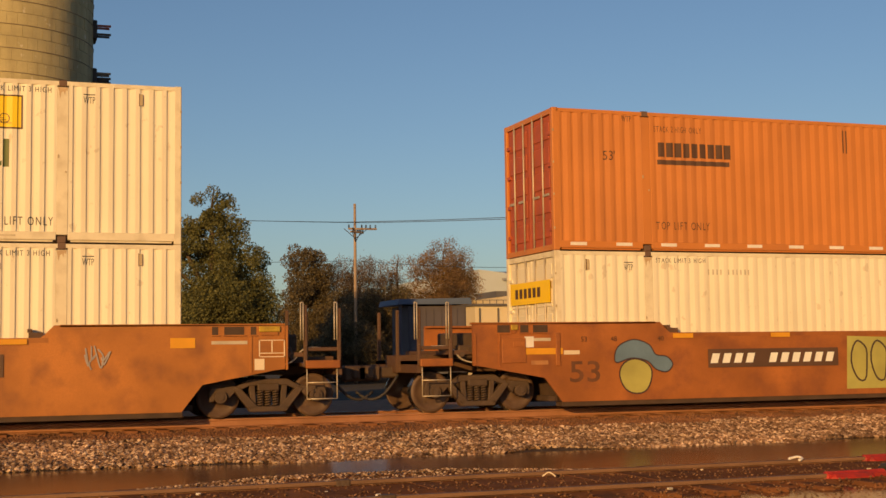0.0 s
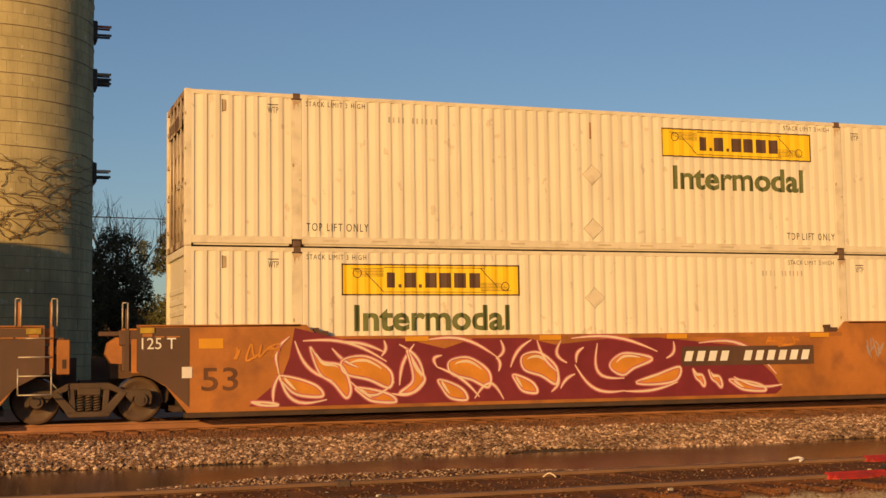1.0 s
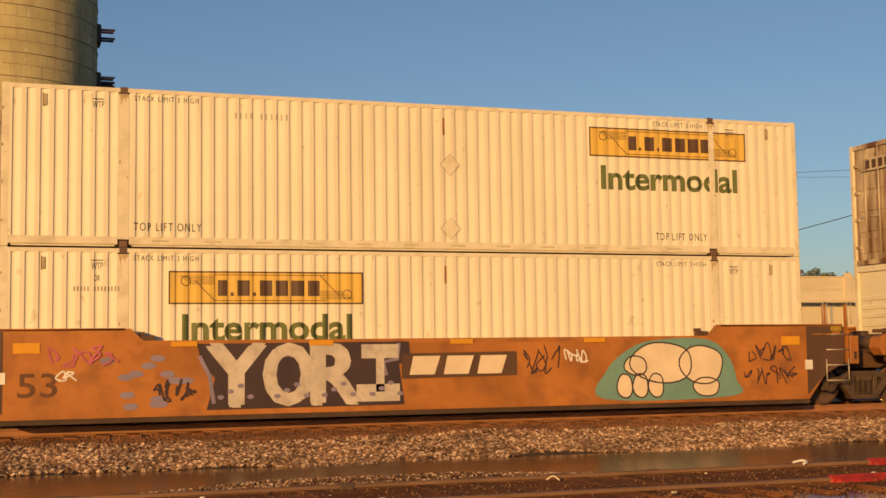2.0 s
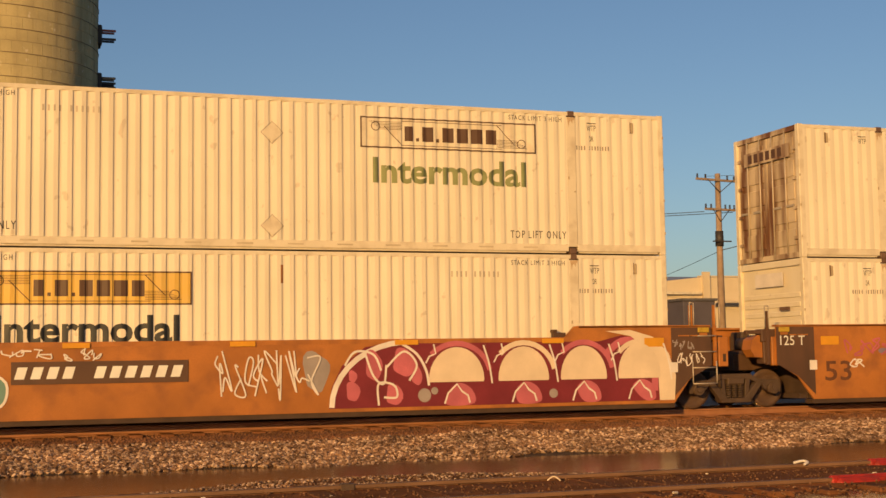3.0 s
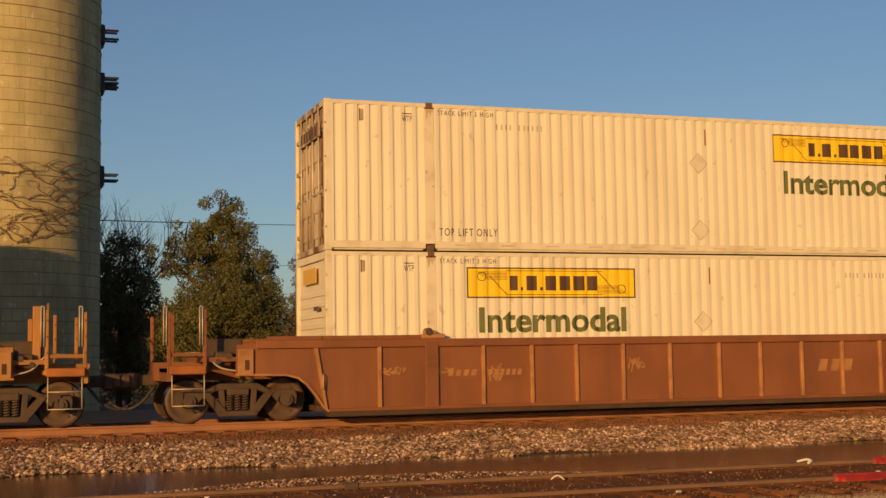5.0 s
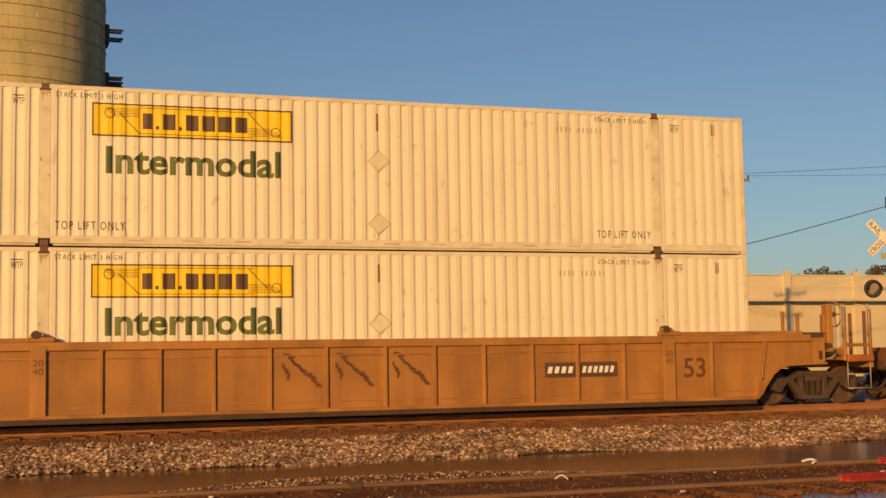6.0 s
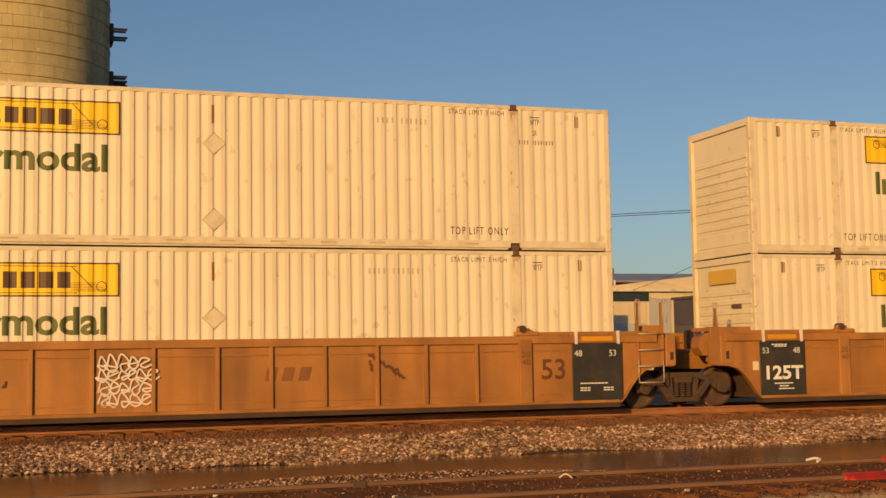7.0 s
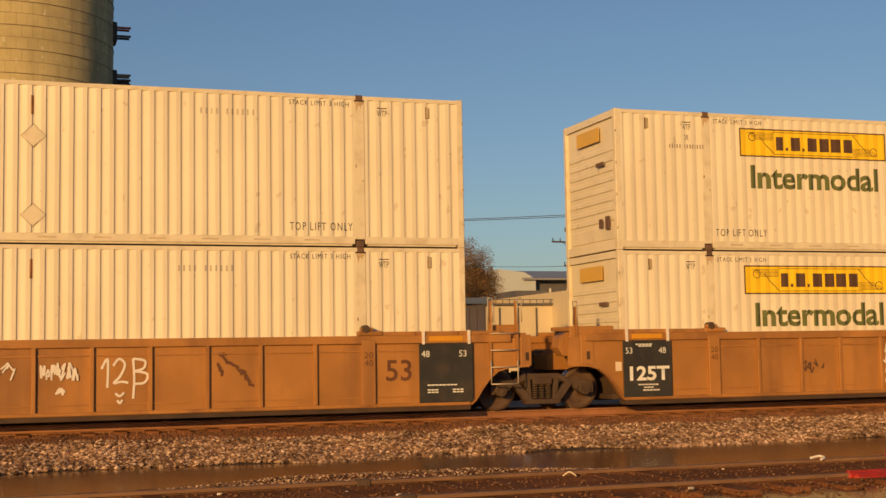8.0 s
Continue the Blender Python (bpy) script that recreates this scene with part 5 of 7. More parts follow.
BLOBS = {
    "curl": [(0.3, 1.0), (0.75, 0.55), (1.0, 0.3), (0.6, 0.03), (0.0, 0.0), (0.5, 0.25), (0.5, 0.55)],
    "eye": [(0.0, 0.6), (0.3, 1.0), (0.8, 0.9), (1.0, 0.68), (0.55, 0.3), (0.3, 0.0), (0.03, 0.25)],
    "wing": [(0.0, 0.15), (0.5, 0.6), (1.0, 1.0), (0.9, 0.2), (0.35, 0.0)],
    "leaf": [(0, 0.75), (0.12, 0.45), (0.4, 0.08), (0.95, 0.0), (0.85, 0.35), (0.45, 0.62)],
    "flame": [(0.1, 1.0), (0.35, 0.72), (0.8, 0.62), (1.0, 0.2), (0.9, 0.0), (0.62, 0.28), (0.3, 0.5)],
    "drop": [(0.5, 1.0), (0.65, 0.72), (1.0, 0.4), (0.85, 0.05), (0.4, 0.15), (0.05, 0.5), (0.2, 0.8)],
    "hook": [(0.0, 0.15), (0.4, 0.25), (0.7, 0.6), (0.62, 1.0), (0.95, 0.62), (1.0, 0.25), (0.7, 0.0), (0.3, 0.05)],
    "bar": [(0.0, 0.9), (0.5, 1.0), (1.0, 0.55), (0.98, 0.05), (0.55, 0.3), (0.05, 0.5)],
}


def paint_flames(car):
    def back(bm, y):
        lo = [(-6.95, 0.33), (-6.3, 0.31), (4.1, 0.31), (4.25, 0.42)]
        hi = [(4.05, 0.72), (3.6, 1.1), (3.2, 1.32), (2.2, 1.42), (1.4, 1.5), (0.4, 1.50), (-0.9, 1.38), (-1.5, 1.52), (-2.6, 1.52), (-3.2, 1.33), (-4.0, 1.53), (-5.2, 1.53), (-6.1, 1.74), (-6.2, 1.2), (-6.35, 0.82)]
        sheet(bm, lo + hi, y)
    g = coat(car, "graffiti", "purple", back, 0, "maroon graffiti with pale flame-like outlines and orange fill")
    rows = [("leaf", -6.4, 0.48, 0.85, 0.52), ("flame", -5.9, 0.44, 0.85, 0.95), ("bar", -5.2, 0.58, 0.92, 0.62), ("curl", -4.1, 0.5, 0.5, 0.82), ("leaf", -4.95, 0.34, 0.8, 0.38), ("bar", -3.1, 0.55, 0.8, 0.6), ("leaf", -3.33, 0.35, 0.6, 0.52),
            ("bar", -1.6, 0.58, 0.72, 0.65), ("leaf", -1.8, 0.45, 0.52, 0.48), ("leaf", -6.9, 0.335, 0.5, 0.1), ("eye", 0.3, 0.76, 0.92, 0.43), ("wing", 0.85, 0.56, 1.0, 0.34), ("flame", 2.12, 0.5, 0.3, 0.36), ("flame", 2.48, 0.47, 0.34, 0.36), ("leaf", 3.0, 0.38, 0.88, 0.33)]
    for b, x, z, w, h in rows:
        pts = spline([Vector((x + p * w, z + q * h)) for p, q in BLOBS[b]], 5)
        f = coat(g, "graffiti_fill", "orange_spray", lambda bm, y: sheet(bm, pts, y), 1)
        coat(f, "graffiti_line", "pink_spray", lambda bm, y: stroke(bm, pts + pts[:2], 0.085, y, 0, 0.3), 2)
        coat(f, "graffiti_line", "cream_spray", lambda bm, y: stroke(bm, pts + pts[:2], 0.04, y, 0, 0.5), 3)
        # a pale highlight inside the upper edge
        inner = [p * 0.72 + Vector((x + 0.5 * w, z + 0.55 * h)) * 0.28 for p in pts[:len(pts) // 3]]
        coat(f, "graffiti_line", "cream_spray", lambda bm, y: stroke(bm, inner, 0.05, y, 0, 0.8), 3)
    # swept strokes: start, end, bend
    first = [(-6.2, 1.58, -6.4, 0.95, -0.22), (-6.42, 0.98, -5.5, 0.42, -0.3), (-6.1, 1.5, -5.4, 0.76, -0.15), (-5.95, 1.5, -4.35, 1.1, 0.1), (-5.2, 1.48, -4.4, 1.28, 0.06), (-4.1, 1.42, -3.6, 0.75, 0.15), (-3.6, 0.75, -4.25, 0.5, 0.2), (-3.8, 1.42, -4.1, 0.65, -0.1),
             (-5.05, 0.74, -4.2, 0.72, -0.3), (-4.4, 1.5, -4.45, 1.2, 0.2), (-3.55, 1.5, -2.15, 1.17, 0.12), (-2.15, 1.17, -2.1, 0.88, 0.2), (-3.25, 1.2, -3.35, 0.98, -0.5), (-3.35, 0.98, -2.5, 0.4, 0.08)]
    second = [(-2.6, 0.37, -2.0, 0.34, 0.5), (-2.05, 1.48, -2.15, 1.12, 0.3), (-1.4, 1.48, -1.85, 0.95, -0.12), (-1.28, 1.47, -0.85, 0.84, -0.1), (-0.85, 0.84, -1.0, 0.46, 0.2), (-0.77, 1.46, -0.65, 1.02, -0.35), (-6.5, 0.38, -6.38, 0.9, 0.1), (-5.4, 1.36, -4.9, 1.0, -0.08), (-0.48, 0.98, 0.6, 0.45, -0.2),
              (0.02, 1.4, 0.6, 0.7, -0.4), (-0.55, 1.5, 1.35, 1.22, 0.08), (1.72, 1.42, 1.55, 1.08, 0.25), (2.3, 1.38, 4.12, 0.72, 0.16), (0.6, 0.44, 1.8, 0.6, -0.06), (3.1, 0.68, 4.25, 0.5, -0.1), (-0.8, 0.52, -0.48, 0.8, 0.12), (-0.28, 1.32, -0.45, 1.02, -0.2)]
    for x0, z0, x1, z1, bend in first + second:
        d = Vector((x1 - x0, z1 - z0))
        side = Vector((-d.y, d.x)) * bend
        arc = [Vector((x0, z0)) + d * (i / 10) + side * math.sin(math.pi * i / 10) for i in range(11)]
        coat(g, "graffiti_line", "pink_spray", lambda bm, y: stroke(bm, arc, 0.09, y, 0, 0.7), 2)
        coat(g, "graffiti_line", "cream_spray", lambda bm, y: stroke(bm, arc, 0.042, y, 0, 0.7), 3)


def paint_arches(car):
    g = coat(car, "graffiti", "purple", lambda bm, y: sheet(bm, [(0.9, 0.31), (8.05, 0.31), (8.2, 0.7), (8.0, 1.15), (7.6, 1.5), (6.9, 1.62), (6.4, 1.5), (2.2, 1.52), (1.6, 1.44), (1.15, 1.1), (0.95, 0.7)], y), 0, "maroon and pink graffiti with rows of cream arches")
    coat(g, "graffiti_fill", "cream_spray", lambda bm, y: sheet(bm, [(7.72, 0.31), (8.06, 0.31), (8.1, 0.8), (7.95, 1.25), (7.6, 1.58), (7.1, 1.72), (6.55, 1.70), (7.1, 1.60), (7.5, 1.3), (7.7, 0.9)], y), 2)
    coat(g, "graffiti_fill", "pink_spray", lambda bm, y: stroke(bm, spline([Vector((6.55, 1.25)), Vector((6.9, 1.5)), Vector((7.35, 1.45)), Vector((7.6, 1.05)), Vector((7.62, 0.5))], 5, False), 0.14, y), 1)
    for k, x in enumerate((3.40, 4.78, 6.06, 7.28)):
        w = 0.56 - 0.03 * k
        arch = [Vector((x + w * math.cos(t), 0.80 + 0.62 * math.sin(t))) for t in np.linspace(0, math.pi, 17)]
        lift = 0.04 if k == 3 else 0.0
        arch = [Vector((p.x, p.y + lift)) for p in arch] + [Vector((x - w * 0.98, 0.76)), Vector((x + w * 0.98, 0.76))]
        coat(g, "graffiti_fill", "cream_spray", lambda bm, y: sheet(bm, arch, y), 2)
        band = [Vector((x + (w + 0.13) * math.cos(t), 0.85 + 0.64 * math.sin(t))) for t in np.linspace(0.2, 2.4, 12)]
        coat(g, "graffiti_fill", "pink_spray" if k % 2 == 0 else "cream_spray", lambda bm, y: stroke(bm, band, 0.10, y), 1)
        coat(g, "graffiti_fill", "pink_spray", lambda bm, y: sheet(bm, spline([Vector((x - 0.2 + 0.1 * k, 0.33)), Vector((x + 0.35, 0.35)), Vector((x + 0.3, 0.62)), Vector((x + 0.05, 0.74)), Vector((x - 0.15, 0.6))], 5), y), 1)
        bolt = [Vector((x + q, z)) for q, z in ((-0.25, 0.35), (-0.18, 0.55), (0.0, 0.72), (0.1, 0.58), (0.22, 0.50), (0.26, 0.36))]
        coat(g, "graffiti_line", "white_spray", lambda bm, y: stroke(bm, bolt, 0.035, y), 3)
        curve = spline([Vector((x + 0.55, 1.45)), Vector((x + 0.66, 1.1)), Vector((x + 0.72, 0.72))], 5, False)
        coat(g, "graffiti_line", "white_spray", lambda bm, y: stroke(bm, curve, 0.035, y), 3)
        twig = [Vector((x - 0.62, 1.12)), Vector((x - 0.55, 1.25)), Vector((x - 0.42, 1.3)), Vector((x - 0.46, 1.48))]
        coat(g, "graffiti_line", "white_spray", lambda bm, y: stroke(bm, twig, 0.03, y), 3)
    for x, z, a, b in ((1.35, 0.62, 0.13, 0.2), (1.75, 1.1, 0.16, 0.3), (2.35, 1.15, 0.22, 0.28), (2.15, 0.55, 0.16, 0.22), (1.35, 0.9, 0.08, 0.12), (2.6, 0.9, 0.1, 0.2)):
        coat(g, "graffiti_fill", "pink_spray", lambda bm, y: sheet(bm, ellipse(x, z, a, b, wob=0.15), y), 1)
    for x, z, a in ((2.75, 0.52, 0.13), (2.95, 0.6, 0.07), (5.4, 0.5, 0.09)):
        coat(g, "graffiti_fill", "grey_spray", lambda bm, y: sheet(bm, ellipse(x, z, a, a), y), 2)
    for k, pts in enumerate((((1.2, 1.1), (1.4, 1.35), (1.75, 1.3), (1.9, 1.0)), ((1.6, 1.3), (1.75, 0.9), (1.95, 0.75), (2.0, 1.1)), ((2.0, 1.05), (2.35, 1.35), (2.6, 1.1), (2.45, 0.8)), ((1.85, 0.35), (1.85, 0.75), (2.15, 0.72), (2.2, 0.5), (1.95, 0.5)))):
        coat(g, "graffiti_line", "white_spray", lambda bm, y: stroke(bm, spline([Vector(p) for p in pts], 6, False), 0.04, y), 3)
    rim = [Vector((0.95 + 1.5 * (1 - math.cos(t)), 0.33 + 1.2 * math.sin(t))) for t in np.linspace(0, 1.5, 10)]
    coat(g, "graffiti_line", "white_spray", lambda bm, y: stroke(bm, rim, 0.10, y), 1)
    rim2 = spline([Vector(p) for p in ((2.3, 1.5), (2.6, 1.3), (2.78, 1.0), (2.84, 0.7))], 5, False)
    coat(g, "graffiti_line", "white_spray", lambda bm, y: stroke(bm, rim2, 0.05, y), 3)
    coat(car, "graffiti_haze", "grey_spray", lambda bm, y: sheet(bm, ellipse(0.65, 1.0, 0.24, 0.4, wob=0.2), y), 0)


def paint_bubbles(car):
    out = [(-7.3, 1.42), (-7.15, 1.35), (-7.0, 1.5), (-6.8, 1.4), (-6.7, 1.5), (-6.2, 1.5), (-5.6, 1.52), (-5.1, 1.5), (-5.08, 1.15), (-4.75, 0.9), (-4.78, 0.55), (-5.05, 0.42), (-5.3, 0.44), (-5.6, 0.40), (-5.75, 0.5), (-6.1, 0.55), (-6.3, 0.44), (-6.6, 0.45), (-6.75, 0.5), (-7.0, 0.46), (-7.3, 0.7), (-7.35, 0.95), (-7.1, 1.05), (-7.2, 1.2)]
    pts = spline([Vector(p) for p in out], 4)
    g = coat(car, "graffiti", "teal_spray", lambda bm, y: sheet(bm, pts, y), 0, "teal bubble graffiti with a white outline")
    coat(g, "graffiti_line", "white_spray", lambda bm, y: stroke(bm, pts + pts[:2], 0.045, y), 1)
    for line in (((-7.0, 1.45), (-6.95, 1.1), (-6.75, 0.95)), ((-6.75, 1.4), (-6.7, 1.1), (-6.5, 0.95), (-6.55, 0.6), (-6.7, 0.5)), ((-6.35, 1.45), (-6.3, 1.1), (-6.1, 0.95), (-6.1, 0.65), (-6.3, 0.48)), ((-5.7, 1.4), (-5.55, 1.05), (-5.2, 1.1)), ((-5.5, 1.05), (-5.45, 0.7), (-5.6, 0.45))):
        coat(g, "graffiti_line", "white_spray", lambda bm, y: stroke(bm, spline([Vector(p) for p in line], 5, False), 0.035, y), 1)
    for x, z, a, b in ((-6.5, 1.2, 0.07, 0.17), (-6.4, 0.95, 0.06, 0.12), (-5.75, 0.95, 0.07, 0.14), (-5.4, 1.3, 0.06, 0.12)):
        coat(g, "graffiti_fill", "cream_spray", lambda bm, y: sheet(bm, ellipse(x, z, a, b), y), 1)


def paint_blocks(car):
    """Large pale block letters with a dark and lilac border."""
    g = coat(car, "graffiti", "dark_spray", lambda bm, y: sheet(bm, [(-4.72, 1.52), (-0.75, 1.53), (-0.72, 1.2), (-0.95, 1.1), (-0.85, 0.35), (-4.55, 0.34), (-4.4, 0.9), (-4.65, 1.2)], y), 0, "large cream block letters on a dark border")
    for line in (((-4.68, 1.3), (-4.5, 0.95), (-4.42, 0.45)), ((-0.95, 1.5), (-0.98, 1.2), (-1.25, 1.15), (-1.2, 0.9))):
        coat(g, "graffiti_line", "lilac_spray", lambda bm, y: stroke(bm, [Vector(p) for p in line], 0.07, y), 1)
    x = -4.5
    for ch, w in (("Y", 0.97), ("O", 0.82), ("R", 0.85), ("I", 0.72)):
        bm = lettering(ch, 1.06, w, 0.0 if ch != "I" else 0.02)
        tmp = bmesh.new()
        if ch == "I":
            bm.free()
            bm = tmp
            for r in ((x, x + w, 1.22, 1.48), (x + 0.28, x + w - 0.28, 0.6, 1.22), (x - 0.1, x + w + 0.02, 0.42, 0.74)):
                sheet(bm, [(r[0], r[2]), (r[1], r[2]), (r[1], r[3]), (r[0], r[3])], PANEL_Y - 0.006)
        else:
            tmp.free()
            bmesh.ops.translate(bm, verts=bm.verts, vec=(x, PANEL_Y - 0.006, 0.42))
            d = bm.copy()
            me = bpy.data.meshes.new("t")
            for k, (ox, oz) in enumerate(((0.07, 0), (-0.07, 0), (0.0, 0.05), (0, -0.05), (0.05, 0.04), (-0.05, -0.04))):
                c = d.copy()
                bmesh.ops.translate(c, verts=c.verts, vec=(ox, -0.0004 * (k + 1), oz))
                c.to_mesh(me)
                bm.from_mesh(me)
                c.free()
            d.free()
        part("block_letter", bm, "pale_spray", g)
        for k in range(4):
            coat(g, "graffiti_dot", "lilac_spray", lambda b, y: sheet(b, ellipse(x + 0.2 + 0.18 * k, 0.66 + 0.1 * ((k * 7) % 3 - 1), 0.06, 0.04), y), 5)
        x += w + 0.06
    rnd = random.Random(3)
    for k in range(14):
        px_, pz = rnd.uniform(-6.3, -4.9), rnd.uniform(0.4, 1.4)
        coat(car, "graffiti_haze", "lilac_spray", lambda bm, y: sheet(bm, ellipse(px_, pz, 0.13, 0.06), y), 0)
    tag(car, -5.5, 0.5, 0.7, 0.4, 11, "dark_spray", 0.03, 6)
    # old company board: a dark band with three slanted pale blocks
    p = coat(car, "mark_band", "brown_end", lambda bm, y: sheet(bm, [(-0.9, 0.83), (1.43, 0.86), (1.43, 1.32), (-0.9, 1.30)], y), 3, "dark band with three pale slanted blocks")
    for k in range(3):
        x0 = -0.75 + k * 0.68
        coat(p, "mark_block", "cream_spray", lambda bm, y: sheet(bm, [(x0, 0.90), (x0 + 0.5, 0.90), (x0 + 0.62, 1.25), (x0 + 0.08, 1.25)], y), 4)
    tag(car, 1.55, 0.85, 0.75, 0.62, 21, "dark_spray", 0.022, 5)
    tag(car, 2.45, 1.05, 0.5, 0.3, 25, "white_spray", 0.03, 4)
    # teal halo with pale rounded forms
    h = coat(car, "graffiti", "teal_spray", lambda bm, y: sheet(bm, spline([Vector(q) for q in ((3.3, 0.35), (3.35, 0.9), (3.8, 1.3), (4.4, 1.5), (5.6, 1.52), (6.1, 1.2), (6.3, 0.7), (6.2, 0.35))], 5), y), 0, "pale rounded graffiti forms on a teal halo")
    for x, z, a, b in ((4.6, 1.05, 0.7, 0.42), (5.5, 1.0, 0.5, 0.4), (3.75, 0.6, 0.17, 0.25), (4.1, 0.6, 0.17, 0.25), (4.45, 0.6, 0.17, 0.25), (4.0, 1.0, 0.25, 0.2), (5.6, 0.55, 0.3, 0.2)):
        e = ellipse(x, z, a, b, 24, 0.06)
        coat(h, "graffiti_fill", "cream_spray", lambda bm, y: sheet(bm, e, y), 1)
        coat(h, "graffiti_line", "dark_spray", lambda bm, y: stroke(bm, e + e[:1], 0.03, y), 2)


def paint_patches(car):
    """The blue, olive and green patches on the first car."""
    e = ellipse(-6.45, 0.72, 0.36, 0.36, 24, 0.05)
    g = coat(car, "graffiti", "olive_spray", lambda bm, y: sheet(bm, e, y), 1, "olive and blue sprayed patch with a dark outline")
    coat(g, "graffiti_line", "dark_spray", lambda bm, y: stroke(bm, e + e[:1], 0.03, y), 2)
    cap = spline([Vector(p) for p in ((-6.9, 1.0), (-6.85, 1.3), (-6.5, 1.45), (-6.15, 1.35), (-6.0, 1.15), (-5.75, 1.1), (-5.62, 0.95), (-5.75, 0.8), (-6.0, 0.85), (-6.2, 1.02), (-6.55, 1.08))], 5)
    c = coat(g, "graffiti_fill", "blue_spray", lambda bm, y: sheet(bm, cap, y), 3)
    coat(c, "graffiti_line", "dark_spray", lambda bm, y: stroke(bm, cap + cap[:1], 0.025, y), 4)
    g = coat(car, "graffiti", "olive_spray", lambda bm, y: sheet(bm, [(-1.45, 0.36), (1.2, 0.36), (1.3, 1.4), (-1.4, 1.48)], y), 0, "olive block graffiti with dark outlines")
    for k in range(5):
        e = ellipse(-1.1 + 0.5 * k, 0.95, 0.2, 0.45, 18, 0.12)
        coat(g, "graffiti_line", "dark_spray", lambda bm, y: stroke(bm, e + e[:1], 0.04, y), 1)
    coat(car, "reflector", "amber", lambda bm, y: sheet(bm, [(-8.86, 1.18), (-8.04, 1.18), (-8.04, 1.30), (-8.86, 1.30)], y), 1)
    coat(car, "notice", "white_spray", lambda bm, y: sheet(bm, [(-8.85, 1.32), (-8.66, 1.32), (-8.66, 1.53), (-8.85, 1.53)], y), 1)
    coat(car, "notice", "cream_spray", lambda bm, y: sheet(bm, [(-8.02, 1.17), (-7.68, 1.17), (-7.68, 1.25), (-8.02, 1.25)], y), 1)
    for x, w in ((-7.65, "53"), (-7.0, "48"), (-5.95, "40")):
        letters_on(car, w, x, 1.42, 0.10, "brown_ink", y=PANEL_Y - 0.012, flat=True, name="small_stencil")


mark_53(CARS[0], -7.9), mark_53(CARS[1], -7.8), mark_53(CARS[2], -7.77), mark_53(CARS[3], -7.86)
paint_patches(CARS[0])
plaque(CARS[0], -4.75, 3.05, 0.92, 0.26, 11)
paint_flames(CARS[1])
plaque(CARS[1], 1.95, 3.05, 0.98, 0.27, 11)
tag(CARS[1], -7.2, 1.15, 0.8, 0.3, 31, "orange_spray", 0.035, 4)
tag(CARS[1], 3.9, 1.3, 0.8, 0.2, 32, "orange_spray", 0.025, 4)
tag(CARS[1], 6.3, 1.0, 0.5, 0.45, 33, "grey_spray", 0.025, 4)
paint_blocks(CARS[2])
letters_on(CARS[2], "125 T", -8.85, 1.38, 0.20, "white_ink", width=0.6, y=-SIDE - 0.012, flat=True, name="end_stencil")
letters_on(CARS[1], "125 T", -8.85, 1.38, 0.20, "white_ink", width=0.6, y=-SIDE - 0.012, flat=True, name="end_stencil")
tag(CARS[2], -7.3, 1.1, 1.2, 0.4, 41, "pink_spray", 0.035, 5)
tag(CARS[2], -7.2, 0.9, 0.4, 0.25, 42, "white_spray", 0.03, 2)
tag(CARS[2], 6.5, 0.55, 1.2, 0.4, 43, "dark_spray", 0.025, 6)
tag(CARS[2], 6.6, 1.05, 1.0, 0.4, 44, "dark_spray", 0.025, 6)
paint_arches(CARS[3])
paint_bubbles(CARS[3])
plaque(CARS[3], -4.62, 2.9, 0.92, 0.27, 11)
tag(CARS[3], -4.85, 1.28, 0.8, 0.2, 51, "white_spray", 0.022, 5)
tag(CARS[3], -3.95, 1.26, 0.8, 0.22, 52, "white_spray", 0.022, 5)
tag(CARS[3], -1.3, 0.55, 1.0, 0.85, 53, "white_spray", 0.028, 5)
tag(CARS[3], -0.5, 0.5, 1.2, 0.9, 54, "white_spray", 0.028, 6)
tag(CARS[3], 8.05, 1.3, 0.5, 0.22, 55, "grey_spray", 0.022, 5)
tag(CARS[3], 8.15, 0.98, 0.6, 0.28, 58, "white_spray", 0.02, 6)
tag(CARS[3], -8.0, 1.1, 0.35, 0.25, 56, "grey_spray", 0.02, 4)
IN_Y = -SIDE + 0.053
for c, rows in ((4, ((-7.1, 0.9, 0.5, 0.13, "worn_edge"), (-6.1, 0.9, 0.45, 0.13, "worn_edge"), (-4.95, 0.7, 0.3, 0.4, "worn_edge"), (-1.95, 0.8, 0.35, 0.35, "worn_edge"))),
                (5, ((-1.78, 0.6, 0.6, 0.55, "dark_spray"), (-0.78, 0.6, 0.6, 0.55, "dark_spray"), (0.32, 0.6, 0.6, 0.55, "dark_spray"))),
                (6, ((2.95, 0.75, 0.6, 0.4, "dark_spray"), (-4.0, 0.7, 0.5, 0.3, "brown_end"))),
                (7, ((0.25, 0.85, 0.6, 0.33, "white_spray"), (-0.7, 0.85, 0.5, 0.33, "white_spray"), (3.3, 0.65, 0.55, 0.5, "dark_spray"), (0.5, 0.62, 0.15, 0.12, "white_spray")))):
    for k, (x, z, w, h, m) in enumerate(rows):
        if m == "dark_spray":
            broken_zigzag(CARS[c], x, z, w * 1.15, h * 1.25, 70 + c, IN_Y)
            continue
        tag(CARS[c], x, z, w, h, 100 * c + k, m, 0.03, 9 if m == "white_spray" and w > 0.5 else 5, IN_Y)
squiggles(CARS[6], -1.95, 0.42, 0.95, 0.86, 4, 9, IN_Y, width=0.03)
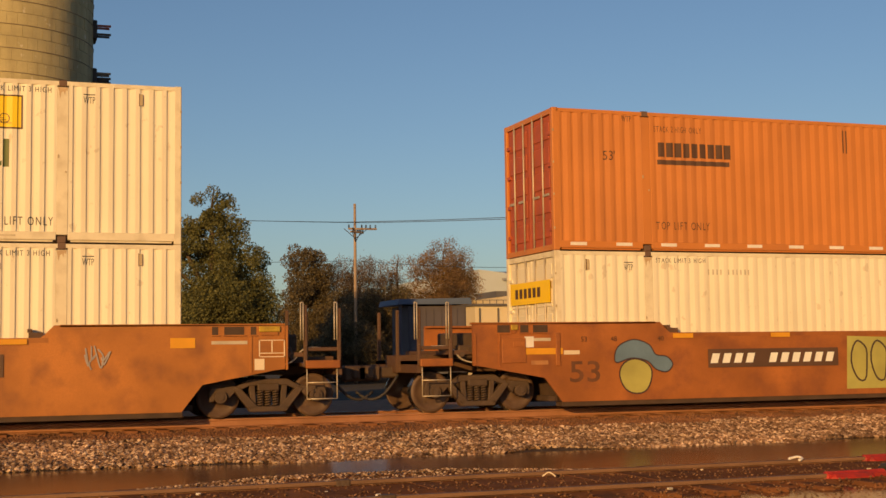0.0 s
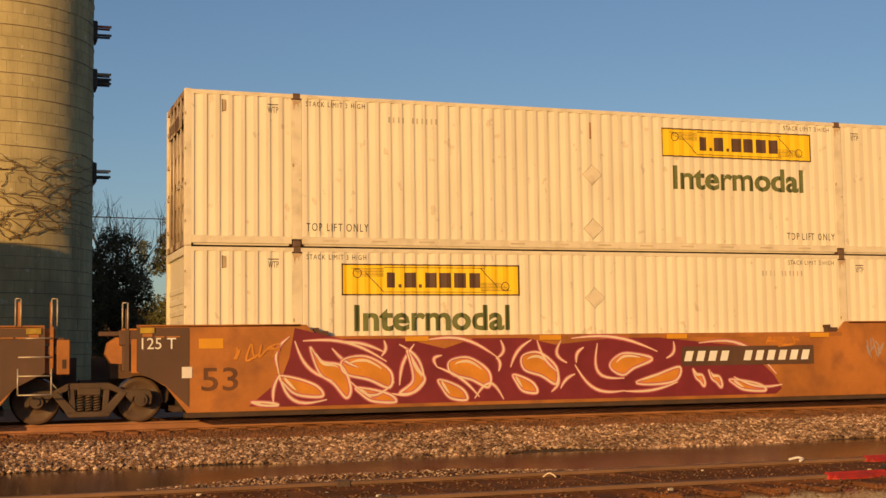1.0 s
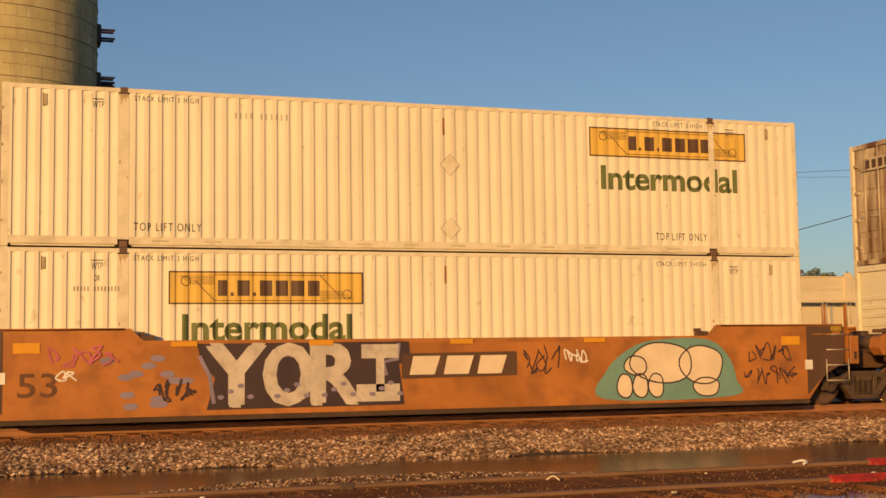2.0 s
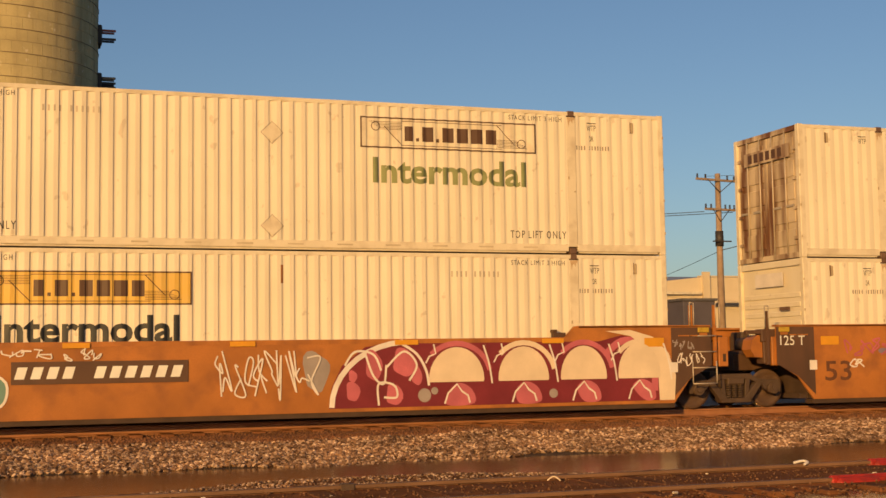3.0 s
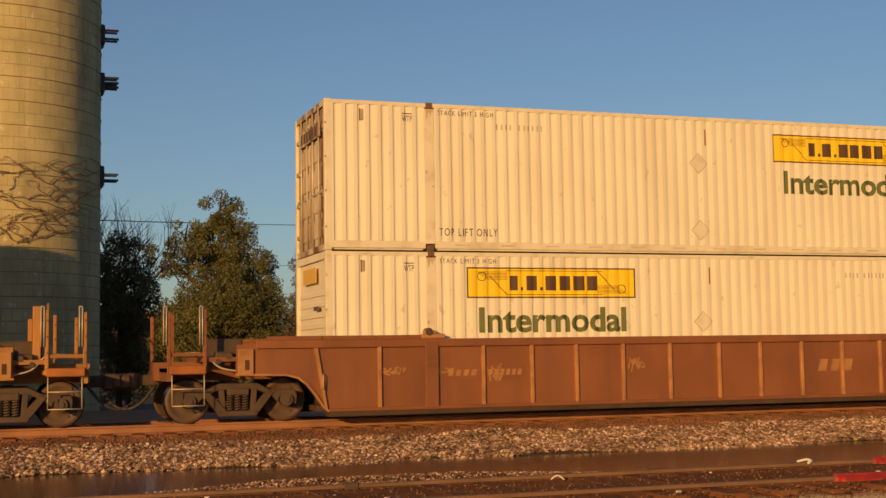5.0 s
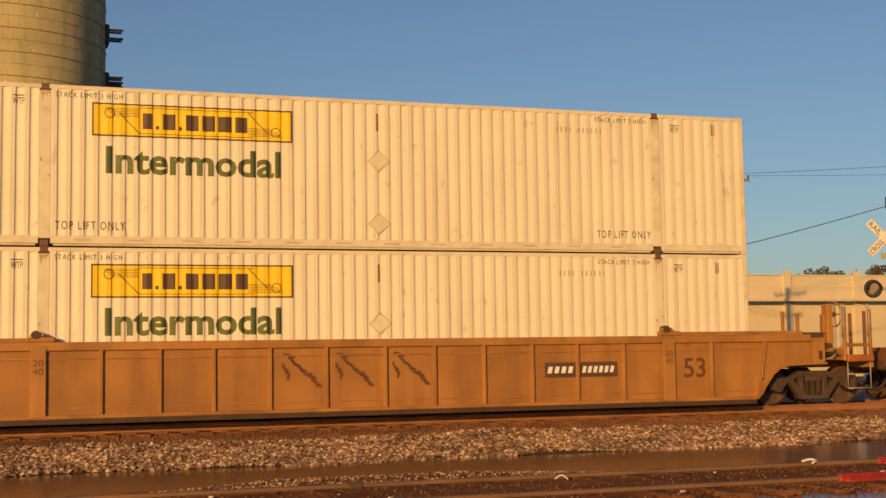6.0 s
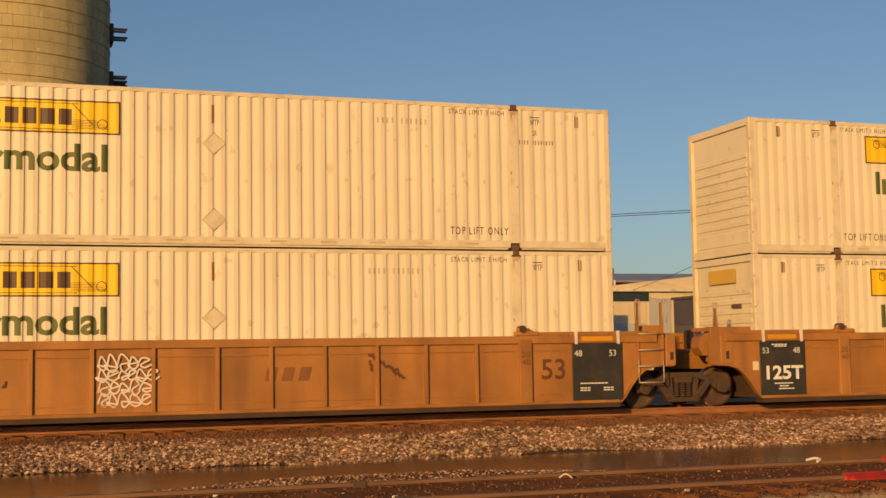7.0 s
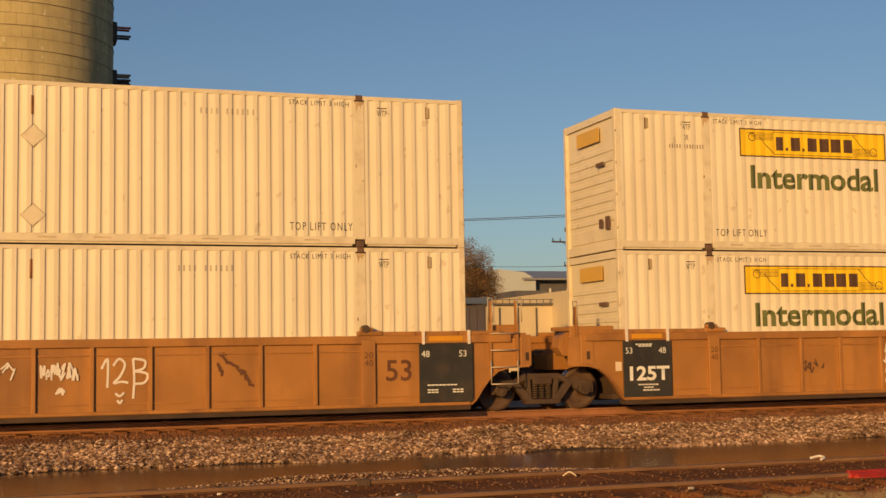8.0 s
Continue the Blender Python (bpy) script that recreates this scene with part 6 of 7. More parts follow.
# a figure one, a two and a B with a drip under them
scrawl(CARS[7], [((1.26, 1.05), (1.36, 1.22), (1.37, 0.95), (1.36, 0.72)),
                 ((1.46, 1.10), (1.56, 1.22), (1.66, 1.12), (1.58, 0.92), (1.47, 0.80), (1.60, 0.82), (1.72, 0.80)),
                 ((1.80, 0.52), (1.82, 0.85), (1.80, 1.22)), ((1.80, 1.22), (2.0, 1.18), (1.98, 1.05), (1.82, 1.0)), ((1.82, 1.0), (2.04, 0.95), (2.0, 0.80), (1.80, 0.78)),
                 ((1.50, 0.62), (1.57, 0.57), (1.65, 0.63)), ((1.53, 0.50), (1.57, 0.45), (1.62, 0.50))], "white_spray", 0.042, IN_Y, "sprayed white figures and a letter")
for c in (5, 6, 7):
    letters_on(CARS[c], "53", 6.42, 0.72, 0.40, "stencil", width=0.5, bold=0.012, y=IN_Y, flat=True, name="stencil_number")
for c in (4, 5, 6, 7):
    for s in (-1, 1):
        letters_on(CARS[c], "20", s * (HALF - 2.0) - 0.09, 1.16, 0.11, "stencil", width=0.17, y=-SIDE - 0.013, flat=True, name="small_stencil")
        letters_on(CARS[c], "40", s * (HALF - 2.0) - 0.09, 1.01, 0.11, "stencil", width=0.17, y=-SIDE - 0.013, flat=True, name="small_stencil")
# faded company blocks on ribbed sides
for c, x in ((4, 2.5), (6, 0.98)):
    for k in range(3):
        coat(CARS[c], "faded_block", "worn_edge" if c == 4 else "ghost_ink", lambda bm, y: sheet(bm, [(x + k * 0.31, 0.8), (x + k * 0.31 + 0.2, 0.8), (x + k * 0.31 + 0.26, 1.05), (x + k * 0.31 + 0.06, 1.05)], y), 1, base=IN_Y)
part("amber_strip", boxes((HALF + 0.86, HALF + 1.72, -SIDE - 0.012, -SIDE + 0.3, 1.45, 1.58)), "amber", CARS[4], "amber strip on the end sill")

# the orange container's company blocks and strips
ORANGE = [o for o, u, z in TRAIN if u == CENTRES[0] and z > 1][0]
L0 = -HALF
for k in range(9):
    part("name_block", finish("name_block", follow(lettering("I", 0.30, 0.15), L0 + 2.38 + k * 0.195, 1.96, -WIDE / 2), "brown_ink"), None, ORANGE)
bars_on(ORANGE, L0 + 2.36, 1.80, 1.7, 0.10, 1, "brown_ink", fill=1.0, name="name_stripe")
letters_on(ORANGE, "53'", L0 + 1.12, 1.85, 0.20, "brown_ink", width=0.27, name="small_writing")
letters_on(ORANGE, "TOP LIFT ONLY", L0 + 2.3, 0.45, 0.16, "brown_ink", width=1.25, name="small_writing")
letters_on(ORANGE, "STACK 2 HIGH ONLY", L0 + 2.3, 2.48, 0.12, "brown_ink", width=1.1, name="small_writing")
letters_on(ORANGE, "WTP", L0 + 1.55, 2.66, 0.12, "brown_ink", width=0.22, name="small_writing")
bars_on(ORANGE, L0 + 6.9, 2.2, 0.2, 0.5, 2, "brown_ink", fill=0.3)
for k in range(16):
    x = L0 + 0.35 + k * 1.02
    if abs(abs(x + 0.15) - (HALF - POST)) > 0.35:
        part("reflective_strip", boxes((x, x + 0.36, -WIDE / 2 - 0.006, -WIDE / 2 - 0.001, 0.10, 0.165)), "white_spray", ORANGE, "pale reflective strip")

plaque(CARS[5], 3.42, 0.58, 0.84, 0.17, 4, 0.03, base=IN_Y)
plaque(CARS[5], 4.16, 0.72, 0.84, 0.17, 6, 0.03, base=IN_Y)
plaque(CARS[4], -5.75, 0.62, 0.84, 0.15, 4, 0.03, "worn_edge", "car_red", IN_Y)
plaque(CARS[4], -4.93, 0.72, 0.84, 0.15, 6, 0.03, "worn_edge", "car_red", IN_Y)


# ---- silo ----
def island_material(name, a, b, rough=0.9, middle=None, thin=0.0):
    """Stones or leaves that differ one from another."""
    m = bpy.data.materials.new(name)
    m.use_nodes = True
    n, l = m.node_tree.nodes, m.node_tree.links
    bs = n["Principled BSDF"]
    bs.inputs["Roughness"].default_value = rough
    bs.inputs["Specular IOR Level"].default_value = 0.25
    geo = n.new("ShaderNodeNewGeometry")
    r = n.new("ShaderNodeValToRGB")
    r.color_ramp.elements[0].color = (*a, 1)
    r.color_ramp.elements[1].color = (*b, 1)
    if middle:
        r.color_ramp.elements.new(0.62).color = (*middle, 1)
    l.new(geo.outputs["Random Per Island"], r.inputs[0])
    t = n.new("ShaderNodeTexNoise")
    t.inputs["Scale"].default_value = 1.3
    co = n.new("ShaderNodeTexCoord")
    l.new(co.outputs["Object"], t.inputs["Vector"])
    mx = n.new("ShaderNodeMix")
    mx.data_type, mx.blend_type = "RGBA", "MULTIPLY"
    mr = n.new("ShaderNodeMapRange")
    mr.inputs["From Min"].default_value, mr.inputs["From Max"].default_value = 0.3, 0.7
    mr.inputs["To Min"].default_value, mr.inputs["To Max"].default_value = 0.55, 1.15
    l.new(t.outputs["Fac"], mr.inputs["Value"])
    mx.inputs["Factor"].default_value = 1.0
    l.new(r.outputs[0], mx.inputs["A"])
    l.new(mr.outputs[0], mx.inputs["B"])
    l.new(mx.outputs["Result"], bs.inputs["Base Color"])
    if thin:
        # thin leaves pass some of the light on
        tr = n.new("ShaderNodeBsdfTranslucent")
        l.new(mx.outputs["Result"], tr.inputs["Color"])
        ms = n.new("ShaderNodeMixShader")
        ms.inputs[0].default_value = thin
        l.new(bs.outputs[0], ms.inputs[1])
        l.new(tr.outputs[0], ms.inputs[2])
        l.new(ms.outputs[0], n["Material Output"].inputs["Surface"])
    return m


M["stones"] = island_material("tan_grey_stones", (0.10, 0.05, 0.028), (0.80, 0.56, 0.38), middle=(0.36, 0.205, 0.115))
M["dust_stones"] = island_material("rust_dusted_stones", (0.22, 0.098, 0.045), (0.36, 0.165, 0.078))
M["wet_stones"] = island_material("dark_wet_stones", (0.10, 0.045, 0.022), (0.34, 0.17, 0.08))
M["leaves_green"] = island_material("green_leaves_mixed", (0.14, 0.14, 0.05), (0.26, 0.24, 0.09), 0.7, thin=0.4)
M["leaves_dark"] = island_material("dark_leaves_mixed", (0.135, 0.105, 0.058), (0.25, 0.19, 0.10), 0.75, thin=0.4)
M["leaves_autumn"] = island_material("autumn_leaves_mixed", (0.25, 0.15, 0.068), (0.44, 0.27, 0.125), 0.75, thin=0.45)
M["leaves_bare"] = island_material("dry_twigs_mixed", (0.13, 0.092, 0.06), (0.27, 0.19, 0.12), 0.85, thin=0.3)

SILO = (-0.09, 37.0)
SILO_R = 2.72
COURSE = 0.31


def build_silo():
    silo = thing("silo", pose(SILO[0], SILO[1], -0.5), "tall weathered block silo with iron hoops and bare vines", "silo")
    bm = bmesh.new()
    top = 12.6
    for z0, z1, r in ((0, top, SILO_R - 0.008), (0, 0.4, SILO_R + 0.12)):
        rod(bm, (0, 0, z0), (0, 0, z1), r, seg=64)
    part("core", bm, "mortar", silo)
    bm = bmesh.new()
    for k in range(7):
        a0, a1 = k * math.pi / 14, (k + 1) * math.pi / 14
        rod(bm, (0, 0, top + math.sin(a0) * 0.7), (0, 0, top + math.sin(a1) * 0.7), SILO_R * math.cos(a0) + 0.01, max(SILO_R * math.cos(a1), 0.02), seg=48)
    part("dome", bm, "grey_roof", silo, "rounded metal cap")
    n = 64
    step = 2 * math.pi / n

    def block(bm, a, z, dz=0.0, dr=0.0):
        g = 0.003 / SILO_R
        a0, a1 = a + g, a + step - g
        r0, r1 = SILO_R - 0.04, SILO_R + dr
        rows = []
        for q in np.linspace(a0, a1, 4):
            rows.append([bm.verts.new((r * math.sin(q), -r * math.cos(q), zz)) for r, zz in ((r0, z + 0.008), (r1, z + 0.009), (r1, z + COURSE - 0.009), (r0, z + COURSE - 0.008))])
        for u, v in zip(rows, rows[1:]):
            for i in range(3):
                bm.faces.new((u[i], v[i], v[i + 1], u[i + 1]))
        bm.faces.new(rows[0][::-1]), bm.faces.new(rows[-1])
    one = bmesh.new()
    block(one, 0, 0)
    me = finish("block", one, "stave")
    rest = bmesh.new()
    for c in range(int(top / COURSE)):
        z = c * COURSE
        for k in range(n):
            a = (k + 0.5 * (c % 2)) * step
            if a > math.pi:
                a -= 2 * math.pi
            if -0.02 < a < 1.15 and 11 <= c < 37:
                b = part("block", me, None, silo)
                b.matrix_local = pose(0, 0, z, 0, 0, math.degrees(a)) @ Matrix.Translation((0, random.uniform(-0.003, 0.003), 0))
            else:
                block(rest, a, z, 0, random.uniform(-0.003, 0.003))
    tagged(part("block_wall", rest, "stave", silo), kind="stuff")
    for k in range(18):
        z = 1.55 + k * 0.62
        bm = bmesh.new()
        ring = [Vector(((SILO_R + 0.012) * math.cos(t), (SILO_R + 0.012) * math.sin(t), z)) for t in np.linspace(0, 2 * math.pi, 49)]
        tube(bm, ring, 0.009, 5)
        part("hoop", bm, "hoop", silo, "thin rusty iron hoop")
    # stubs of an old chute that jut from the shaded side
    for z, mat in ((10.90, "red_door"), (10.66, "iron"), (9.56, "hoop"), (9.42, "iron"), (9.30, "iron"), (6.86, "galv"), (6.70, "iron")):
        bm = boxes((2.5, 3.18, -0.30, -0.24, z, z + 0.055), (2.5, 3.16, -0.02, 0.04, z, z + 0.05))
        part("chute_bar", bm, mat, silo, "short iron bar jutting from the wall")
    for z in (10.5, 9.15, 6.55):
        part("chute_frame", boxes((2.5, 2.80, -0.45, 0.2, z, z + 0.55), bevel=0.03), "iron", silo, "dark hatch frame")
    rnd = random.Random(8)
    for k in range(46):
        a, z = rnd.uniform(-0.1, 0.85), rnd.uniform(4.7, 6.6)
        pts = []
        da = rnd.uniform(-0.09, 0.09)
        for i in range(12):
            r = SILO_R + 0.03 + 0.02 * rnd.random()
            pts.append((r * math.sin(a), -r * math.cos(a), z))
            a += da + rnd.uniform(-0.05, 0.05)
            z += rnd.uniform(-0.02, 0.16) * (1 if i < 7 else -0.5)
        bm = bmesh.new()
        sp_ = spline([Vector(p) for p in pts], 3, False)
        tube(bm, sp_, 0.012, 5, 0.003)
        part("vine", bm, "vine", silo, "bare brown vine stem")


build_silo()


# ---- trees ----
def tree(x, y, height, lobes, leaf, seed, label, count=40000, size=0.11, lumps=150, limbs=18, trunk=0.2, ground=-0.5, loose=0.12):
    """A trunk with limbs that carry a crown of leaf clumps. lobes: x, z and half-widths in x and z of the crown's main masses, from the trunk's foot."""
    rnd = np.random.RandomState(seed)
    lobes = [(lx, lz, a * 1.27, b * 1.1) for lx, lz, a, b in lobes]
    t = thing("tree", pose(x, y, ground), label, "tree")
    h = height - ground
    area = np.array([a * b for _, _, a, b in lobes])
    centres = []
    for k in range(lumps):
        lx, lz, a, b = lobes[rnd.choice(len(lobes), p=area / area.sum())]
        d = rnd.normal(size=3)
        d /= np.linalg.norm(d)
        q = 0.25 + 0.68 * rnd.uniform(0, 1) ** 0.6
        r = (0.16 + 0.24 * min(a, b)) * rnd.uniform(0.45, 1.25)
        centres.append((lx + d[0] * a * q, d[1] * a * q, max(0.2, lz + d[2] * b * q), r))
    bm = bmesh.new()
    fork = Vector((0.05, 0, h * 0.42))
    rod(bm, (0, 0, 0), fork, trunk, trunk * 0.7, seg=9)
    for lx, lz, a, b in lobes:
        mid = Vector((lx, 0, max(lz, h * 0.3)))
        rod(bm, fork if lz > h * 0.45 else Vector((0.02, 0, h * 0.15)), mid, trunk * 0.55, trunk * 0.25, seg=6)
        rod(bm, mid, mid + Vector((0.1 * a, 0, b * 0.85)), trunk * 0.25, 0.02, seg=5)
    for cx, cy, cz, r in centres[:: max(1, lumps // limbs)]:
        lx, lz, a, b = min(lobes, key=lambda o: (o[0] - cx) ** 2 + (o[1] - cz) ** 2)
        rod(bm, (lx, 0, max(0.5, lz - 0.4 * b)), (cx, cy, cz), 0.05, 0.012, seg=5)
    part("trunk", bm, "bark", t)
    weight = np.array([c[3] ** 2 for c in centres])
    pick = rnd.choice(lumps, count, p=weight / weight.sum())
    C = np.array(centres)[pick]
    d = rnd.normal(size=(count, 3))
    d /= np.linalg.norm(d, axis=1)[:, None]
    rad = C[:, 3] * (0.35 + 0.65 * rnd.uniform(0, 1, count) ** 0.5) * (1 + loose * np.abs(rnd.normal(size=count)))
    p = d * rad[:, None] * np.array((1, 1, 0.85)) + C[:, :3]
    ax = rnd.normal(size=(count, 3))
    ax /= np.linalg.norm(ax, axis=1)[:, None]
    bx = np.cross(ax, rnd.normal(size=(count, 3)))
    bx /= np.linalg.norm(bx, axis=1)[:, None] + 1e-9
    s = size * rnd.uniform(0.55, 1.2, count)[:, None]
    V = np.stack((p + ax * s * 0.6, p + bx * s * 0.36, p - ax * s * 0.6, p - bx * s * 0.36), 1).reshape(-1, 3)
    me = bpy.data.meshes.new("crown")
    me.from_pydata(V.tolist(), [], [(i, i + 1, i + 2, i + 3) for i in range(0, len(V), 4)])
    me.materials.append(M[leaf])
    part("crown", me, None, t)
    return t


def bare_tree(x, y, height, spread, seed, label, ground=-0.5):
    rnd = random.Random(seed)
    t = thing("tree", pose(x, y, ground), label, "tree")
    bm = bmesh.new()

    def grow(p, d, ln, r, lv):
        q = p + d * ln
        rod(bm, p, q, r, r * 0.65, seg=5 if lv < 2 else 4)
        if lv < 5:
            for k in range(3 if lv else 5):
                nd = (d + Vector((rnd.uniform(-1, 1), rnd.uniform(-1, 1), rnd.uniform(-0.3, 0.8))) * 0.62).normalized()
                grow(p + d * ln * rnd.uniform(0.6, 1.0), nd, ln * rnd.uniform(0.58, 0.8), r * 0.55, lv + 1)
    grow(Vector((0, 0, 0)), Vector((0, 0, 1)), height * 0.40, 0.11, 0)
    part("branch", bm, "bark", t)


tree(3.75, 44.0, 5.9, ((0.0, 4.6, 0.75, 1.6), (0.1, 2.6, 0.85, 2.2), (-0.5, 3.4, 0.6, 2.4), (0.45, 3.4, 0.6, 2.2)), "leaves_dark", 2, "dark dense evergreen tree close behind the silo", count=42000, size=0.075, lumps=140, trunk=0.12)
bare_tree(4.2, 45.5, 8.3, 2, 4, "bare twiggy tree beside the silo")
tree(11.0, 68, 10.0, ((-0.1, 9.5, 0.95, 1.15), (-0.2, 7.9, 1.75, 1.3), (0.3, 6.2, 2.15, 1.7), (1.2, 4.5, 1.65, 2.0), (0.2, 3.2, 2.5, 2.6), (-1.9, 8.0, 1.15, 0.9), (-2.7, 7.0, 1.25, 0.95), (2.1, 2.9, 1.2, 1.9)),
     "leaves_green", 3, "tall full green tree with an uneven crown", count=125000, size=0.115, lumps=330, trunk=0.3)
tree(8.2, 70, 4.6, ((0.0, 3.0, 1.5, 1.5), (0.9, 4.0, 1.0, 1.0), (-0.6, 1.5, 1.4, 1.4)), "leaves_green", 5, "low green tree under a taller one", count=26000, size=0.12, lumps=110, trunk=0.15)
tree(20.4, 88, 8.7, ((0.0, 7.7, 1.3, 1.5), (0.2, 6.5, 1.6, 1.6), (0.1, 5.0, 1.75, 2.0), (0.2, 2.6, 1.9, 2.6)), "leaves_dark", 6, "dark green round-topped tree", count=60000, size=0.12, lumps=160)
tree(23.9, 89, 8.2, ((0.2, 7.3, 1.9, 1.5), (-0.9, 6.4, 1.6, 1.8), (1.4, 6.4, 1.5, 1.8), (0.2, 3.6, 2.5, 2.8)), "leaves_bare", 7, "thin tree with dry brown twigs", count=75000, size=0.085, lumps=190, loose=0.4)
tree(23.6, 82, 6.2, ((-1.0, 4.6, 1.6, 1.7), (0.9, 4.4, 1.7, 1.7), (0.0, 2.2, 2.7, 2.2)), "leaves_dark", 16, "low dark tree in the shade", count=48000, size=0.13, lumps=170)
tree(31.9, 92, 9.5, ((0.1, 8.7, 1.8, 1.6), (-0.4, 6.9, 2.4, 1.8), (1.2, 6.4, 1.6, 1.9), (0.2, 4.0, 2.3, 2.6)), "leaves_autumn", 8, "autumn tree with thinning orange-brown leaves", count=70000, size=0.095, lumps=260, loose=0.25)
tree(28.7, 93, 8.6, ((0.0, 8.1, 1.1, 1.1), (-0.5, 6.5, 1.45, 1.5), (0.3, 4.0, 1.9, 2.8)), "leaves_autumn", 9, "smaller autumn tree with brown leaves", count=24000, size=0.095, lumps=150, loose=0.35)
tree(20.5, 78, 4.2, ((0.0, 2.6, 2.0, 1.7), (1.0, 1.6, 1.7, 1.6)), "leaves_dark", 17, "dark shrub behind the tracks", count=26000, size=0.12, lumps=90, trunk=0.12)
for k, (x, y, h, w, leaf) in enumerate(((102.8, 150, 12.2, 1.5, "leaves_dark"), (105.0, 150, 12.9, 1.9, "leaves_green"), (107.0, 151, 12.3, 1.5, "leaves_green"), (110.5, 151, 12.6, 1.3, "leaves_bare"), (113.3, 150, 13.2, 1.9, "leaves_bare"), (116.0, 152, 12.4, 1.6, "leaves_autumn"))):
    tree(x, y, h, ((0.0, h - 1.2, w, 1.6), (0.4, h - 3.6, w * 1.2, 2.4)), leaf, 20 + k, "distant tree above the roofs", count=4000, size=0.3, lumps=50)


def far_brush():
    rnd = np.random.RandomState(12)
    n = 26000
    x = rnd.uniform(-60, 190, n)
    y = rnd.uniform(168, 210, n)
    top = 5.0 + 1.6 * np.sin(x * 0.11) + 1.0 * np.sin(x * 0.37 + 1)
    z = rnd.uniform(-0.4, 1.0, n) * top.clip(3)
    p = np.stack((x, y, z), 1)
    a, b = rnd.normal(size=(n, 3)) * 0.9, rnd.normal(size=(n, 3)) * 0.7
    V = np.stack((p + a, p + b, p - a, p - b), 1).reshape(-1, 3)
    me = bpy.data.meshes.new("far_woods")
    me.from_pydata(V.tolist(), [], [(i, i + 1, i + 2, i + 3) for i in range(0, len(V), 4)])
    me.materials.append(M["leaves_bare"])
    tagged(part("far_woods", me, None), "far brown autumn woods along the horizon", "woods", kind="stuff")


far_brush()


# ---- poles, wires, signal ----
def utility_pole(x, y, top, arms, label, r=0.15, mat="pole", spike=0.0, half_arm=()):
    p = thing("utility_pole", pose(x, y, -0.5), label, "utility pole", "power line poles")
    h = top + 0.5
    part("shaft", rod(bmesh.new(), (0, 0, 0), (0.0, 0, h), r, r * 0.66, seg=10), mat, p)
    if spike:
        part("spike", rod(bmesh.new(), (0, 0, h), (0, 0, h + spike), 0.035, 0.02, seg=6), "iron", p)
    for z, half, turn in arms:
        z += 0.5
        lo = -half if len(half_arm) < 1 else half_arm[0]
        a = part("crossarm", boxes((lo, half, -0.05, 0.05, -0.055, 0.055), bevel=0.01), mat, p)
        a.matrix_local = pose(0, -r * 0.8, z, 0, 0, turn)
        bm = bmesh.new()
        for s in (-1, 1):
            rod(bm, (s * half * 0.55, -0.07, 0), (0, -0.02, -0.6), 0.022, seg=5)
        part("brace", bm, "iron", a)
        for k in (-0.95, -0.6, 0.35, 0.65, 0.95) if not half_arm else (-0.3, 0.3, 0.5, 0.7, 0.95):
            bm = bmesh.new()
            for j in range(3):
                rod(bm, (k * half, 0, 0.06 + j * 0.07), (k * half, 0, 0.115 + j * 0.07), 0.055, 0.04, seg=7)
            part("insulator", bm, "iron", a)
    return p


utility_pole(21.1, 77.0, 10.5, ((8.95, 1.35, 0), (8.75, 0.75, 35)), "wooden power pole with arms and insulators to one side", 0.12, half_arm=(-0.45,))
utility_pole(38.3, 86.0, 10.4, ((9.1, 1.75, 8), (9.9, 0.6, 0), (7.4, 0.7, 0)), "dark wooden power pole with a wide arm and a spike", 0.14, "bark", spike=1.3)
big = utility_pole(33.65, 56.0, 10.1, ((9.75, 1.5, 12), (8.3, 0.95, 10)), "stout wooden power pole with two crossarms", 0.20)
part("marker_sleeve", rod(bmesh.new(), (0, 0, 7.0), (0, 0, 7.75), 0.205, 0.2, seg=10), "iron", big, "black sleeve round the pole")
part("transformer_bracket", boxes((-0.5, 0.5, -0.3, -0.2, 7.2, 7.26)), "iron", big)


def wire(a, b, sag, r, name="power_line"):
    a, b = Vector(a), Vector(b)
    bm = bmesh.new()
    pts = [a.lerp(b, k / 14) - Vector((0, 0, 4 * sag * (k / 14) * (1 - k / 14))) for k in range(15)]
    tube(bm, pts, r, 5)
    tagged(part(name, bm, "wire"), "thin dark overhead wire between poles", "wire", "overhead wires")


for d in (-0.8, 0.8):
    wire((21.1 + d, 77, 9.35), (33.65 + d, 56, 8.2), 0.1, 0.019)
    wire((-30 + d, 62, 9.3), (21.1 + d, 77, 9.35), 0.5, 0.019)
wire((-30, 74, 6.4), (21.2, 77, 7.0), 0.3, 0.016)
wire((21.2, 77, 7.0), (38.3, 86, 7.4), 0.2, 0.016)
wire((33.0, 56, 9.95), (80, 62, 15.5), 0.5, 0.011)
wire((35.0, 56, 9.95), (80, 58, 13.5), 0.5, 0.009)
wire((33.7, 56, 6.3), (60, 49, 14.6), 0.5, 0.022)
wire((37.6, 74.7, 5.2), (33.7, 56, 6.3), 0.1, 0.014)


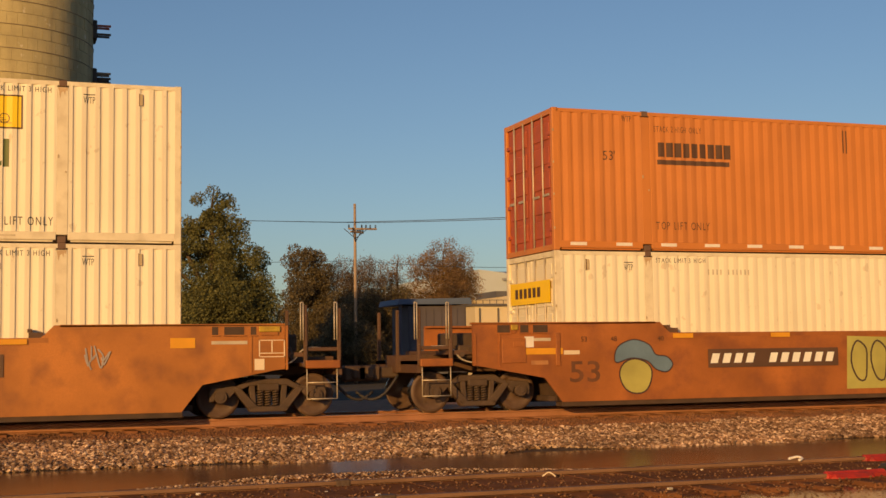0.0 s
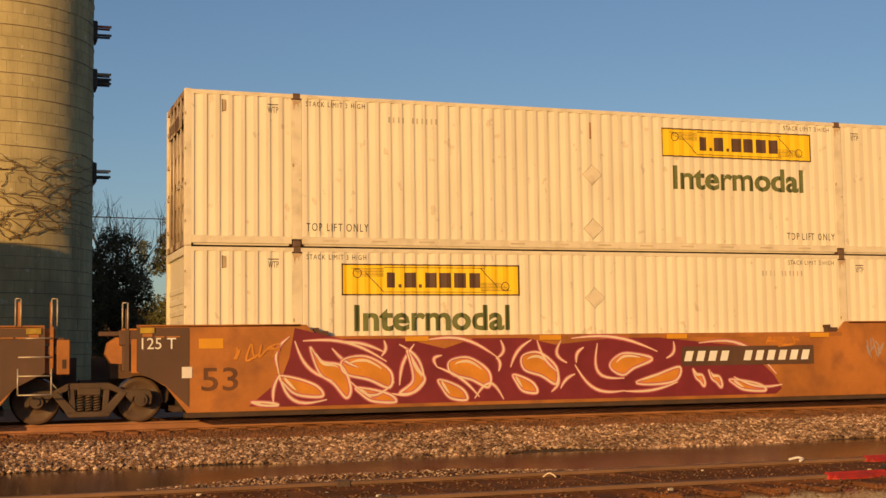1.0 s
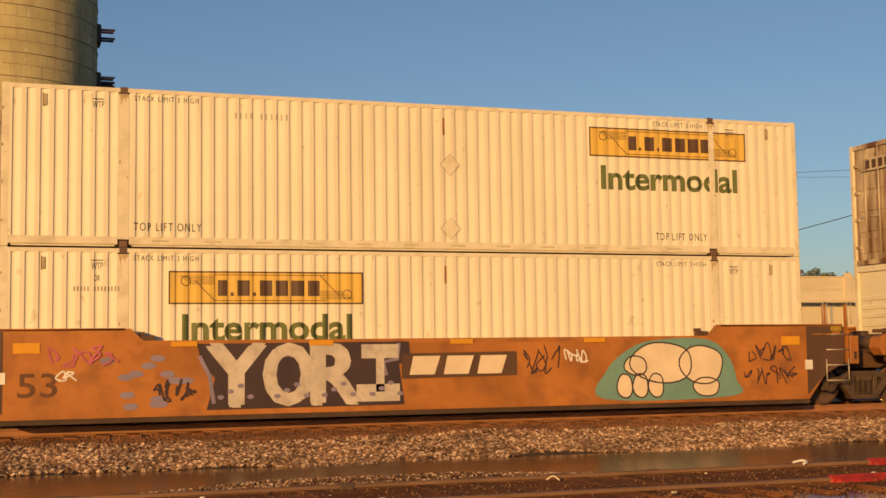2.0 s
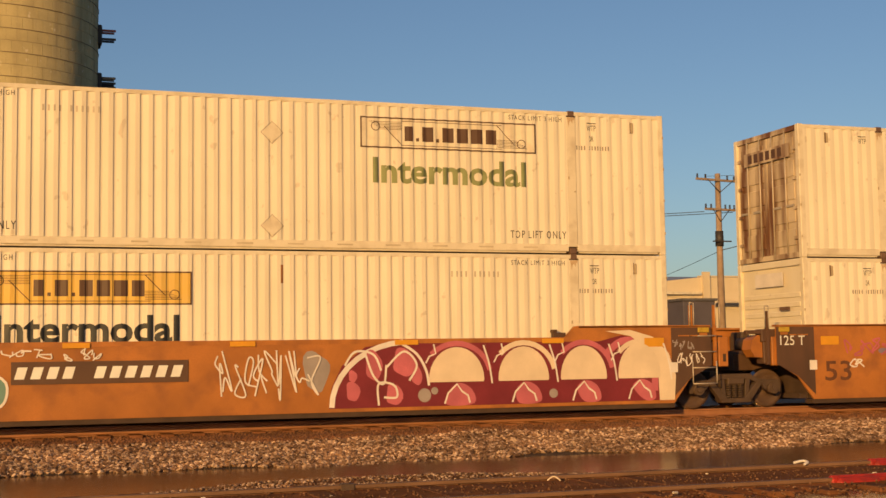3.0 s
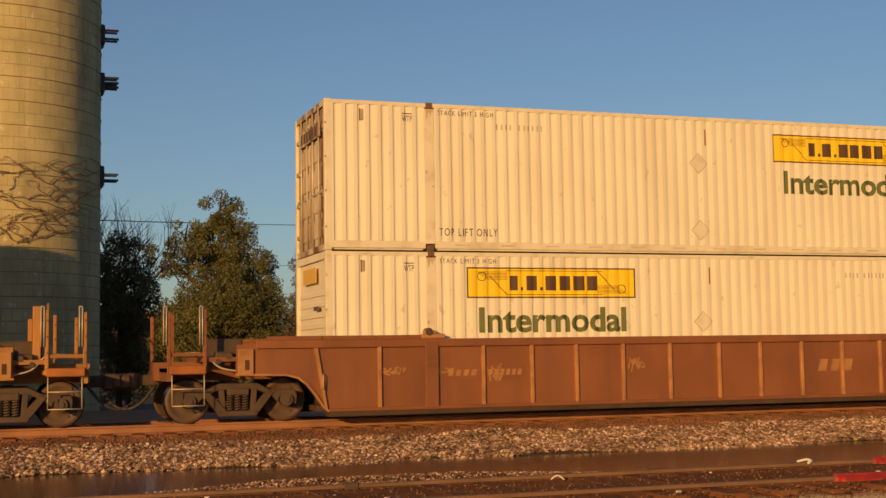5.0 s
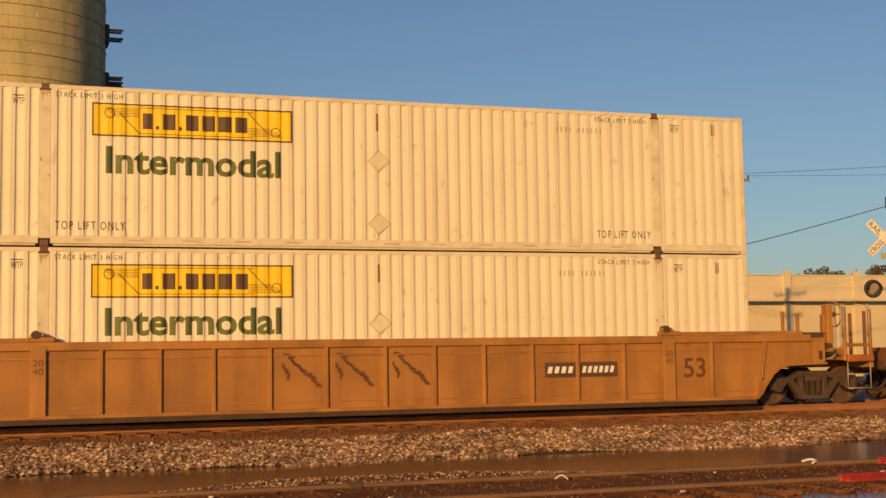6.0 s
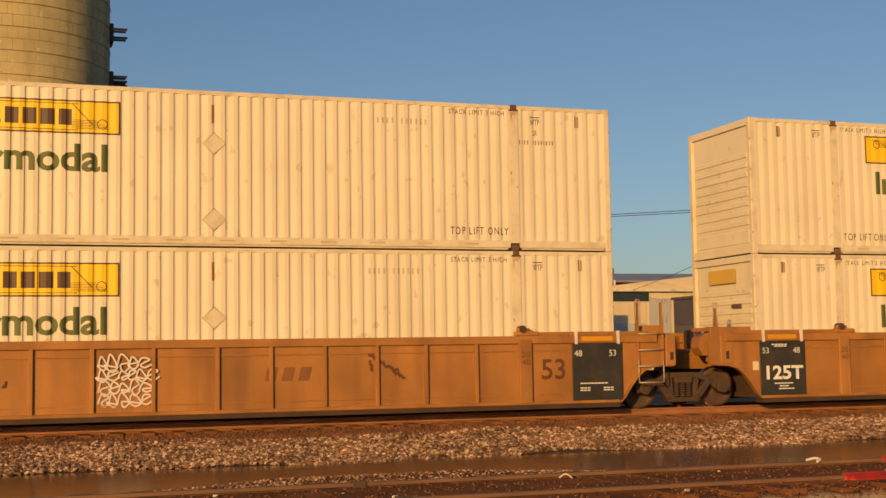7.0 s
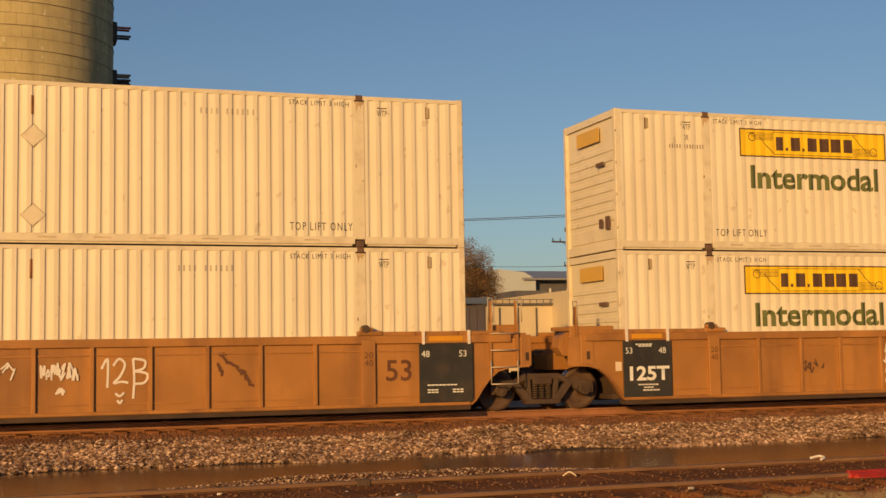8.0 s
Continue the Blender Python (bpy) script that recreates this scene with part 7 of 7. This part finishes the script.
def crossing_signal(x, y):
    s = thing("crossing_signal", pose(x, y, -0.45, 0, 0, -14), "silver railway crossing signal with crossbuck and lamps", "crossing signal")
    part("mast", rod(bmesh.new(), (0, 0, 0), (0, 0, 5.75), 0.065, seg=12), "silver", s)
    part("mast_cap", rod(bmesh.new(), (0, 0, 5.75), (0, 0, 5.85), 0.08, 0.05, seg=12), "iron", s)
    part("base", boxes((-0.25, 0.25, -0.25, 0.25, 0, 0.5), bevel=0.03), "silver", s)
    for k, a in enumerate((45, -45)):
        b = part("crossbuck_blade", boxes((-0.61, 0.61, -0.012, 0.012, -0.115, 0.115), bevel=0.008), "white_spray", s, "white crossbuck board with dark words")
        b.matrix_local = pose(-0.24, -0.09 - 0.03 * k, 4.64, 0, a, 0)
        for w, x0, wd in ((("RAIL", -0.56, 0.40), ("ROAD", 0.16, 0.40)) if k == 0 else (("CROSS", -0.57, 0.44), ("ING", 0.2, 0.3))):
            bm = lettering(w, 0.14, wd)
            bmesh.ops.translate(bm, verts=bm.verts, vec=(x0, -0.016, -0.07))
            part("blade_word", bm, "dark_ink", b)
    part("lamp_arm", rod(bmesh.new(), (-0.80, -0.12, 3.28), (0.1, -0.12, 3.28), 0.035, seg=8), "silver", s)
    for d in (-0.68, -0.05):
        lamp = part("lamp_disc", rod(bmesh.new(), (d, -0.24, 3.28), (d, -0.21, 3.28), 0.245, seg=32), "iron", s, "round black lamp disc")
        # left lens is paler than its twin: sun on the glass is painted in
        part("lens", rod(bmesh.new(), (d + 0.01, -0.275, 3.27), (d, -0.24, 3.28), 0.15, 0.175, seg=24), "dull_lens" if d < -0.3 else "lens", lamp, "round lamp lens with the sun's sheen put into its pale colour" if d < -0.3 else "dark red lamp lens")
        bm = bmesh.new()
        ring = [[bm.verts.new((d + r * math.cos(a), yy, 3.28 + r * math.sin(a))) for a in np.linspace(-0.2, 3.34, 15)] for r, yy in ((0.19, -0.24), (0.185, -0.42), (0.175, -0.42), (0.18, -0.24))]
        for u, v in zip(ring, ring[1:] + ring[:1]):
            for i in range(14):
                bm.faces.new((u[i], u[i + 1], v[i + 1], v[i]))
        part("hood", bm, "iron", lamp)
    part("track_sign", boxes((-0.36, -0.22, -0.1, -0.08, 4.08, 4.24)), "galv", s)
    part("bracket", boxes((-0.36, 0.0, -0.08, -0.04, 3.88, 3.91)), "iron", s)
    part("wire_box", boxes((-0.13, -0.06, -0.05, 0.05, 5.42, 5.74)), "iron", s)


crossing_signal(22.44, 29.0)


# ---- buildings ----
def window(parent, x0, x1, z0, z1, y):
    w = part("window", boxes((x0, x1, y - 0.06, y + 0.02, z0, z1)), "dark_roof", parent)
    part("pane", boxes((x0 + 0.08, x1 - 0.08, y - 0.075, y - 0.05, z0 + 0.08, z1 - 0.08)), "glass", w)


def build_warehouse():
    """The long cream building; its front faces the tracks."""
    b = thing("warehouse", pose(0, 75, -0.5), "long cream metal warehouse with pilasters and a thin canopy", "building")
    bm = bmesh.new()
    prism(bm, [(34.0, 0), (90, 0), (90, 7.0), (49, 6.75), (43.5, 6.75), (39.5, 6.35), (34.0, 5.75)], 0, 0.3)
    part("front_wall", bm, "cream_wall", b)
    part("body", boxes((34.05, 90, 0.3, 40, 0, 5.7)), "cream_wall", b)
    bm = bmesh.new()
    prism(bm, [(34.1, 5.5), (90, 6.3), (90, 6.5), (34.1, 5.62)], 0.3, 40)
    part("roof", bm, "grey_roof", b, "low grey metal roof")
    part("coping", boxes((43.5, 90, -0.06, 0.36, 6.78, 6.86)), "cream_wall", b)
    part("string_course", boxes((43.5, 90, -0.03, 0.0, 5.98, 6.02)), "cream_wall", b)
    for x in (43.9, 49.45, 54.95, 60.4, 65.9):
        part("pilaster", boxes((x - 0.26, x + 0.26, -0.2, 0.0, 0, 7.1)), "cream_wall", b)
    for k in range(15):
        part("wall_seam", shared(("seam",), lambda: finish("wall_seam", boxes((-0.02, 0.02, -0.03, 0.0, 0.2, 5.4)), "cream_wall")), None, b).location.x = 34.3 + k * 0.62
    part("canopy", boxes((43.0, 66, -0.9, -0.21, 5.06, 5.14)), "grey_wall", b, "thin flat canopy")
    part("canopy_fascia", boxes((43.0, 66, -0.95, -0.9, 5.04, 5.20)), "cream_wall", b)
    for x in (53.0, 53.5):
        part("downpipe", boxes((x - 0.06, x + 0.06, -0.16, -0.02, 0, 5.05)), "grey_wall", b)
    part("loading_door", boxes((38.9, 40.4, -0.08, -0.01, 1.0, 5.2)), "grey_wall", b, "grey roller door")
    part("loading_door", boxes((36.0, 38.6, -0.08, -0.01, 0.3, 3.6)), "grey_wall", b, "grey roller door")
    part("window_band", boxes((35.4, 38.9, -0.04, -0.005, 5.62 - 0.62, 5.60)), "glass", b, "dark strip of windows")
    part("eave", boxes((33.6, 43.4, -0.35, -0.005, 5.62, 5.80)), "white_trim", b, "pale sloping eave")


def build_low_hall():
    b = thing("low_hall", pose(0, 80, -0.5), "low cream hall with a flat dark roof edge", "building")
    part("body", boxes((30.0, 36.5, 0, 12, 0, 4.85)), "cream_wall", b)
    part("roof", boxes((29.85, 36.7, -0.25, 12.3, 4.85, 4.98)), "dark_roof", b)
    for k in range(14):
        part("railing_post", boxes((30.0 + k * 0.48, 30.04 + k * 0.48, -0.2, -0.16, 4.98, 5.24)), "dark_roof", b)
    part("railing", boxes((29.95, 36.6, -0.2, -0.16, 5.2, 5.24)), "dark_roof", b)
    for x in (30.3, 31.6, 32.9):
        part("downpipe", boxes((x - 0.04, x + 0.04, -0.1, -0.02, 0, 4.7)), "dark_roof", b)
    window(b, 30.6, 31.3, 1.8, 2.9, 0)


def build_far_hall():
    b = thing("gabled_hall", pose(0, 120, -0.5), "far pale metal hall with a wide low grey roof", "building")
    bm = bmesh.new()
    prism(bm, [(45.5, 0), (49.4, 0), (49.4, 9.0), (48.2, 9.7), (45.5, 10.0)], 0, 30)
    part("end_wall", bm, "pale_metal", b, "pale metal end wall")
    # the shade under the roof is put into this wall's dark colour
    part("side_wall", boxes((49.41, 74, 1.0, 30, 0, 9.12)), "dark_roof", b)
    bm = bmesh.new()
    v = [bm.verts.new(p) for p in ((48.0, -0.4, 9.1), (74.5, 0.2, 9.1), (74.5, 8.0, 10.35), (45.2, 8.0, 10.35))]
    w = [bm.verts.new(q.co + Vector((0, 0.05, -0.18))) for q in v]
    bm.faces.new(v), bm.faces.new(w[::-1])
    for i in range(4):
        bm.faces.new((v[i], w[i], w[(i + 1) % 4], v[(i + 1) % 4]))
    part("roof", bm, "grey_roof", b, "long grey metal roof slope")
    part("lean_to", boxes((45.0, 60, -6.0, -1.0, 0, 6.7)), "cream_wall", b)
    part("lean_to_roof", boxes((44.8, 60.2, -6.3, -0.9, 6.7, 7.55)), "dark_roof", b, "dark flat roof of the annexe")
    for x, z in ((48.2, 7.6), (50.0, 7.6), (51.4, 7.6), (55.3, 8.6), (56.6, 8.2)):
        part("mast_light", boxes((x - 0.07, x + 0.07, -6.5, -6.35, z - 0.45, z + 0.15)), "white_spray", b, "pale lamp on the roof edge")
    for x, h in ((45.7, 0.8), (47.6, 0.35), (62.0, 0.5)):
        part("roof_vent", boxes((x - 0.1, x + 0.1, 7.6, 7.8, 10.2, 10.4 + h)), "dark_roof", b)


def build_shed():
    b = thing("shed", pose(18.3, 55, -0.5), "small dark shed with a flat blue metal roof", "shed")
    part("body", boxes((-1.2, 1.45, -1.2, 1.2, 0, 3.8)), "blue_wall", b)
    bm = bmesh.new()
    prism(bm, [(-1.78, 3.86), (-1.70, 4.10), (1.55, 4.16), (1.62, 3.92)], -1.5, 1.4)
    part("roof", bm, "blue_roof", b, "flat blue metal roof")
    part("fascia", boxes((-1.74, 1.60, -1.53, -1.5, 3.88, 4.0)), "blue_roof", b)
    for k in range(8):
        part("board_batten", boxes((-1.15 + k * 0.36, -1.12 + k * 0.36, -1.23, -1.2, 0, 3.7)), "blue_wall", b)
    part("roof_post", boxes((-1.65, -1.55, -1.35, -1.25, 0, 3.86)), "blue_wall", b)
    part("door", boxes((-0.3, 0.6, -1.24, -1.2, 0.1, 2.2)), "dark_roof", b)


def build_sign():
    s = thing("street_sign_board", pose(31.97, 70, -0.5), "large white sign board on two posts", "sign")
    for x in (-1.05, 1.05):
        part("post", boxes((x - 0.07, x + 0.07, -0.07, 0.07, 0, 5.3)), "dark_roof", s)
    part("board", boxes((-1.15, 1.15, -0.13, -0.07, 4.15, 5.38), bevel=0.02), "cream_wall", s)
    for z, w in ((5.1, 0.7), (4.8, 0.95), (4.5, 0.8), (4.3, 0.8)):
        part("sign_bar", boxes((-w, w, -0.142, -0.132, z, z + 0.05)), "faint_ink", s)


def build_shadow_block():
    # added block: stands in for a soft dark shadow on the warehouse wall
    b = thing("shadow_block", pose(35.2, 62, -0.5), "dark block added in place of a shadow on the warehouse wall", "hut")
    part("body", boxes((-0.95, 0.95, -1.2, 1.2, 0, 4.55), bevel=0.03), "blue_wall", b)
    part("roof", boxes((-1.05, 1.05, -1.3, 1.3, 4.55, 4.68)), "dark_roof", b)
    part("lean_to", boxes((-2.2, 1.6, -1.6, -1.2, 0, 3.1)), "dark_roof", b, "low dark part of the added shadow block")


build_shadow_block(), build_warehouse(), build_low_hall(), build_far_hall(), build_shed(), build_sign()


# ---- ground cover ----
def stones(name, n, x0, x1, y0, y1, size, mat, label, seed, edge=0.0):
    rnd = np.random.RandomState(seed)
    x, y = rnd.uniform(x0, x1, n), rnd.uniform(y0, y1, n)
    y = y + edge * np.sin(x * 0.9) * 0.3 + edge * np.sin(x * 2.3) * 0.2
    z = np.array([ground_z(q) + swell(w, q) for w, q in zip(x, y)])
    s = size * rnd.uniform(0.6, 1.3, n)
    base = np.array(((1, 0, 0), (0, 1, 0), (-1, 0, 0), (0, -1, 0), (0.2, 0.1, 0.8), (0.7, 0.7, 0.35), (-0.6, 0.6, 0.4), (-0.65, -0.7, 0.3), (0.6, -0.6, 0.45), (0, 0, -0.6)))
    tri = ((0, 5, 8), (5, 4, 8), (5, 1, 6), (5, 6, 4), (6, 2, 7), (6, 7, 4), (7, 3, 8), (7, 8, 4), (0, 1, 5), (1, 2, 6), (2, 3, 7), (3, 0, 8), (0, 9, 1), (1, 9, 2), (2, 9, 3), (3, 9, 0))
    a = rnd.uniform(0, 6.283, n)
    V = base[None] * s[:, None, None] * rnd.uniform(0.65, 1.25, (n, 10, 3))
    c, sn = np.cos(a)[:, None], np.sin(a)[:, None]
    vx, vy = V[:, :, 0] * c - V[:, :, 1] * sn, V[:, :, 0] * sn + V[:, :, 1] * c
    tilt = rnd.uniform(-0.5, 0.5, n)[:, None]
    vz = V[:, :, 2] + vx * tilt
    W3 = np.stack((vx + x[:, None], vy + y[:, None], vz + z[:, None] + s[:, None] * 0.3), 2).reshape(-1, 3)
    F = (np.array(tri)[None] + np.arange(n)[:, None, None] * 10).reshape(-1, 3)
    me = bpy.data.meshes.new(name)
    me.from_pydata(W3.tolist(), [], F.tolist())
    me.materials.append(M[mat])
    tagged(part(name, me, None), label, "gravel", kind="stuff")


stones("ballast", 32000, -1.5, 22.5, 19.75, 22.95, 0.042, "stones", "tan and grey crushed stone ballast on the bank", 1, 0.6)
stones("dusty_ballast", 14000, -1.5, 23, 22.75, 24.1, 0.018, "dust_stones", "rust-dusted stones along the rail", 2)
stones("shore_gravel", 10000, -1.0, 12, 13.0, 14.9, 0.017, "stones", "small wet gravel along the water", 3, 0.5)
stones("siding_gravel", 4500, -1.0, 13, 9.3, 13.4, 0.013, "wet_stones", "dark wet gravel between the siding rails", 4)


def tie(parent, x, z):
    me = shared(("tie",), lambda: finish("tie", box(bmesh.new(), -0.115, 0.115, -1.3, 1.3, -0.06, 0.0, 0.012), "wood_tie"))
    o = part("tie", me, None, parent)
    o.location = (x, random.uniform(-0.05, 0.05), z + random.uniform(-0.01, 0.01))


for k in range(46):
    tie(track, -2.0 + k * 0.55, -0.15)
for k in range(28):
    tie(siding, -1.0 + k * 0.56, -0.05)

for x in (3.25, 9.9, -8.0):
    for y in (0.755, -0.755):
        part("joint_bar", boxes((x - 0.07, x + 0.07, y - 0.05, y + 0.05, -0.10, 0.012), bevel=0.008), "truck", siding, "dark bolted rail joint")
for y, x0 in ((0.755, 9.2), (-0.755, 7.62)):
    bm = boxes((x0 + 0.04, x0 + 0.78, y - 0.05, y + 0.05, -0.10, 0.02), (x0 + 0.1, x0 + 0.6, y - 0.1, y + 0.02, -0.10, 0.0), bevel=0.035)
    tagged(part("derail_shoe", bm, "bright_red"), "bright red derail shoe clamped on a rail", "derail", "derails").location = (0, 11.65, 0.0)
    tagged(part("derail_block", boxes((x0 + 0.8, x0 + 1.5, y - 0.14, y + 0.14, -0.10, 0.06), bevel=0.02), "iron"), "dark iron block behind a red derail shoe", "derail block", "derail blocks").location = (0, 11.65, 0.0)
tagged(part("derail_stand", boxes((8.75, 9.7, 11.0, 11.5, -0.06, -0.01), (8.9, 9.5, 11.1, 11.4, -0.01, 0.04), bevel=0.02), "iron"), "black iron derail stand between the rails", "derail stand")


def twig(pts, r, mat, label):
    bm = bmesh.new()
    q = spline([Vector(p) for p in pts], 5, False)
    tube(bm, q, r, 6)
    tagged(part("scrap", bm, mat), label, "litter")


twig(((8.30, 12.42, 0.01), (8.40, 12.4, 0.03), (8.43, 12.35, 0.015), (8.37, 12.32, 0.0)), 0.015, "white_spray", "pale bent scrap lying between the rails")
twig(((5.27, 12.2, -0.03), (5.33, 12.17, 0.01), (5.38, 12.12, -0.03)), 0.008, "cream_spray", "short pale bent wire on the gravel")
rnd5 = random.Random(77)
for k in range(26):
    x, y = rnd5.uniform(0.5, 12), rnd5.uniform(10.2, 15.2)
    s = rnd5.uniform(0.012, 0.03)
    z = ground_z(y)
    tagged(part("scrap", boxes((x, x + s * 2.2, y, y + s, z, z + s), bevel=s * 0.3), rnd5.choice(("white_spray", "cream_spray", "galv"))), "small pale scrap on the wet gravel", "litter", "scraps")


def weeds():
    rnd = np.random.RandomState(5)
    V, F = [], []
    for k in range(900):
        x, y = rnd.uniform(-1, 22), rnd.choice((rnd.uniform(15.2, 16.0), rnd.uniform(19.6, 20.4), rnd.uniform(13.2, 14.6)))
        z = max(ground_z(y), WATER_Z)
        h, w = rnd.uniform(0.05, 0.2), 0.006
        lean = rnd.uniform(-0.08, 0.08)
        i = len(V)
        V += [(x - w, y, z), (x + w, y, z), (x + lean, y, z + h)]
        F.append((i, i + 1, i + 2))
    me = bpy.data.meshes.new("dry_grass")
    me.from_pydata(V, [], F)
    me.materials.append(M["leaves_bare"])
    tagged(part("dry_grass", me, None), "thin dry grass blades along the ditch", "grass", kind="stuff")


weeds()

motions()
